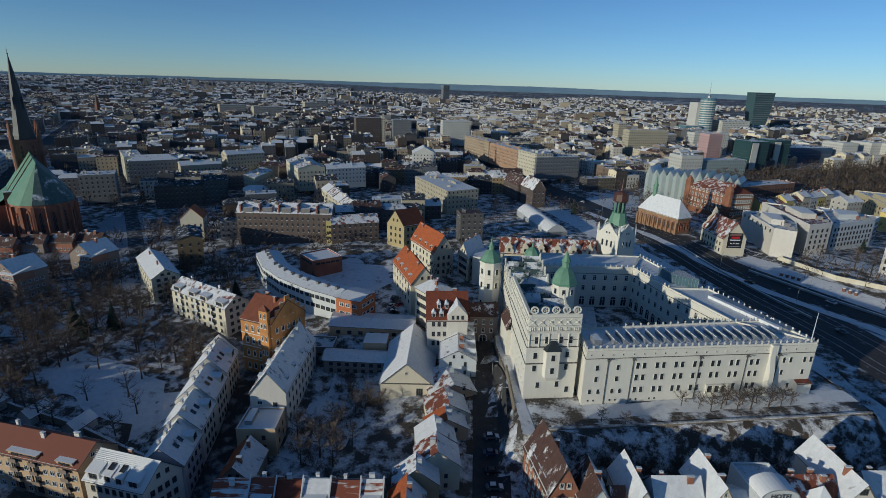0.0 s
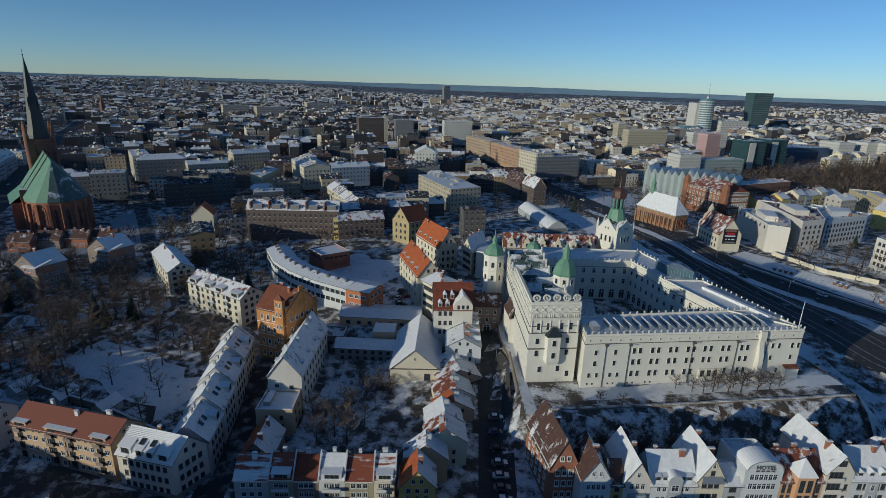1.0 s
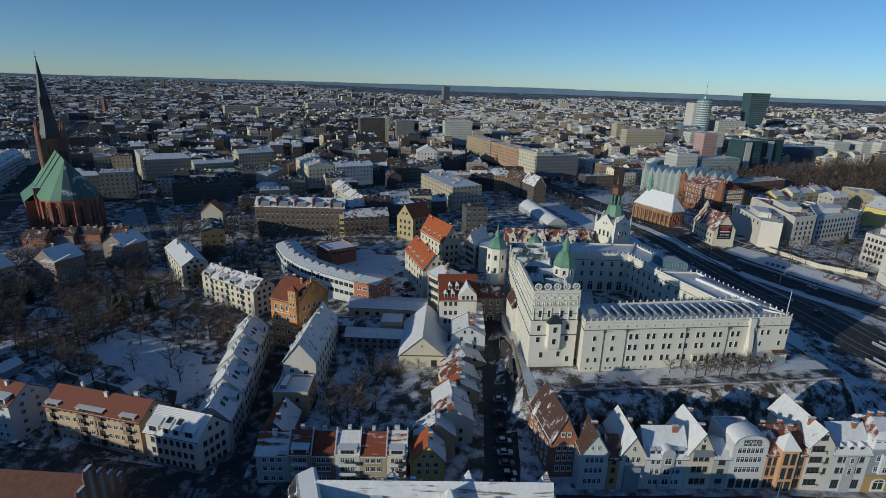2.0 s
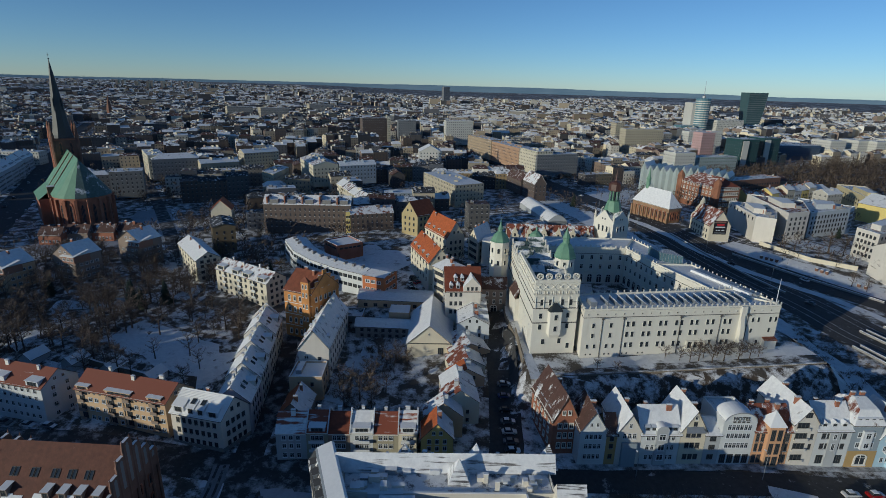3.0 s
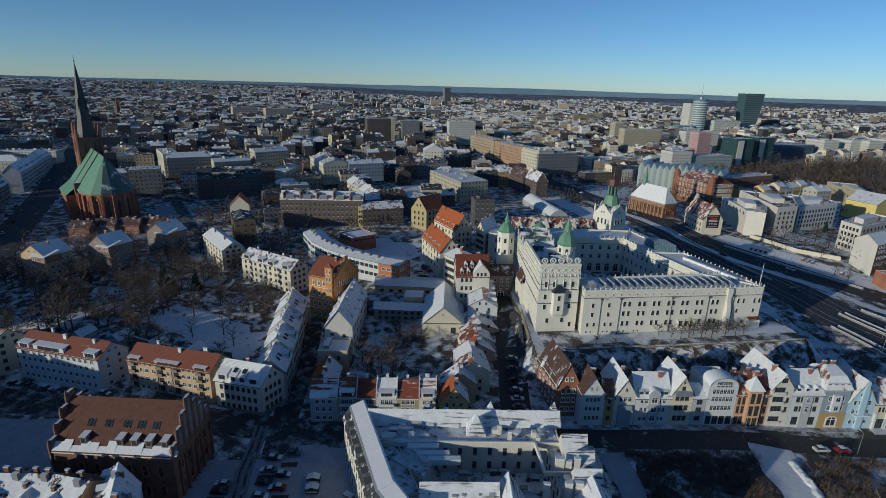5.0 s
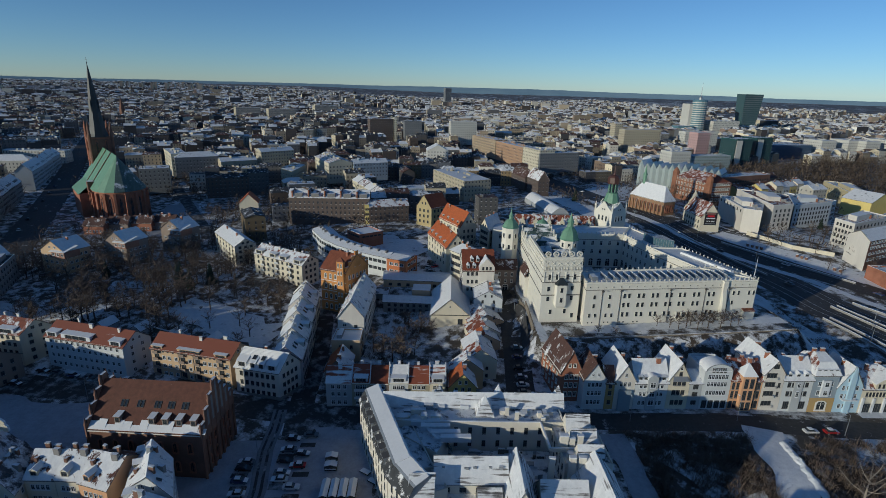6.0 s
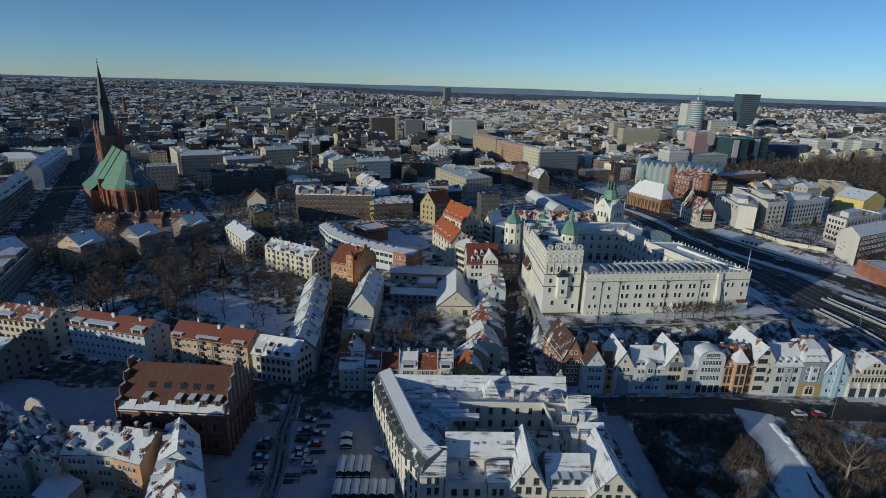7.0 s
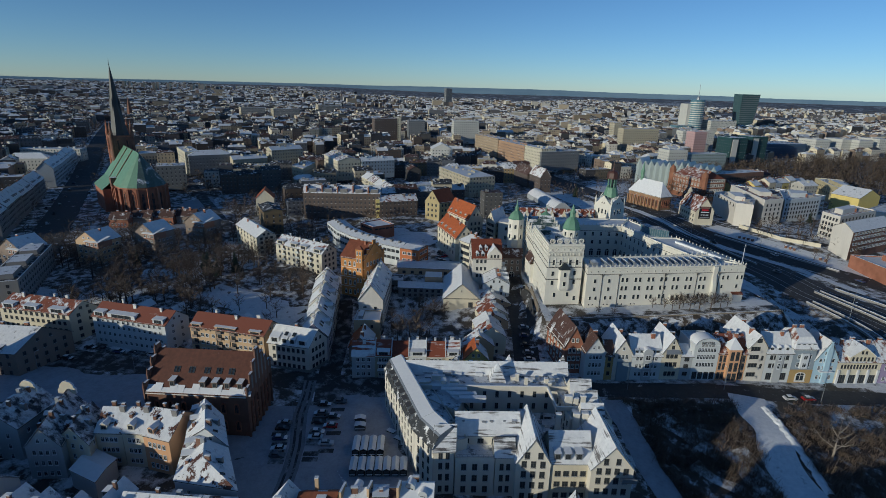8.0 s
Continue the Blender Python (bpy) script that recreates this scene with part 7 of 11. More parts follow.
# ---- villas and blocks round the park ----
VIL = "villas with half-hipped roofs along the park"
for q, z0, ze, w in (([(-241, 149), (-226, 148), (-223.6, 160), (-238.6, 161)], 1, 14, PLASTER_TAN), ([(-219.5, 165.5), (-206.5, 164.5), (-204, 176.5), (-217, 177.5)], 1.5, 15.6, PLASTER_BROWN), ([(-208.5, 192), (-195, 191), (-192.6, 203), (-206, 204)], 2, 16, PLASTER_BROWN), ([(-268, 131), (-254, 130), (-251.6, 142), (-265.6, 143)], 0.5, 13, PLASTER_BROWN)):
    h = house("villa", q, z0, ze, ze + 5.0, "gable_v", w, (SLATE_SHADE_SNOW, TIN_SNOW), "brown point block with a snowy asymmetric roof", [z for z in (2, 5, 8, 11) if z < ze - 2], (4, 4, 0, 4), "white", (1.5, 1.3), 1, group=VIL, category="point block")
    # upper storey box with a brick band and a snow-covered lean-to roof
    b = Build()
    p = [inside(q, u, v) for u, v in ((0.5, -0.07), (1.04, -0.07), (1.04, 0.55), (0.5, 0.55))]
    b.prism(p, ze - 3.4, ze - 0.2, surface("brick_band", (0.3, 0.16, 0.11)))
    b.solid([(*inside(q, 0.46, -0.12), ze - 0.1), (*inside(q, 1.08, -0.12), ze - 0.1), (*inside(q, 1.08, 0.5), ze + 1.8), (*inside(q, 0.46, 0.5), ze + 1.8)], 0.25, SNOW_CAP, TRIM)
    bay_ = b.done("upper_bay", h)
    L = math.hypot(p[1][0] - p[0][0], p[1][1] - p[0][1])
    for k in range(3):
        placed("window", WIN["white"], wall_at(p[0], p[1], L * (k + 0.5) / 3, ze - 1.7) @ Matrix.Diagonal((1.5, 1, 1.4, 1)), bay_)
q = [(-180.5, 200.0), (-154.5, 178.0), (-147.5, 186.5), (-173.5, 208.5)]
house("apartment_block", q, 3.4, 14.0, 17.4, "gable_u", PLASTER_CREAM, (ROOF_SNOW, SLATE_SHADE_SNOW), "cream block of flats with balconies and a snowy roof", (5, 7.8, 10.6, 12.8), (6, 3, 0, 0), "dark", (1.5, 1.4), 2)
q = [(-139.0, 170.4), (-108.2, 159.0), (-104.6, 169.0), (-135.4, 180.4)]
h = house("apartment_block", q, 3.2, 14.6, 18.2, "gable_u", PLASTER_CREAM, (TILE_HALF, ROOF_SNOW), "cream four-storey flats with snowy dormers", (4.8, 7.6, 10.4, 13.0), (9, 3, 0, 0), "dark", (1.3, 1.4), 4, pot=PLASTER_WHITE)
for s, w in ((3.4, 4.6), (13.0, 4.0), (20.0, 4.4), (29.5, 4.4)):
    wide_dormer(h, q[0], q[1], s, 14.4, w, PLASTER_CREAM)
for s in (6.4, 16.4, 25.4):
    balcony_stack(h, q[0], q[1], s, (6.4, 9.2, 12.0), 2.2, PLASTER_PALE)

# ---- new perimeter block by the river road ----
newb = thing("apartment_complex", (-10, 58, -5.5), "large cream apartment block round a court with snowy mansards and gables", "apartment block")
NBW = surface("render_cream", (0.68, 0.64, 0.55), (0.52, 0.48, 0.41))


def wing_part(name, quad, z0, ze, zr, roof, top, rows, cols, win="dark", size=(1.0, 1.9), hip=0.1, zm=None, wall=None):
    """A wing of the block: its walls with roof and windows below it."""
    wall = wall or NBW
    b = Build()
    polys, gables = roof_polys(quad, roof, ze, zr, 0.35, hip, zm)
    for i in range(4):
        p, r = quad[i], quad[(i + 1) % 4]
        b.poly([(*p, z0 - 4), (*r, z0 - 4), (*r, ze), (*p, ze)], wall)
    for g in gables:
        b.poly(g, wall)
    b.poly([(*p, ze - 0.3) for p in quad], wall)
    w = b.done(name, newb)
    r = Build()
    for k, p in enumerate(polys):
        for piece in flat_pieces(p):
            r.solid(piece, 0.25, top[k % len(top)] if isinstance(top, tuple) else top, METAL_GREY)
    r.done("roof", w)
    for i in range(4):
        if cols[i]:
            window_rows(w, quad[i], quad[(i + 1) % 4], rows, cols[i], size[0], size[1], win, 0.8)
    if roof == "flat":
        for i in range(4):
            p, q = Vector((*quad[i], ze - 0.3)), Vector((*quad[(i + 1) % 4], ze - 0.3))
            d = (q - p).normalized()
            e = Build()
            e.bar(p - Vector((d.y, -d.x, 0)) * 0.14, q - Vector((d.y, -d.x, 0)) * 0.14, 0.3, 0.8, wall)
            e.done("parapet", w)
    return w


# west wing along the car park
def shoulder_roof(parent, a, c, prof, mats):
    """A roof along the wall a-c: prof lists (metres inwards, height) from the eave up and over."""
    b = Build()
    pts = [[(*on_line(a, c, s_, -d), z) for d, z in prof] for s_ in (-0.3, math.hypot(c[0] - a[0], c[1] - a[1]) + 0.3)]
    for k in range(len(prof) - 1):
        b.solid([pts[0][k], pts[1][k], pts[1][k + 1], pts[0][k + 1]], 0.2, mats[k])
    for p in pts:
        b.poly(p, METAL_GREY)
    b.done("shoulder_roof", parent)


OVER = [(-0.35, 8.6), (1.5, 11.7), (2.0, 12.1), (5.4, 13.1), (6.0, 12.7), (6.6, 8.9)]
OVERM = (DARK_SLATE, METAL_GREY, SNOW_CAP, SNOW_CAP, METAL_GREY)
q = [(-48.0, 71.6), (-31.4, 44.4), (-21.4, 50.0), (-37.6, 75.4)]
ww = wing_part("west_wing", q, -5.5, 8.4, 8.4, "flat", BLOCK_SNOW, (-2.6, 0.8, 4.0, 7.0), (10, 0, 0, 0), "slit", (0.75, 2.1))
shoulder_roof(ww, q[0], q[1], OVER, OVERM)
for k in range(8):
    dormer(ww, q[0], q[1], 3.2 + 3.5 * k, 9.1, 1.9, 2.1, 2.0, 0.1, METAL_GREY, TRIM_DARK, "shop")
q = [(-31.2, 44.2), (-24.9, 38.2), (-17.0, 44.0), (-21.0, 50.4)]
ww = wing_part("corner", q, -5.5, 8.4, 8.4, "flat", BLOCK_SNOW, (-2.6, 0.8, 4.0, 7.0), (3, 0, 0, 0), "slit", (0.75, 2.1))
shoulder_roof(ww, q[0], q[1], OVER, OVERM)
# front wings towards the river
FA, FB = (-24.6, 38.0), (24.4, 44.0)
q = [FA, (-19.6, 39.4), (-20.6, 47.0), (-25.6, 45.6)]
ww = wing_part("front_wing", q, -5.5, 8.4, 13.2, "gable_u", (STREAK_TIN, STREAK_SNOW), (-3.4, 0.2, 3.6, 6.6), (2, 0, 0, 2))
q = [(-19.3, 39.2), (-9.6, 41.4), (-11.0, 47.6), (-20.6, 45.4)]
ww = wing_part("front_wing", q, -5.5, 5.6, 5.6, "flat", BLOCK_SNOW, (-3.4, 0.0, 3.4), (3, 0, 0, 0), size=(1.3, 1.9))
q = [(-20.2, 45.0), (-4.0, 48.6), (-5.6, 55.4), (-21.8, 51.8)]
ww = wing_part("front_wing", q, -5.5, 9.0, 13.4, "gable_u", (STREAK_SNOW, STREAK_TIN), (6.8,), (4, 0, 4, 0), size=(1.6, 1.4))
q = [(-9.4, 41.6), (-4.6, 42.6), (-6.2, 49.6), (-11.0, 48.4)]
ww = wing_part("front_wing", q, -5.5, 6.6, 9.6, "gable_u", STREAK_TIN, (-3.4, 0.0, 3.4), (2, 0, 0, 0))
q = [(-4.2, 40.4), (4.2, 42.0), (1.4, 56.0), (-7.0, 54.4)]
ww = wing_part("front_wing", q, -5.5, 6.8, 13.8, "gable_v", (STREAK_SNOW, STREAK_TIN), (-3.4, 0.0, 3.2, 6.2), (3, 0, 0, 2), size=(1.3, 1.9))
for s in (2.6, 5.9):
    window_at(ww, q[0], q[1], s, 8.8, 1.3, 1.9, "dark")
q = [(4.3, 42.6), (14.2, 44.8), (12.4, 55.4), (2.5, 53.2)]
ww = wing_part("front_wing", q, -5.5, 6.6, 12.0, "gable_u", (STREAK_SNOW, STREAK_TIN), (-3.4, 0.0, 3.2), (4, 0, 0, 0), size=(1.5, 1.6), wall=PLASTER_CREAM)
for s in (1.6, 4.2, 7.0):
    dormer(ww, q[0], q[1], s, 6.9, 1.6, 2.0, 2.4, 0.4, METAL_GREY, SNOW_CAP, "shop")
q = [(14.0, 42.4), (24.2, 44.4), (20.6, 60.0), (10.4, 58.0)]
ww = wing_part("front_wing", q, -5.5, 6.8, 13.2, "gable_v", (STREAK_SNOW, STREAK_TIN), (-3.4, 0.0, 3.2, 6.0), (4, 3, 0, 0), size=(1.3, 1.8))
for s in (3.4, 6.4):
    window_at(ww, q[0], q[1], s, 8.8, 1.2, 1.8, "dark")
b = Build()
m = wall_at(q[0], q[1], 9.0, 4.0, 0.9)
b.bar(m @ Vector((-1.8, 0, 0)), m @ Vector((1.8, 0, 0)), 1.8, 0.25, CONCRETE)
b.bar(m @ Vector((-1.8, -0.85, 0.25)), m @ Vector((1.8, -0.85, 0.25)), 0.08, 1.0, METAL_GREY)
b.done("balcony", ww)
# east wing, stepped towards the road, and its long tin slope
q = [(9.0, 58.0), (20.4, 60.4), (17.0, 75.0), (5.6, 72.6)]
ww = wing_part("east_wing", q, -5.5, 8.6, 8.6, "flat", BLOCK_SNOW, (-3.4, 0.0, 3.2, 6.4), (3, 5, 0, 5))
for k in range(3):
    a = Vector((13.4, 60.6)) + Vector((-1.3, 6.0)) * k
    b = Build()
    prof = [(-3.2, 0), (3.2, 0), (0, 4.8)]
    m = Matrix(((0.21, -0.977, 0, a.x), (0.977, 0.21, 0, a.y), (0, 0, 1, 8.7), (0, 0, 0, 1)))
    m = wall_at((a.x, a.y), (a.x - 0.21, a.y + 0.977), 0, 8.6, 4.5)
    f0, f1 = [tuple(m @ Vector((x, 0, z))) for x, z in prof], [tuple(m @ Vector((x, 6.5, z))) for x, z in prof]
    b.poly(f0, NBW)
    b.poly(f1[::-1], NBW)
    b.poly([f0[2], f0[1], f1[1], f1[2]], STREAK_SNOW)
    b.poly([f0[0], f0[2], f1[2], f1[0]], STREAK_TIN)
    b.done("cross_gable", ww)
# north wing with flat snowy terraces and pyramid roofs
q = [(-36.4, 62.6), (9.0, 73.0), (6.6, 83.6), (-40.0, 73.6)]
ww = wing_part("north_wing", q, -5.5, 9.6, 9.6, "flat", BLOCK_SNOW, (0.0, 3.4, 7.4), (12, 3, 12, 0), size=(1.0, 2.0))
b = Build()
e0, e1 = Vector((-41.0, 71.4, 9.8)), Vector((8.4, 82.4, 9.8))
n_ = Vector((-0.217, 0.976, 0))
b.solid([e0 - n_ * 0.8 + Vector((0, 0, 3.8)), e1 - n_ * 0.8 + Vector((0, 0, 3.8)), e1 + n_ * 3.2, e0 + n_ * 3.2], 0.25, STREAK_SNOW)
b.solid([e0 - n_ * 3.0 + Vector((0, 0, 0.2)), e1 - n_ * 3.0 + Vector((0, 0, 0.2)), e1 - n_ * 0.8 + Vector((0, 0, 3.8)), e0 - n_ * 0.8 + Vector((0, 0, 3.8))], 0.25, STREAK_SNOW)
b.done("long_roof", ww)
for c_, r_, h_ in (((-26.0, 76.2), 2.8, 4.8), ((-12.6, 73.4), 3.6, 5.2), ((-9.6, 79.6), 2.8, 5.2), ((7.0, 82.6), 3.0, 5.6)):
    b = Build()
    ring = b.ring(c_, r_, 9.8, 4, math.pi / 4 + 0.22)
    for i in range(4):
        b.solid([ring[i], ring[(i + 1) % 4], (*c_, 9.8 + h_)], 0.2, (STREAK_SNOW, STREAK_TIN, STREAK_TIN, STREAK_SNOW)[i])
    b.done("pyramid_roof", ww)
# roof plant, ducts and chimneys
rng = random.Random(21)
for k in range(34):
    u, v = rng.uniform(0.04, 0.96), rng.uniform(0.1, 0.62)
    p = inside([(-36.4, 62.6), (9.0, 73.0), (6.6, 83.6), (-40.0, 73.6)], u, v) if k < 22 else inside([(9.0, 58.0), (20.4, 60.4), (17.0, 75.0), (5.6, 72.6)], rng.uniform(0.1, 0.7), rng.uniform(0.05, 0.95))
    zz = 9.6 if k < 22 else 8.6
    w, d, h_ = rng.uniform(0.4, 1.4), rng.uniform(0.4, 1.0), rng.uniform(0.6, 1.8)
    t_ = 0.22
    plan = [(p[0] + x * math.cos(t_) - y * math.sin(t_), p[1] + x * math.sin(t_) + y * math.cos(t_)) for x, y in ((-w, -d), (w, -d), (w, d), (-w, d))]
    b = Build()
    b.prism(plan, zz, zz + h_, rng.choice((METAL_GREY, NBW, METAL_WHITE, NBW)), SNOW_CAP)
    b.done("roof_box", ww)
# court: low roof with ducts
b = Build()
b.prism([(-33, 62), (-20.5, 52.2), (1.0, 57), (9.0, 59.2), (6.0, 72), (-35, 62.8)], -9, 1.2, CONCRETE, BLOCK_SNOW)
b.done("court_roof", newb)
for k in range(4):
    b = Build()
    a = Vector((-31 + 3.0 * k, 64.5 - 1.6 * k))
    b.bar((a.x, a.y, 8.8), (a.x + 7.5, a.y + 1.8, 8.8), 1.5, 1.2 + 0.2 * (k % 2), METAL_WHITE)
    b.bar((a.x, a.y, 10.0 + 0.2 * (k % 2)), (a.x + 7.5, a.y + 1.8, 10.0 + 0.2 * (k % 2)), 1.55, 0.12, SNOW_CAP)
    b.done("duct", newb)
b = Build()
b.prism([(-33.4, 60.4), (-22, 55.0), (-20.5, 62.4), (-32, 66.6)], 0, 8.8, NBW, BLOCK_SNOW)
b.done("plant_room", newb)
# tall cream stacks and lift heads on the east terraces, railed roof terrace on the front wing
for x, y, w, h_ in ((8.6, 63.4, 1.0, 4.4), (10.6, 63.9, 0.7, 3.6), (12.6, 64.6, 0.7, 4.2), (5.8, 55.6, 0.7, 3.4), (10.6, 57.2, 0.8, 3.2), (12.9, 57.8, 0.8, 3.2), (-3.6, 71.2, 0.5, 3.8), (-6.4, 73.4, 0.5, 3.4), (-0.6, 75.0, 0.5, 2.4), (3.4, 72.6, 0.5, 2.2)):
    b = Build()
    b.prism([(x - w, y - w * 0.7), (x + w, y - w * 0.3), (x + w * 0.8, y + w * 0.7), (x - w * 1.2, y + w * 0.3)], 5.4, 8.6 + h_, NBW)
    b.prism([(x - w * 1.1, y - w * 0.8), (x + w * 1.1, y - w * 0.4), (x + w * 0.9, y + w * 0.8), (x - w * 1.3, y + w * 0.4)], 8.6 + h_, 8.8 + h_, SNOW_CAP)
    b.done("chimney", newb)
b = Build()
for (ax, ay), (bx, by) in zip(((-19.0, 39.6), (-9.8, 41.7)), ((-9.8, 41.7), (-11.0, 47.0))):
    for h_ in (0.55, 1.0):
        b.bar((ax, ay, 5.8 + h_), (bx, by, 5.8 + h_), 0.07, 0.07, METAL_GREY)
    for k in range(8):
        x, y = ax + (bx - ax) * k / 7, ay + (by - ay) * k / 7
        b.tube((x, y, 5.5), (x, y, 6.8), 0.05, 0.05, METAL_GREY, 4)
b.done("terrace_railing", newb)
# snow-laden terrace parapets round the court edge
for a_, c_ in (((-36.0, 63.4), (-22.0, 66.2)), ((-22.0, 66.2), (2.6, 71.6)), ((2.8, 71.4), (5.4, 61.6)), ((5.4, 61.6), (17.0, 64.2))):
    b = Build()
    b.bar((*a_, 9.0), (*c_, 9.0), 0.4, 1.1, NBW)
    b.bar((*a_, 10.1), (*c_, 10.1), 0.46, 0.14, SNOW_CAP)
    b.done("court_parapet", newb)
# curved glass roof over the court's end
b = Build()
for k in range(7):
    a0, a1 = math.pi * 0.5 * k / 7, math.pi * 0.5 * (k + 1) / 7
    arc = lambda t_, s_: (-31.4 + 8.4 * s_ + 4.2 * math.sin(t_), 67.6 - 9.0 * s_ + 1.2 * math.sin(t_), 5.6 + 4.4 * math.cos(t_))
    b.poly([arc(a0, 0), arc(a0, 1), arc(a1, 1), arc(a1, 0)], TIN_SNOW if k < 3 else GLASS_BLUE)
b.done("glass_vault", newb)
# dark roof windows, seams and vents on the long slopes
for (a0, a1), zb, n in ((((-30.5, 75.2), (4.0, 82.8)), 11.0, 14), (((-19.6, 47.2), (-5.2, 50.4)), 10.6, 6)):
    for k in range(n):
        p = Vector(a0).lerp(Vector(a1), (k + rng.uniform(0.2, 0.8)) / n)
        b = Build()
        w = rng.uniform(0.3, 0.6)
        b.prism([(p.x - w, p.y - w * 0.8), (p.x + w, p.y - w * 0.6), (p.x + w, p.y + w * 0.8), (p.x - w, p.y + w * 0.6)], zb - 1.5, zb + rng.uniform(0.5, 1.5), rng.choice((METAL_GREY, TRIM_DARK, NBW)), rng.choice((SNOW_CAP, METAL_GREY)))
        b.done("vent", newb)
for k in range(40):
    u, v = rng.random(), rng.random()
    p = inside([(-33, 63), (-20.5, 53), (6.0, 59), (4.0, 71)], u, v)
    b = Build()
    w, d, zz = rng.uniform(0.3, 1.6), rng.uniform(0.3, 0.8), 1.2
    b.prism([(p[0] - w, p[1] - d), (p[0] + w, p[1] - d + 0.4), (p[0] + w, p[1] + d + 0.4), (p[0] - w, p[1] + d)], zz, zz + rng.uniform(0.5, 1.6), rng.choice((METAL_GREY, METAL_WHITE, TRIM_DARK)), rng.choice((SNOW_CAP, METAL_GREY, SNOW_CAP)))
    b.done("roof_box", newb)

# ---- old-town houses round a yard beside the town hall ----
OLD = "old-town houses round the yard"
for q, ze, zr, kind, w, t, lab, cols in (
        ([(-114.5, 28.2), (-107.6, 29.6), (-109.5, 40.0), (-116.8, 38.6)], 5.2, 9.6, "gable_u", PLASTER_CREAM, (TILE_CHUNK, TILE_BROWN), "cream old-town house with a rounded dormer and half-melted snow", (4, 0, 0, 2)),
        ([(-107.4, 29.6), (-101.5, 30.4), (-102.7, 41.0), (-109.3, 40.0)], 5.4, 9.8, "gable_u", PLASTER_CREAM, (TILE_CHUNK, TILE_BROWN), "pale green old-town house with patchy snowy roof", (3, 0, 0, 0)),
        ([(-101.2, 29.8), (-93.0, 29.2), (-92.4, 42.0), (-102.0, 41.4)], 5.6, 10.2, "gable_u", PLASTER_PEACH, (TILE_CHUNK, TILE_DARK), "orange old-town house with a pale tin dormer and deep snow", (4, 0, 0, 0)),
        ([(-88.4, 29.8), (-76.6, 30.2), (-85.2, 41.2), (-95.4, 41.4)], 6.4, 10.8, "gable_v", PLASTER_PALE, (TILE_CHUNK, SLATE_SHADE_SNOW), "old-town corner house with bright snow and brown chimneys", (3, 5, 0, 0)),
        ([(-81.8, 16.8), (-66.0, 17.3), (-76.2, 29.6), (-88.2, 29.2)], 6.0, 10.8, "hip_v", PLASTER_PALE, (TILE_CHUNK, SLATE_SHADE_SNOW), "old-town house, lit slope striped with snow, other coloured for shade", (3, 5, 0, 0)),
        ([(-87.6, 5.4), (-62.6, 8.2), (-65.2, 16.6), (-88.6, 13.2)], 4.8, 8.2, "gable_u", PLASTER_GREY, (SLATE_SHADE_SNOW, TILE_CHUNK), "long old-town house with roof windows, front slope coloured for shade", (7, 0, 0, 0)),
        # walls greyed and roofs darkened to deepen the shade on this corner
        ([(-147.0, 22.0), (-135.0, 24.5), (-136.5, 38.0), (-148.0, 36.0)], 5.5, 10.6, "gable_v", PLASTER_GREY, (SLATE_THIN_SHADE, SLATE_THIN_SHADE), "gabled old-town house, walls and roof greyed for shade", (3, 3, 0, 0)),
        ([(-127.0, 19.5), (-118.6, 22.0), (-127.5, 39.0), (-135.6, 36.0)], 5.0, 10.2, "gable_v", PLASTER_GREY, (TILE_DARK, SLATE_THIN_SHADE), "tall pale gabled house with gridded attic windows", (4, 3, 0, 0)),
        ([(-123.0, 24.6), (-113.0, 24.6), (-118.4, 36.0), (-125.6, 35.2)], 4.5, 8.8, "gable_v", PLASTER_CREAM, (TILE_BROWN, SLATE_THIN_SHADE), "cream gabled old-town house, one roof slope coloured for shade", (3, 3, 0, 0)),
        ([(-156.0, 8.0), (-145.0, 11.0), (-148.6, 22.0), (-159.6, 20.0)], 5.6, 10.6, "gable_v", PLASTER_GREY, (SLATE_THIN_SHADE, SLATE_THIN_SHADE), "grey old-town house with a snowy steep roof", (3, 3, 0, 0)),
        ([(-114.8, 19.8), (-105.2, 17.6), (-106.7, 25.8), (-115.8, 28.0)], 0.2, 0.8, "gable_u", PLASTER_GREY, (SNOW_CAP, SNOW_CAP), "low yard building with a plain snowy roof", (0, 0, 0, 0)),
        ([(-140.0, 0.0), (-119.0, 2.0), (-120.4, 12.0), (-141.4, 10.0)], 3.4, 7.8, "gable_u", PLASTER_GREY, (TILE_DARK, SLATE_THIN_SHADE), "old-town row house with a stepped snowy roof", (5, 0, 0, 0)),
        ([(-150.0, -4.0), (-138.0, -2.0), (-141.0, 12.0), (-153.0, 10.0)], 5.6, 11.0, "gable_v", PLASTER_CREAM, (SLATE_THIN_SHADE, TILE_DARK), "cream gabled old-town house", (3, 3, 0, 0)),
        ([(-20.0, 8.0), (4.0, 13.0), (1.6, 23.0), (-22.6, 18.0)], 2.0, 6.8, "gable_u", PLASTER_CREAM, (ROOF_SNOW, SLATE_SHADE_SNOW), "riverside house with a snowy roof and front gable", (6, 0, 0, 0))):
    z0 = -5.5
    h = house("old_house", q, z0, ze, zr, kind, w, t, lab, [z for z in (-3.4, -0.2, 3.0) if z < ze - 1.2], cols, "white", (1.0, 1.5), 2 if ze > 1 else 0, 0.25, group=OLD, pot=DARK_BRICK)
    lu, lv = sizes(q)
    if ze < 1:
        continue
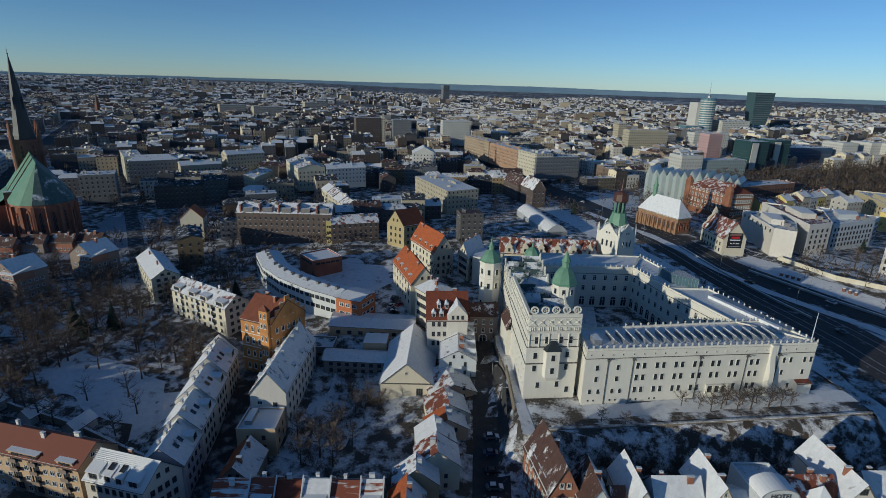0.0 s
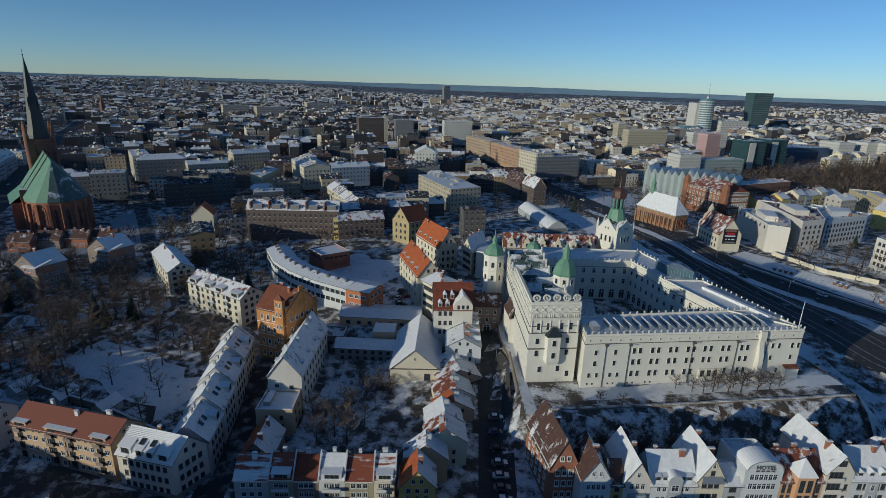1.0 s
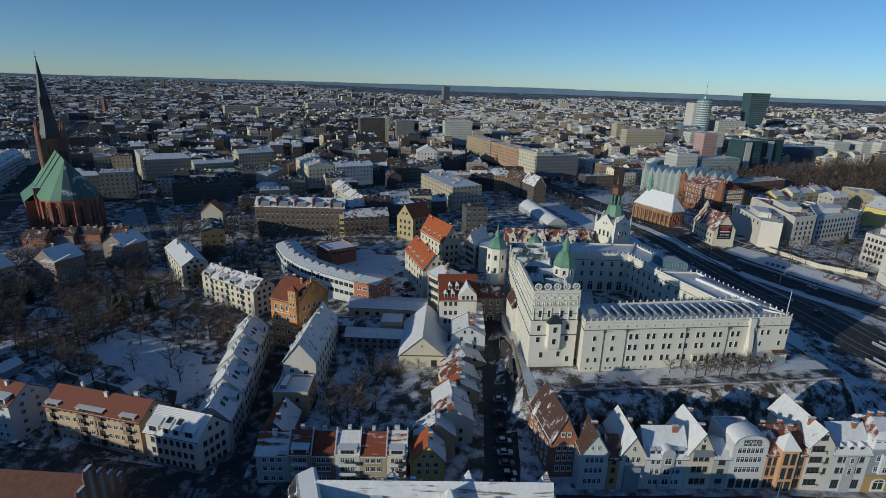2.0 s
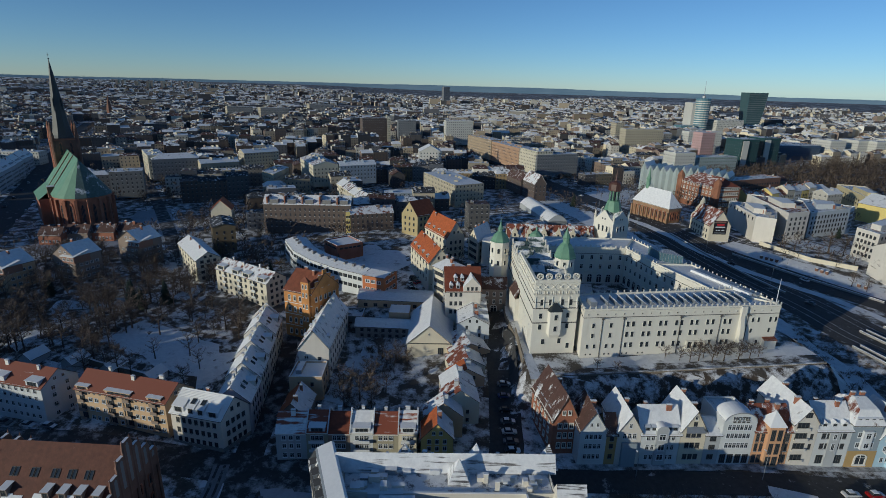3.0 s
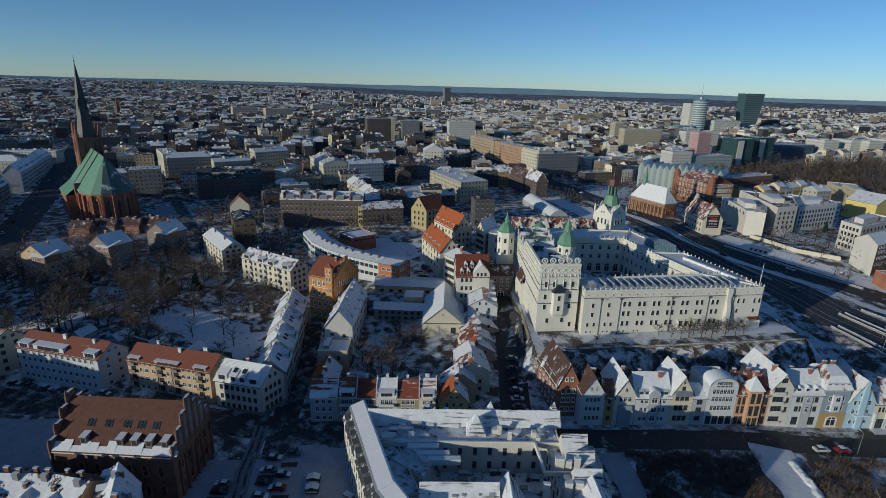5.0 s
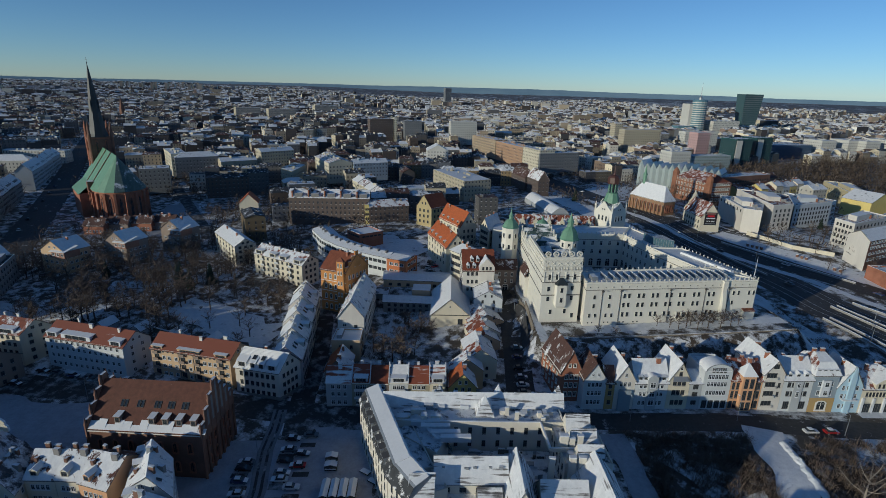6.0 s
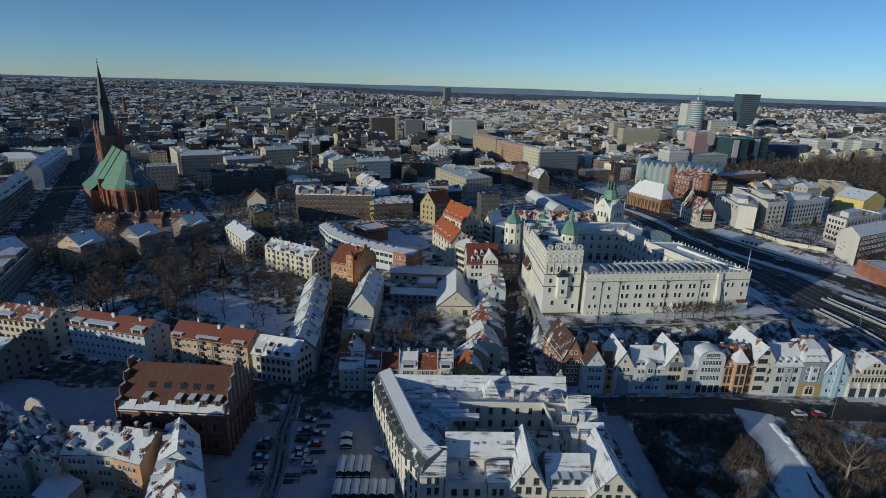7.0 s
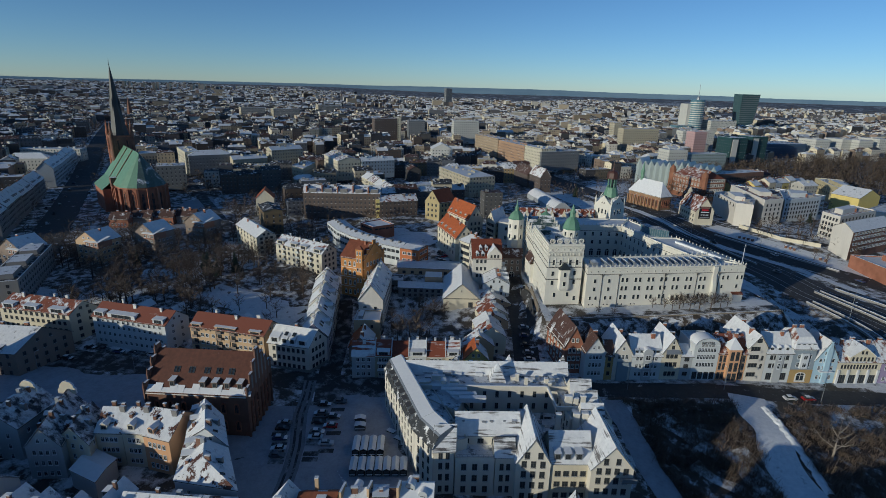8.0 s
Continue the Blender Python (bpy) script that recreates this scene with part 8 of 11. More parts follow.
    if kind == "gable_u":
        for k in range(int(lu / 4.4) if lu > 9 else 1):
            dormer(h, q[0], q[1], 2.2 + 4.4 * k, ze + 0.4, 1.8, 1.6, 2.4, 0.5, w, SNOW_CAP, "dark", k % 2 == 0)
    else:
        for k in range(2):
            skylight(h, q[1], q[2], 3.6 + 4.5 * k, ze + 2.6, 2.4, math.atan2(zr - ze, lu / 2))
            dormer(h, q[3], q[0], 2.6 + 4.6 * k, ze + 0.7, 2.0, 1.5, 2.2, 0.9, TRIM_DARK if k else w, SNOW_CAP, "dark", k == 1)
    for k in range(3):
        # flues, hatches and ledges with snow
        u, v = 0.2 + 0.29 * k, (0.3, 0.66, 0.42)[k]
        p = inside(q, u, v)
        f_ = 1 - 2 * abs((v if kind == "gable_u" else u) - 0.5)
        zz = ze + (zr - ze) * f_
        e = Build()
        ww_ = 0.35 + 0.2 * k
        e.prism([(p[0] - ww_, p[1] - 0.4), (p[0] + ww_, p[1] - 0.3), (p[0] + ww_, p[1] + 0.5), (p[0] - ww_, p[1] + 0.4)], zz - 1, zz + 0.9 + 0.3 * k, (DARK_BRICK, METAL_GREY, PLASTER_DARK)[k], SNOW_CAP)
        e.done("flue", h)
for c_, s_ in (((-138.9, 20.8), 0.0), ((-127.9, 23.0), 0.0)):
    e = Build()
    m = wall_at(c_, (c_[0] + 0.97, c_[1] + 0.25), 0, 8.6, -15.0)
    prof = [(-2.5, 0), (2.5, 0), (2.4, 1.5), (1.9, 2.0), (1.8, 2.8), (1.1, 3.6), (0, 4.0), (-1.1, 3.6), (-1.8, 2.8), (-1.9, 2.0), (-2.4, 1.5)]
    f0, f1 = [tuple(m @ Vector((x, -0.3, z))) for x, z in prof], [tuple(m @ Vector((x, 0.3, z))) for x, z in prof]
    e.poly(f0, PLASTER_CREAM)
    e.poly(f1[::-1], PLASTER_CREAM)
    for k in range(len(prof)):
        j = (k + 1) % len(prof)
        e.poly([f0[j], f0[k], f1[k], f1[j]], SNOW_CAP)
    tagged(e.done("parapet_gable"), "scrolled cream parapet gable with snow", "gable")
# market stalls and sheds by the car park
SHED = "sheds by the car park"
TIMBER_DARK = surface("dark_timber", (0.05, 0.04, 0.034), (0.025, 0.02, 0.018), amount=0.8, fine=3.0)
def stall(x, y, w, d, z1, label):
    """A dark timber stall under a low snowy gable, counter shutter to the front."""
    ux, uy, vx, vy = 0.972, 0.235, -0.235, 0.972
    at = lambda a_, c_: (x + ux * a_ + vx * c_, y + uy * a_ + vy * c_)
    h = house("market_stall", [at(0, 0), at(w, 0), at(w, d), at(0, d)], -5.3, z1, z1 + 0.45, "gable_v", TIMBER_DARK, SNOW_CAP, label, (), (0, 0, 0, 0), category="stall", group=SHED, cornice=False, over=0.1)
    e = Build()
    e.prism([at(0.15, -0.35), at(w - 0.15, -0.35), at(w - 0.15, 0.02), at(0.15, 0.02)], -4.3, -4.2, METAL_GREY, SNOW_CAP)
    e.done("counter", h)
    e = Build()
    e.prism([at(0.2, -0.04), at(w - 0.2, -0.04), at(w - 0.2, 0.03), at(0.2, 0.03)], -4.1, z1 - 0.3, TRIM_DARK)
    e.done("shutter", h)


for k in range(4):
    stall(-49.8 + 2.24 * k, 46.6 + 0.55 * k, 1.85, 6.2, -2.9, "dark wooden market stall with a snow-covered roof")
for k in range(7):
    stall(-47.7 + 2.2 * k, 38.9 + 0.52 * k, 1.8, 5.2, -2.9, "dark wooden market stall with a snow-covered roof")
for x, y in ((-54.4, 61.0), (-53.2, 57.6)):
    stall(x, y, 3.2, 1.9, -3.4, "low dark stall with snow on its lid")
for x, y in ((-43.8, 59.0), (-40.6, 56.2), (-37.6, 53.8)):
    e = Build()
    e.prism([(x, y), (x + 2.6, y - 0.9), (x + 3.2, y + 0.6), (x + 0.6, y + 1.5)], -4.5, -4.2, TIMBER_DARK, SNOW_CAP)
    for px_, py_ in ((0.4, 0.1), (2.5, -0.6), (2.9, 0.5), (0.8, 1.2)):
        e.prism([(x + px_, y + py_), (x + px_ + 0.15, y + py_), (x + px_ + 0.15, y + py_ + 0.15), (x + px_, y + py_ + 0.15)], -5.5, -4.5, TIMBER_DARK)
    tagged(e.done("table"), "dark wooden market table under snow", "table", SHED)

# roofs of the nearest street, before the car park
NEAR = "houses of the nearest street"
def near_house(q, ze, zr, kind, wall, top, label, n=1):
    return house("old_house", q, -5.5, ze, zr, kind, wall, top, label, (-3.4, -0.2, 3.0), (4, 0, 0, 0), "white", (1.0, 1.5), n, 0.25, group=NEAR, pot=DARK_BRICK)


def barrel_dormer(parent, x, y, z, r, d):
    """A dormer with a round snow-covered lid, its front to the street."""
    b = Build()
    ring = lambda c_, k_: [(x + math.cos(math.pi * i / 8) * r * k_, y + c_, z + 1.0 + math.sin(math.pi * i / 8) * r * k_) for i in range(9)]
    f0, f1 = ring(0, 1), ring(d, 1)
    for i in range(8):
        b.poly([f0[i], f0[i + 1], f1[i + 1], f1[i]], SNOW_CAP)
    b.poly([(x + r, y, z - 1.4)] + f0 + [(x - r, y, z - 1.4)], PLASTER_GREY)
    b.poly([(x - r, y + d, z - 1.4)] + f1[::-1] + [(x + r, y + d, z - 1.4)], PLASTER_GREY)
    for sx in (-1, 1):
        side = [(x + sx * r, y, z - 1.4), (x + sx * r, y + d, z - 1.4), (x + sx * r, y + d, z + 1.0), (x + sx * r, y, z + 1.0)]
        b.poly(side if sx > 0 else side[::-1], PLASTER_GREY)
    ob = b.done("dormer", parent)
    placed("window", WIN["dark"], wall_at((x - 1, y), (x + 1, y), 1, z + 0.1, 0.0) @ Matrix.Diagonal((r * 1.1, 1, 1.3, 1)), ob)


def party_wall(parent, x, y, z0, z1, L):
    b = Build()
    b.prism([(x - 0.25, y - L), (x + 0.25, y - L), (x + 0.25, y + L), (x - 0.25, y + L)], z0, z1, PLASTER_TAN, SNOW_CAP)
    b.done("party_wall", parent)


h = near_house([(-56.2, 3.0), (-49.4, 4.4), (-49.0, 17.4), (-56.0, 16.0)], 7.6, 12.1, "gable_v", DARK_BRICK, (SNOW_CAP, SLATE_SHADE_SNOW), "narrow brick house with a steep snow-white gabled roof", 1)
h = near_house([(-48.6, 10.6), (-40.4, 12.4), (-41.8, 20.2), (-49.0, 18.4)], 8.6, 11.6, "gable_u", PLASTER_CREAM, (TILE_BROWN, TILE_BROWN), "house with a swept red-brown tiled roof", 0)
chimney(h, (-46.0, 17.0), 10.6, 3.0, 0.8, 0.7, 0.2, PLASTER_TAN)
party_wall(h, -40.0, 16.8, 8.6, 12.6, 1.6)
dormer(h, (-48.6, 10.6), (-40.4, 12.4), 5.4, 9.4, 1.8, 1.6, 3.4, 1.2, TRIM_DARK, SNOW_CAP)
h = near_house([(-39.2, 13.6), (-34.4, 14.8), (-35.6, 23.0), (-40.4, 21.8)], 8.2, 11.8, "gable_u", PLASTER_PALE, (SLATE_SHADE_SNOW, SLATE_SHADE_SNOW), "house with a round snowy dormer in its roof", 1)
barrel_dormer(h, -37.4, 17.6, 10.3, 1.0, 2.6)
party_wall(h, -34.6, 18.8, 8.6, 12.6, 1.4)
h = near_house([(-34.0, 14.8), (-28.6, 16.0), (-29.8, 24.4), (-35.2, 23.2)], 8.0, 11.6, "gable_u", PLASTER_DARK, (TILE_DARK, SLATE_SHADE_SNOW), "dark house with snow-dusted tiles and a wide flat dormer", 1)
dormer(h, (-34.0, 14.8), (-28.6, 16.0), 2.7, 9.6, 3.2, 1.7, 3.2, 2.0, TRIM_DARK, SNOW_CAP)
party_wall(h, -28.4, 20.0, 8.6, 13.0, 1.2)
h = near_house([(-28.2, 17.2), (-20.8, 18.8), (-22.0, 27.4), (-29.4, 25.8)], 8.6, 12.0, "gable_u", PLASTER_CREAM, (SNOW_CAP, SLATE_SHADE_SNOW), "cream house with deep roof snow and round dormers", 1)
barrel_dormer(h, -26.2, 21.0, 10.6, 1.1, 2.6)
barrel_dormer(h, -23.2, 20.4, 9.6, 1.0, 2.6)
h = near_house([(6.4, 17.6), (12.4, 18.8), (12.6, 32.0), (6.6, 31.0)], 3.8, 9.0, "gable_v", PLASTER_CREAM, (SLATE_SHADE_SNOW, TILE_DARK), "narrow house with a dark steep roof under thin snow", 0)
# small gables and dormered roofs along the bottom of the yard
for x, y, w, ze, zr, wall, top, lab in (
        (-111.2, 6.6, 7.0, 4.6, 8.2, PLASTER_GREY, (SNOW_CAP, SLATE_SHADE_SNOW), "grey house with a white-edged gabled roof"),
        (-104.4, 6.2, 6.4, 5.2, 8.8, PLASTER_PALE, (TILE_CHUNK, SLATE_SHADE_SNOW), "pale house with brick chimney and snowy roof"),
        (-97.6, 7.6, 6.0, 5.0, 8.0, PLASTER_CREAM, (TILE_DARK, SLATE_SHADE_SNOW), "cream house with a dusted dark roof"),
        (-91.6, 13.0, 5.6, 5.2, 8.4, PLASTER_TAN, (TILE_CHUNK, SLATE_SHADE_SNOW), "tan house with a small steep gable in snow")):
    q = [(x - w / 2 + 1.0, y - 13.0), (x + w / 2 + 1.0, y - 12.4), (x + w / 2, y + 0.4), (x - w / 2, y - 0.4)]
    h = near_house(q, ze, zr, "gable_v", wall, top, lab, 2)
    dormer(h, q[3], q[0], 2.6, ze + 0.4, 1.9, 1.5, 2.0, 0.4, TRIM_DARK, SNOW_CAP)

# ---- brick cathedral ----
cath = thing("cathedral", (-300, 256, 2), "gothic brick church with green copper roof and dark spire", "church")
AX = Vector((0.79, -0.613))
AN = Vector((0.613, 0.79))
C0 = Vector((-287.0, 251.5))


def along(s, o):
    return tuple(C0 + AX * s + AN * o)


body = [along(-48, -15.6), along(0, -15.6)] + [along(16.4 * math.sin(a), -15.6 * math.cos(a)) for a in [math.pi * k / 8 for k in range(1, 8)]] + [along(0, 15.6), along(-48, 15.6)]
b = Build()
b.prism(body, -4, 23, RED_BRICK)
nave = b.done("nave", cath)
n = len(body)
b = Build()
ridge_a, ridge_b = (*along(-48, 0), 45.5), (*along(6, 0), 45.0)
grow2 = lambda p, z: (C0.x + (p[0] - C0.x) * 1.02, C0.y + (p[1] - C0.y) * 1.02, z)
b.solid([grow2(body[0], 22.7), grow2(body[1], 22.7), ridge_b, ridge_a], 0.3, COPPER)
# facets turned from the sun take the shade-darkened copper
for k in range(1, n - 2):
    b.solid([grow2(body[k], 22.7), grow2(body[k + 1], 22.7), ridge_b], 0.3, COPPER if k < 4 else COPPER_SHADED)
b.solid([grow2(body[n - 2], 22.7), grow2(body[n - 1], 22.7), ridge_a, ridge_b], 0.3, COPPER_SHADED)
b.done("roof", cath)
b = Build()
b.tube(Vector(ridge_a), Vector(ridge_b), 0.35, 0.35, COPPER, 6)
b.done("ridge_roll", cath)
for s_ in (-12.5, -30):
    # parapet walls that cross the roof
    b = Build()
    b.solid([(*along(s_, -15.9), 23.2), (*along(s_ + 0.9, -15.9), 23.2), (*along(s_ + 0.9, 0), 46.2), (*along(s_, 0), 46.2)], 0.7, DARK_BRICK)
    b.done("roof_parapet", cath)
for k in range(n - 1):
    p, q = body[k], body[k + 1]
    L = math.hypot(q[0] - p[0], q[1] - p[1])
    m = max(1, round(L / 6))
    for j in range(m):
        placed("window", WIN["gothic"], wall_at(p, q, L * (j + 0.5) / m, 12.5) @ Matrix.Diagonal((2.4, 1, 15, 1)), nave)
        e = Build()
        pl = [tuple(wall_at(p, q, L * j / m + o, 0, w).translation.xy) for o, w in ((-0.7, -0.1), (-0.7, 1.4), (0.7, 1.4), (0.7, -0.1))]
        e.prism([pl[1], pl[2], pl[3], pl[0]], -4, 21.5, RED_BRICK)
        e.done("buttress", nave)
e = Build()
e.prism([along(-48, -22), along(-15, -22), along(-15, -14.6), along(-48, -14.6)], -4, 18.5, RED_BRICK)
e.solid([(*along(-48, -22.6), 18.2), (*along(-14.6, -22.6), 18.2), (*along(-14.6, -14.8), 24.5), (*along(-48, -14.8), 24.5)], 0.3, COPPER)
e.done("side_aisle", nave)
e = Build()
e.prism([along(-15, -17), along(-9.5, -17), along(-9.5, -12.5), along(-15, -12.5)], 20, 27, DARK_BRICK, SNOW_CAP)
e.done("stair_turret", nave)
TC = Vector(along(-52, 0))
tq = [tuple(TC + AX * s + AN * o) for s, o in ((-7.4, -7.4), (7.4, -7.4), (7.4, 7.4), (-7.4, 7.4))]
b = Build()
b.prism(tq, -4, 53, DARK_BRICK)
tw = b.done("tower", cath)
for i in range(4):
    for s in (4.4, 10.4):
        placed("window", WIN["gothic"], wall_at(tq[i], tq[(i + 1) % 4], s, 46) @ Matrix.Diagonal((1.8, 1, 10, 1)), tw)
        placed("window", WIN["gothic"], wall_at(tq[i], tq[(i + 1) % 4], s, 30) @ Matrix.Diagonal((1.8, 1, 9, 1)), tw)
    e = Build()
    c_ = tuple(Vector(tq[i]) + (TC - Vector(tq[i])) * 0.06)
    e.turned(c_, ((1.3, -4), (1.2, 53), (1.35, 55), (1.0, 55.6), (0.85, 60), (0.1, 64)), RED_BRICK if i in (0, 3) else DARK_BRICK, 8)
    e.done("corner_turret", tw)
    for zz in (36.5, 51.8):
        e = Build()
        e.bar((*on_line(tq[i], tq[(i + 1) % 4], 0, 0.1), zz), (*on_line(tq[i], tq[(i + 1) % 4], 14.8, 0.1), zz), 0.5, 0.6, RED_BRICK)
        e.done("string_course", tw)
b = Build()
b.turned(tuple(TC), ((7.0, 52.8), (6.2, 55), (5.2, 60), (4.2, 68), (3.2, 78), (2.4, 86), (1.4, 94), (0.5, 101), (0.12, 104)), COPPER_DARK, 8, math.pi / 8)
b.done("spire", tw)
b = Build()
b.turned(tuple(TC), ((0.12, 103.6), (0.5, 104.2), (0.12, 104.6), (0.1, 108)), COPPER_DARK, 6)
b.bar((TC.x - 0.9, TC.y, 106.4), (TC.x + 0.9, TC.y, 106.4), 0.16, 0.16, COPPER_DARK)
b.done("cross", tw)
for an in range(4):
    e = Build()
    p = TC + Vector((math.cos(an * math.pi / 2 + 0.2), math.sin(an * math.pi / 2 + 0.2))) * 3.4
    e.turned(tuple(p), ((0.6, 71), (0.5, 76), (0.65, 76.3), (0.05, 80)), COPPER_DARK, 6)
    e.done("spirelet", tw)
# low houses at the foot of the cathedral
for k, (x, y) in enumerate(((-262, 222), (-250, 228), (-238, 234), (-272, 214))):
    q = [(x - 6, y - 5), (x + 6, y - 2), (x + 4.4, y + 6), (x - 7.6, y + 3)]
    house("parish_house", q, 2, 7.6, 11.6, "gable_u", RED_BRICK if k % 2 else PLASTER_BROWN, (TILE_DARK, SLATE_SHADE_SNOW), "low old house below the church with dormers", (4.0,), (5, 2, 0, 2), "white", (1.0, 1.5), 2)

# ---- brick church across the motorway ----
q = [(60.2, 349.1), (78.6, 323.2), (87.4, 330.0), (69.0, 356.0)]
h = house("brick_church", q, 13.6, 22.6, 32.4, "hip_u", brickwork("brick_tan", (0.33, 0.19, 0.1), (0.32, 0.24, 0.16)), (ROOF_SNOW, SLATE_SHADE_SNOW, ROOF_SNOW, SLATE_SHADE_SNOW), "tan brick gothic church with a steep snow-white roof", (17.6,), (9, 4, 0, 0), "gothic", (1.6, 6.0), category="church", hip=0.16)
for k in range(10):
    e = Build()
    pl = [tuple(wall_at(q[0], q[1], 0.4 + 31 * k / 9 + o, 0, w).translation.xy) for o, w in ((-0.5, 0), (-0.5, 1.1), (0.5, 1.1), (0.5, 0))]
    e.prism([pl[1], pl[2], pl[3], pl[0]], 10, 20, MATS["brick_tan"], SNOW_CAP)
    e.done("buttress", h)
e = Build()
c_ = inside(q, 0.2, 0.5)
e.turned(c_, ((1.3, 31), (1.3, 37), (1.7, 37.2), (0.9, 39), (0.1, 44.5)), COPPER, 8)
e.done("ridge_turret", h)

# ---- house with a poster on its gable ----
q = [(95.8, 294.8), (107.7, 297.4), (102.5, 320.0), (90.6, 317.4)]
h = house("gable_house", q, 11, 20.6, 29.0, "gable_v", PLASTER_CREAM, (TILE_PATCHY, TILE_RED), "cream house with a poster covering its gable wall", (13.4, 16.8), (0, 5, 0, 7), "dark", (1.1, 1.8), 2, gable_win=False)
e = Build()
m = wall_at(q[0], q[1], 6.1, 0, 0.1)
e.poly([tuple(m @ Vector((x, 0, z))) for x, z in ((-3.9, 15.2), (3.9, 15.2), (3.9, 23.4), (-3.9, 23.4))], surface("poster_black", (0.012, 0.012, 0.014), rough=0.4))
red_ = surface("poster_red", (0.5, 0.02, 0.03), rough=0.4)
for (x0, x1, z0, z1, mt) in ((-2.2, 2.2, 20.4, 21.5, red_), (-3.0, 3.0, 22.0, 23.0, surface("poster_image", (0.22, 0.12, 0.1))), (-2.8, 2.8, 19.2, 19.9, METAL_WHITE), (-2.4, -1.4, 17.4, 18.0, METAL_WHITE), (-0.9, 0.1, 17.4, 18.0, METAL_WHITE), (0.7, 2.6, 17.4, 18.0, METAL_WHITE), (-3.2, 3.2, 15.9, 16.3, METAL_GREY)):
    e.poly([tuple(m @ Vector((x, -0.03, z))) for x, z in ((x0, z0), (x1, z0), (x1, z1), (x0, z1))], mt)
e.done("poster", h, "dark wall poster with red and white bars")
e = Build()
m = wall_at(q[2], q[3], 6.1, 0, 0.2)
prof = [(-6.2, 20), (6.2, 20), (5.6, 22.5), (3.8, 24.0), (3.6, 26), (1.8, 28), (1.4, 30), (0, 32.5), (-1.4, 30), (-1.8, 28), (-3.6, 26), (-3.8, 24.0), (-5.6, 22.5)]
f0, f1 = [tuple(m @ Vector((x, -0.3, z))) for x, z in prof], [tuple(m @ Vector((x, 0.3, z))) for x, z in prof]
e.poly(f0, PLASTER_CREAM)
e.poly(f1[::-1], PLASTER_CREAM)
for k in range(len(prof)):
    j = (k + 1) % len(prof)
    e.poly([f0[j], f0[k], f1[k], f1[j]], PLASTER_CREAM)
e.done("scrolled_gable", h)

# ---- white blocks, brick office and the jagged white concert hall beyond ----
for q, z0, ze, w, t, rows, cols, lab in (
        ([(122.0, 303.0), (131.4, 298.6), (147.0, 341.0), (120.0, 346.0)], 11, 25.4, PLASTER_WHITE, FLAT_SNOW, (23.6,), (0, 3, 0, 7), "almost windowless white block with a flat snowy roof"),
        ([(141.0, 308.5), (156.0, 318.0), (166.0, 352.0), (137.0, 366.0)], 11, 27.4, PLASTER_WHITE, TILE_PATCHY, (15, 18, 21, 24), (4, 8, 0, 0), "white block with a patchy red and snowy roof"),
        ([(159.0, 323.0), (191.0, 345.6), (197.0, 353.0), (172.0, 374.0)], 11, 25.4, PLASTER_PALE, FLAT_SNOW, (13.4, 16.4, 19.4, 22.6), (12, 3, 0, 0), "pale long office block with bands of windows"),
        ([(171.3, 275.6), (204.0, 303.0), (196.0, 318.0), (167.0, 288.6)], 11, 26.0, PLASTER_WHITE, TILE_HALF, (13.6, 17, 20.4, 23.8), (10, 3, 0, 5), "white block with a red-edged snowy roof"),
        ([(160.5, 236.0), (167.0, 210.0), (204.0, 214.0), (198.0, 240.0)], 8, 13.6, RED_BRICK, TIN_SNOW, (), (0, 0, 0, 0), "low brown brick hall beside the motorway"),
        ([(235.0, 404.0), (246.0, 398.0), (262.0, 470.0), (243.0, 476.0)], 11, 21.4, surface("plaster_straw", (0.55, 0.47, 0.28)), FLAT_SNOW, (14, 17.4), (0, 0, 0, 16), "long pale yellow block with rows of windows"),
        ([(212.0, 330.0), (236.0, 312.0), (290.0, 360.0), (262.0, 384.0)], 11, 21.0, PLASTER_WHITE, FLAT_SNOW, (13.6, 17), (6, 12, 0, 4), "white low block with small dark windows")):
    h = house("office_block", q, z0, ze, ze, "flat", w, t, lab, rows, cols, "dark", (1.4, 1.8), 2, category="office block")
    e = Build()
    p = [inside(q, u, v) for u, v in ((0.2, 0.3), (0.6, 0.3), (0.6, 0.7), (0.2, 0.7))]
    e.prism(p, ze, ze + 3, w, SNOW_CAP)
    e.done("roof_box", h)
    for k in range(9):
        # stacks, hatches and ducts under snow
        p = inside(q, 0.08 + 0.84 * (k * 0.37 % 1), 0.1 + 0.8 * (k * 0.61 % 1))
        e = Build()
        w_ = 0.5 + 0.5 * (k % 3)
        e.prism([(p[0] - w_, p[1] - 0.6), (p[0] + w_, p[1] - 0.3), (p[0] + w_, p[1] + 0.7), (p[0] - w_, p[1] + 0.4)], ze, ze + 0.8 + 0.5 * (k % 4), (METAL_GREY, RED_BRICK, CONCRETE)[k % 3], SNOW_CAP)
        e.done("vent", h)
q = [(163.9, 245.0), (196.2, 270.8), (192.0, 284.0), (160.5, 259.0)]
h = house("gable_block", q, 10, 24.6, 28.4, "gable_u", DARK_BRICK, TIN_SNOW, "dark brick block with window bands and one white gable wall", (14, 17.2, 20.4, 23), (13, 0, 0, 0), "white", (1.9, 1.6), 0)
e = Build()
e.poly([(q[3][0] - 0.06, q[3][1], 6), (q[0][0] - 0.06, q[0][1], 6), (q[0][0] - 0.06, q[0][1], 24.6), ((q[0][0] + q[3][0]) / 2 - 0.06, (q[0][1] + q[3][1]) / 2, 28.2), (q[3][0] - 0.06, q[3][1], 24.6)], PLASTER_WHITE)
e.done("gable_wall", h)
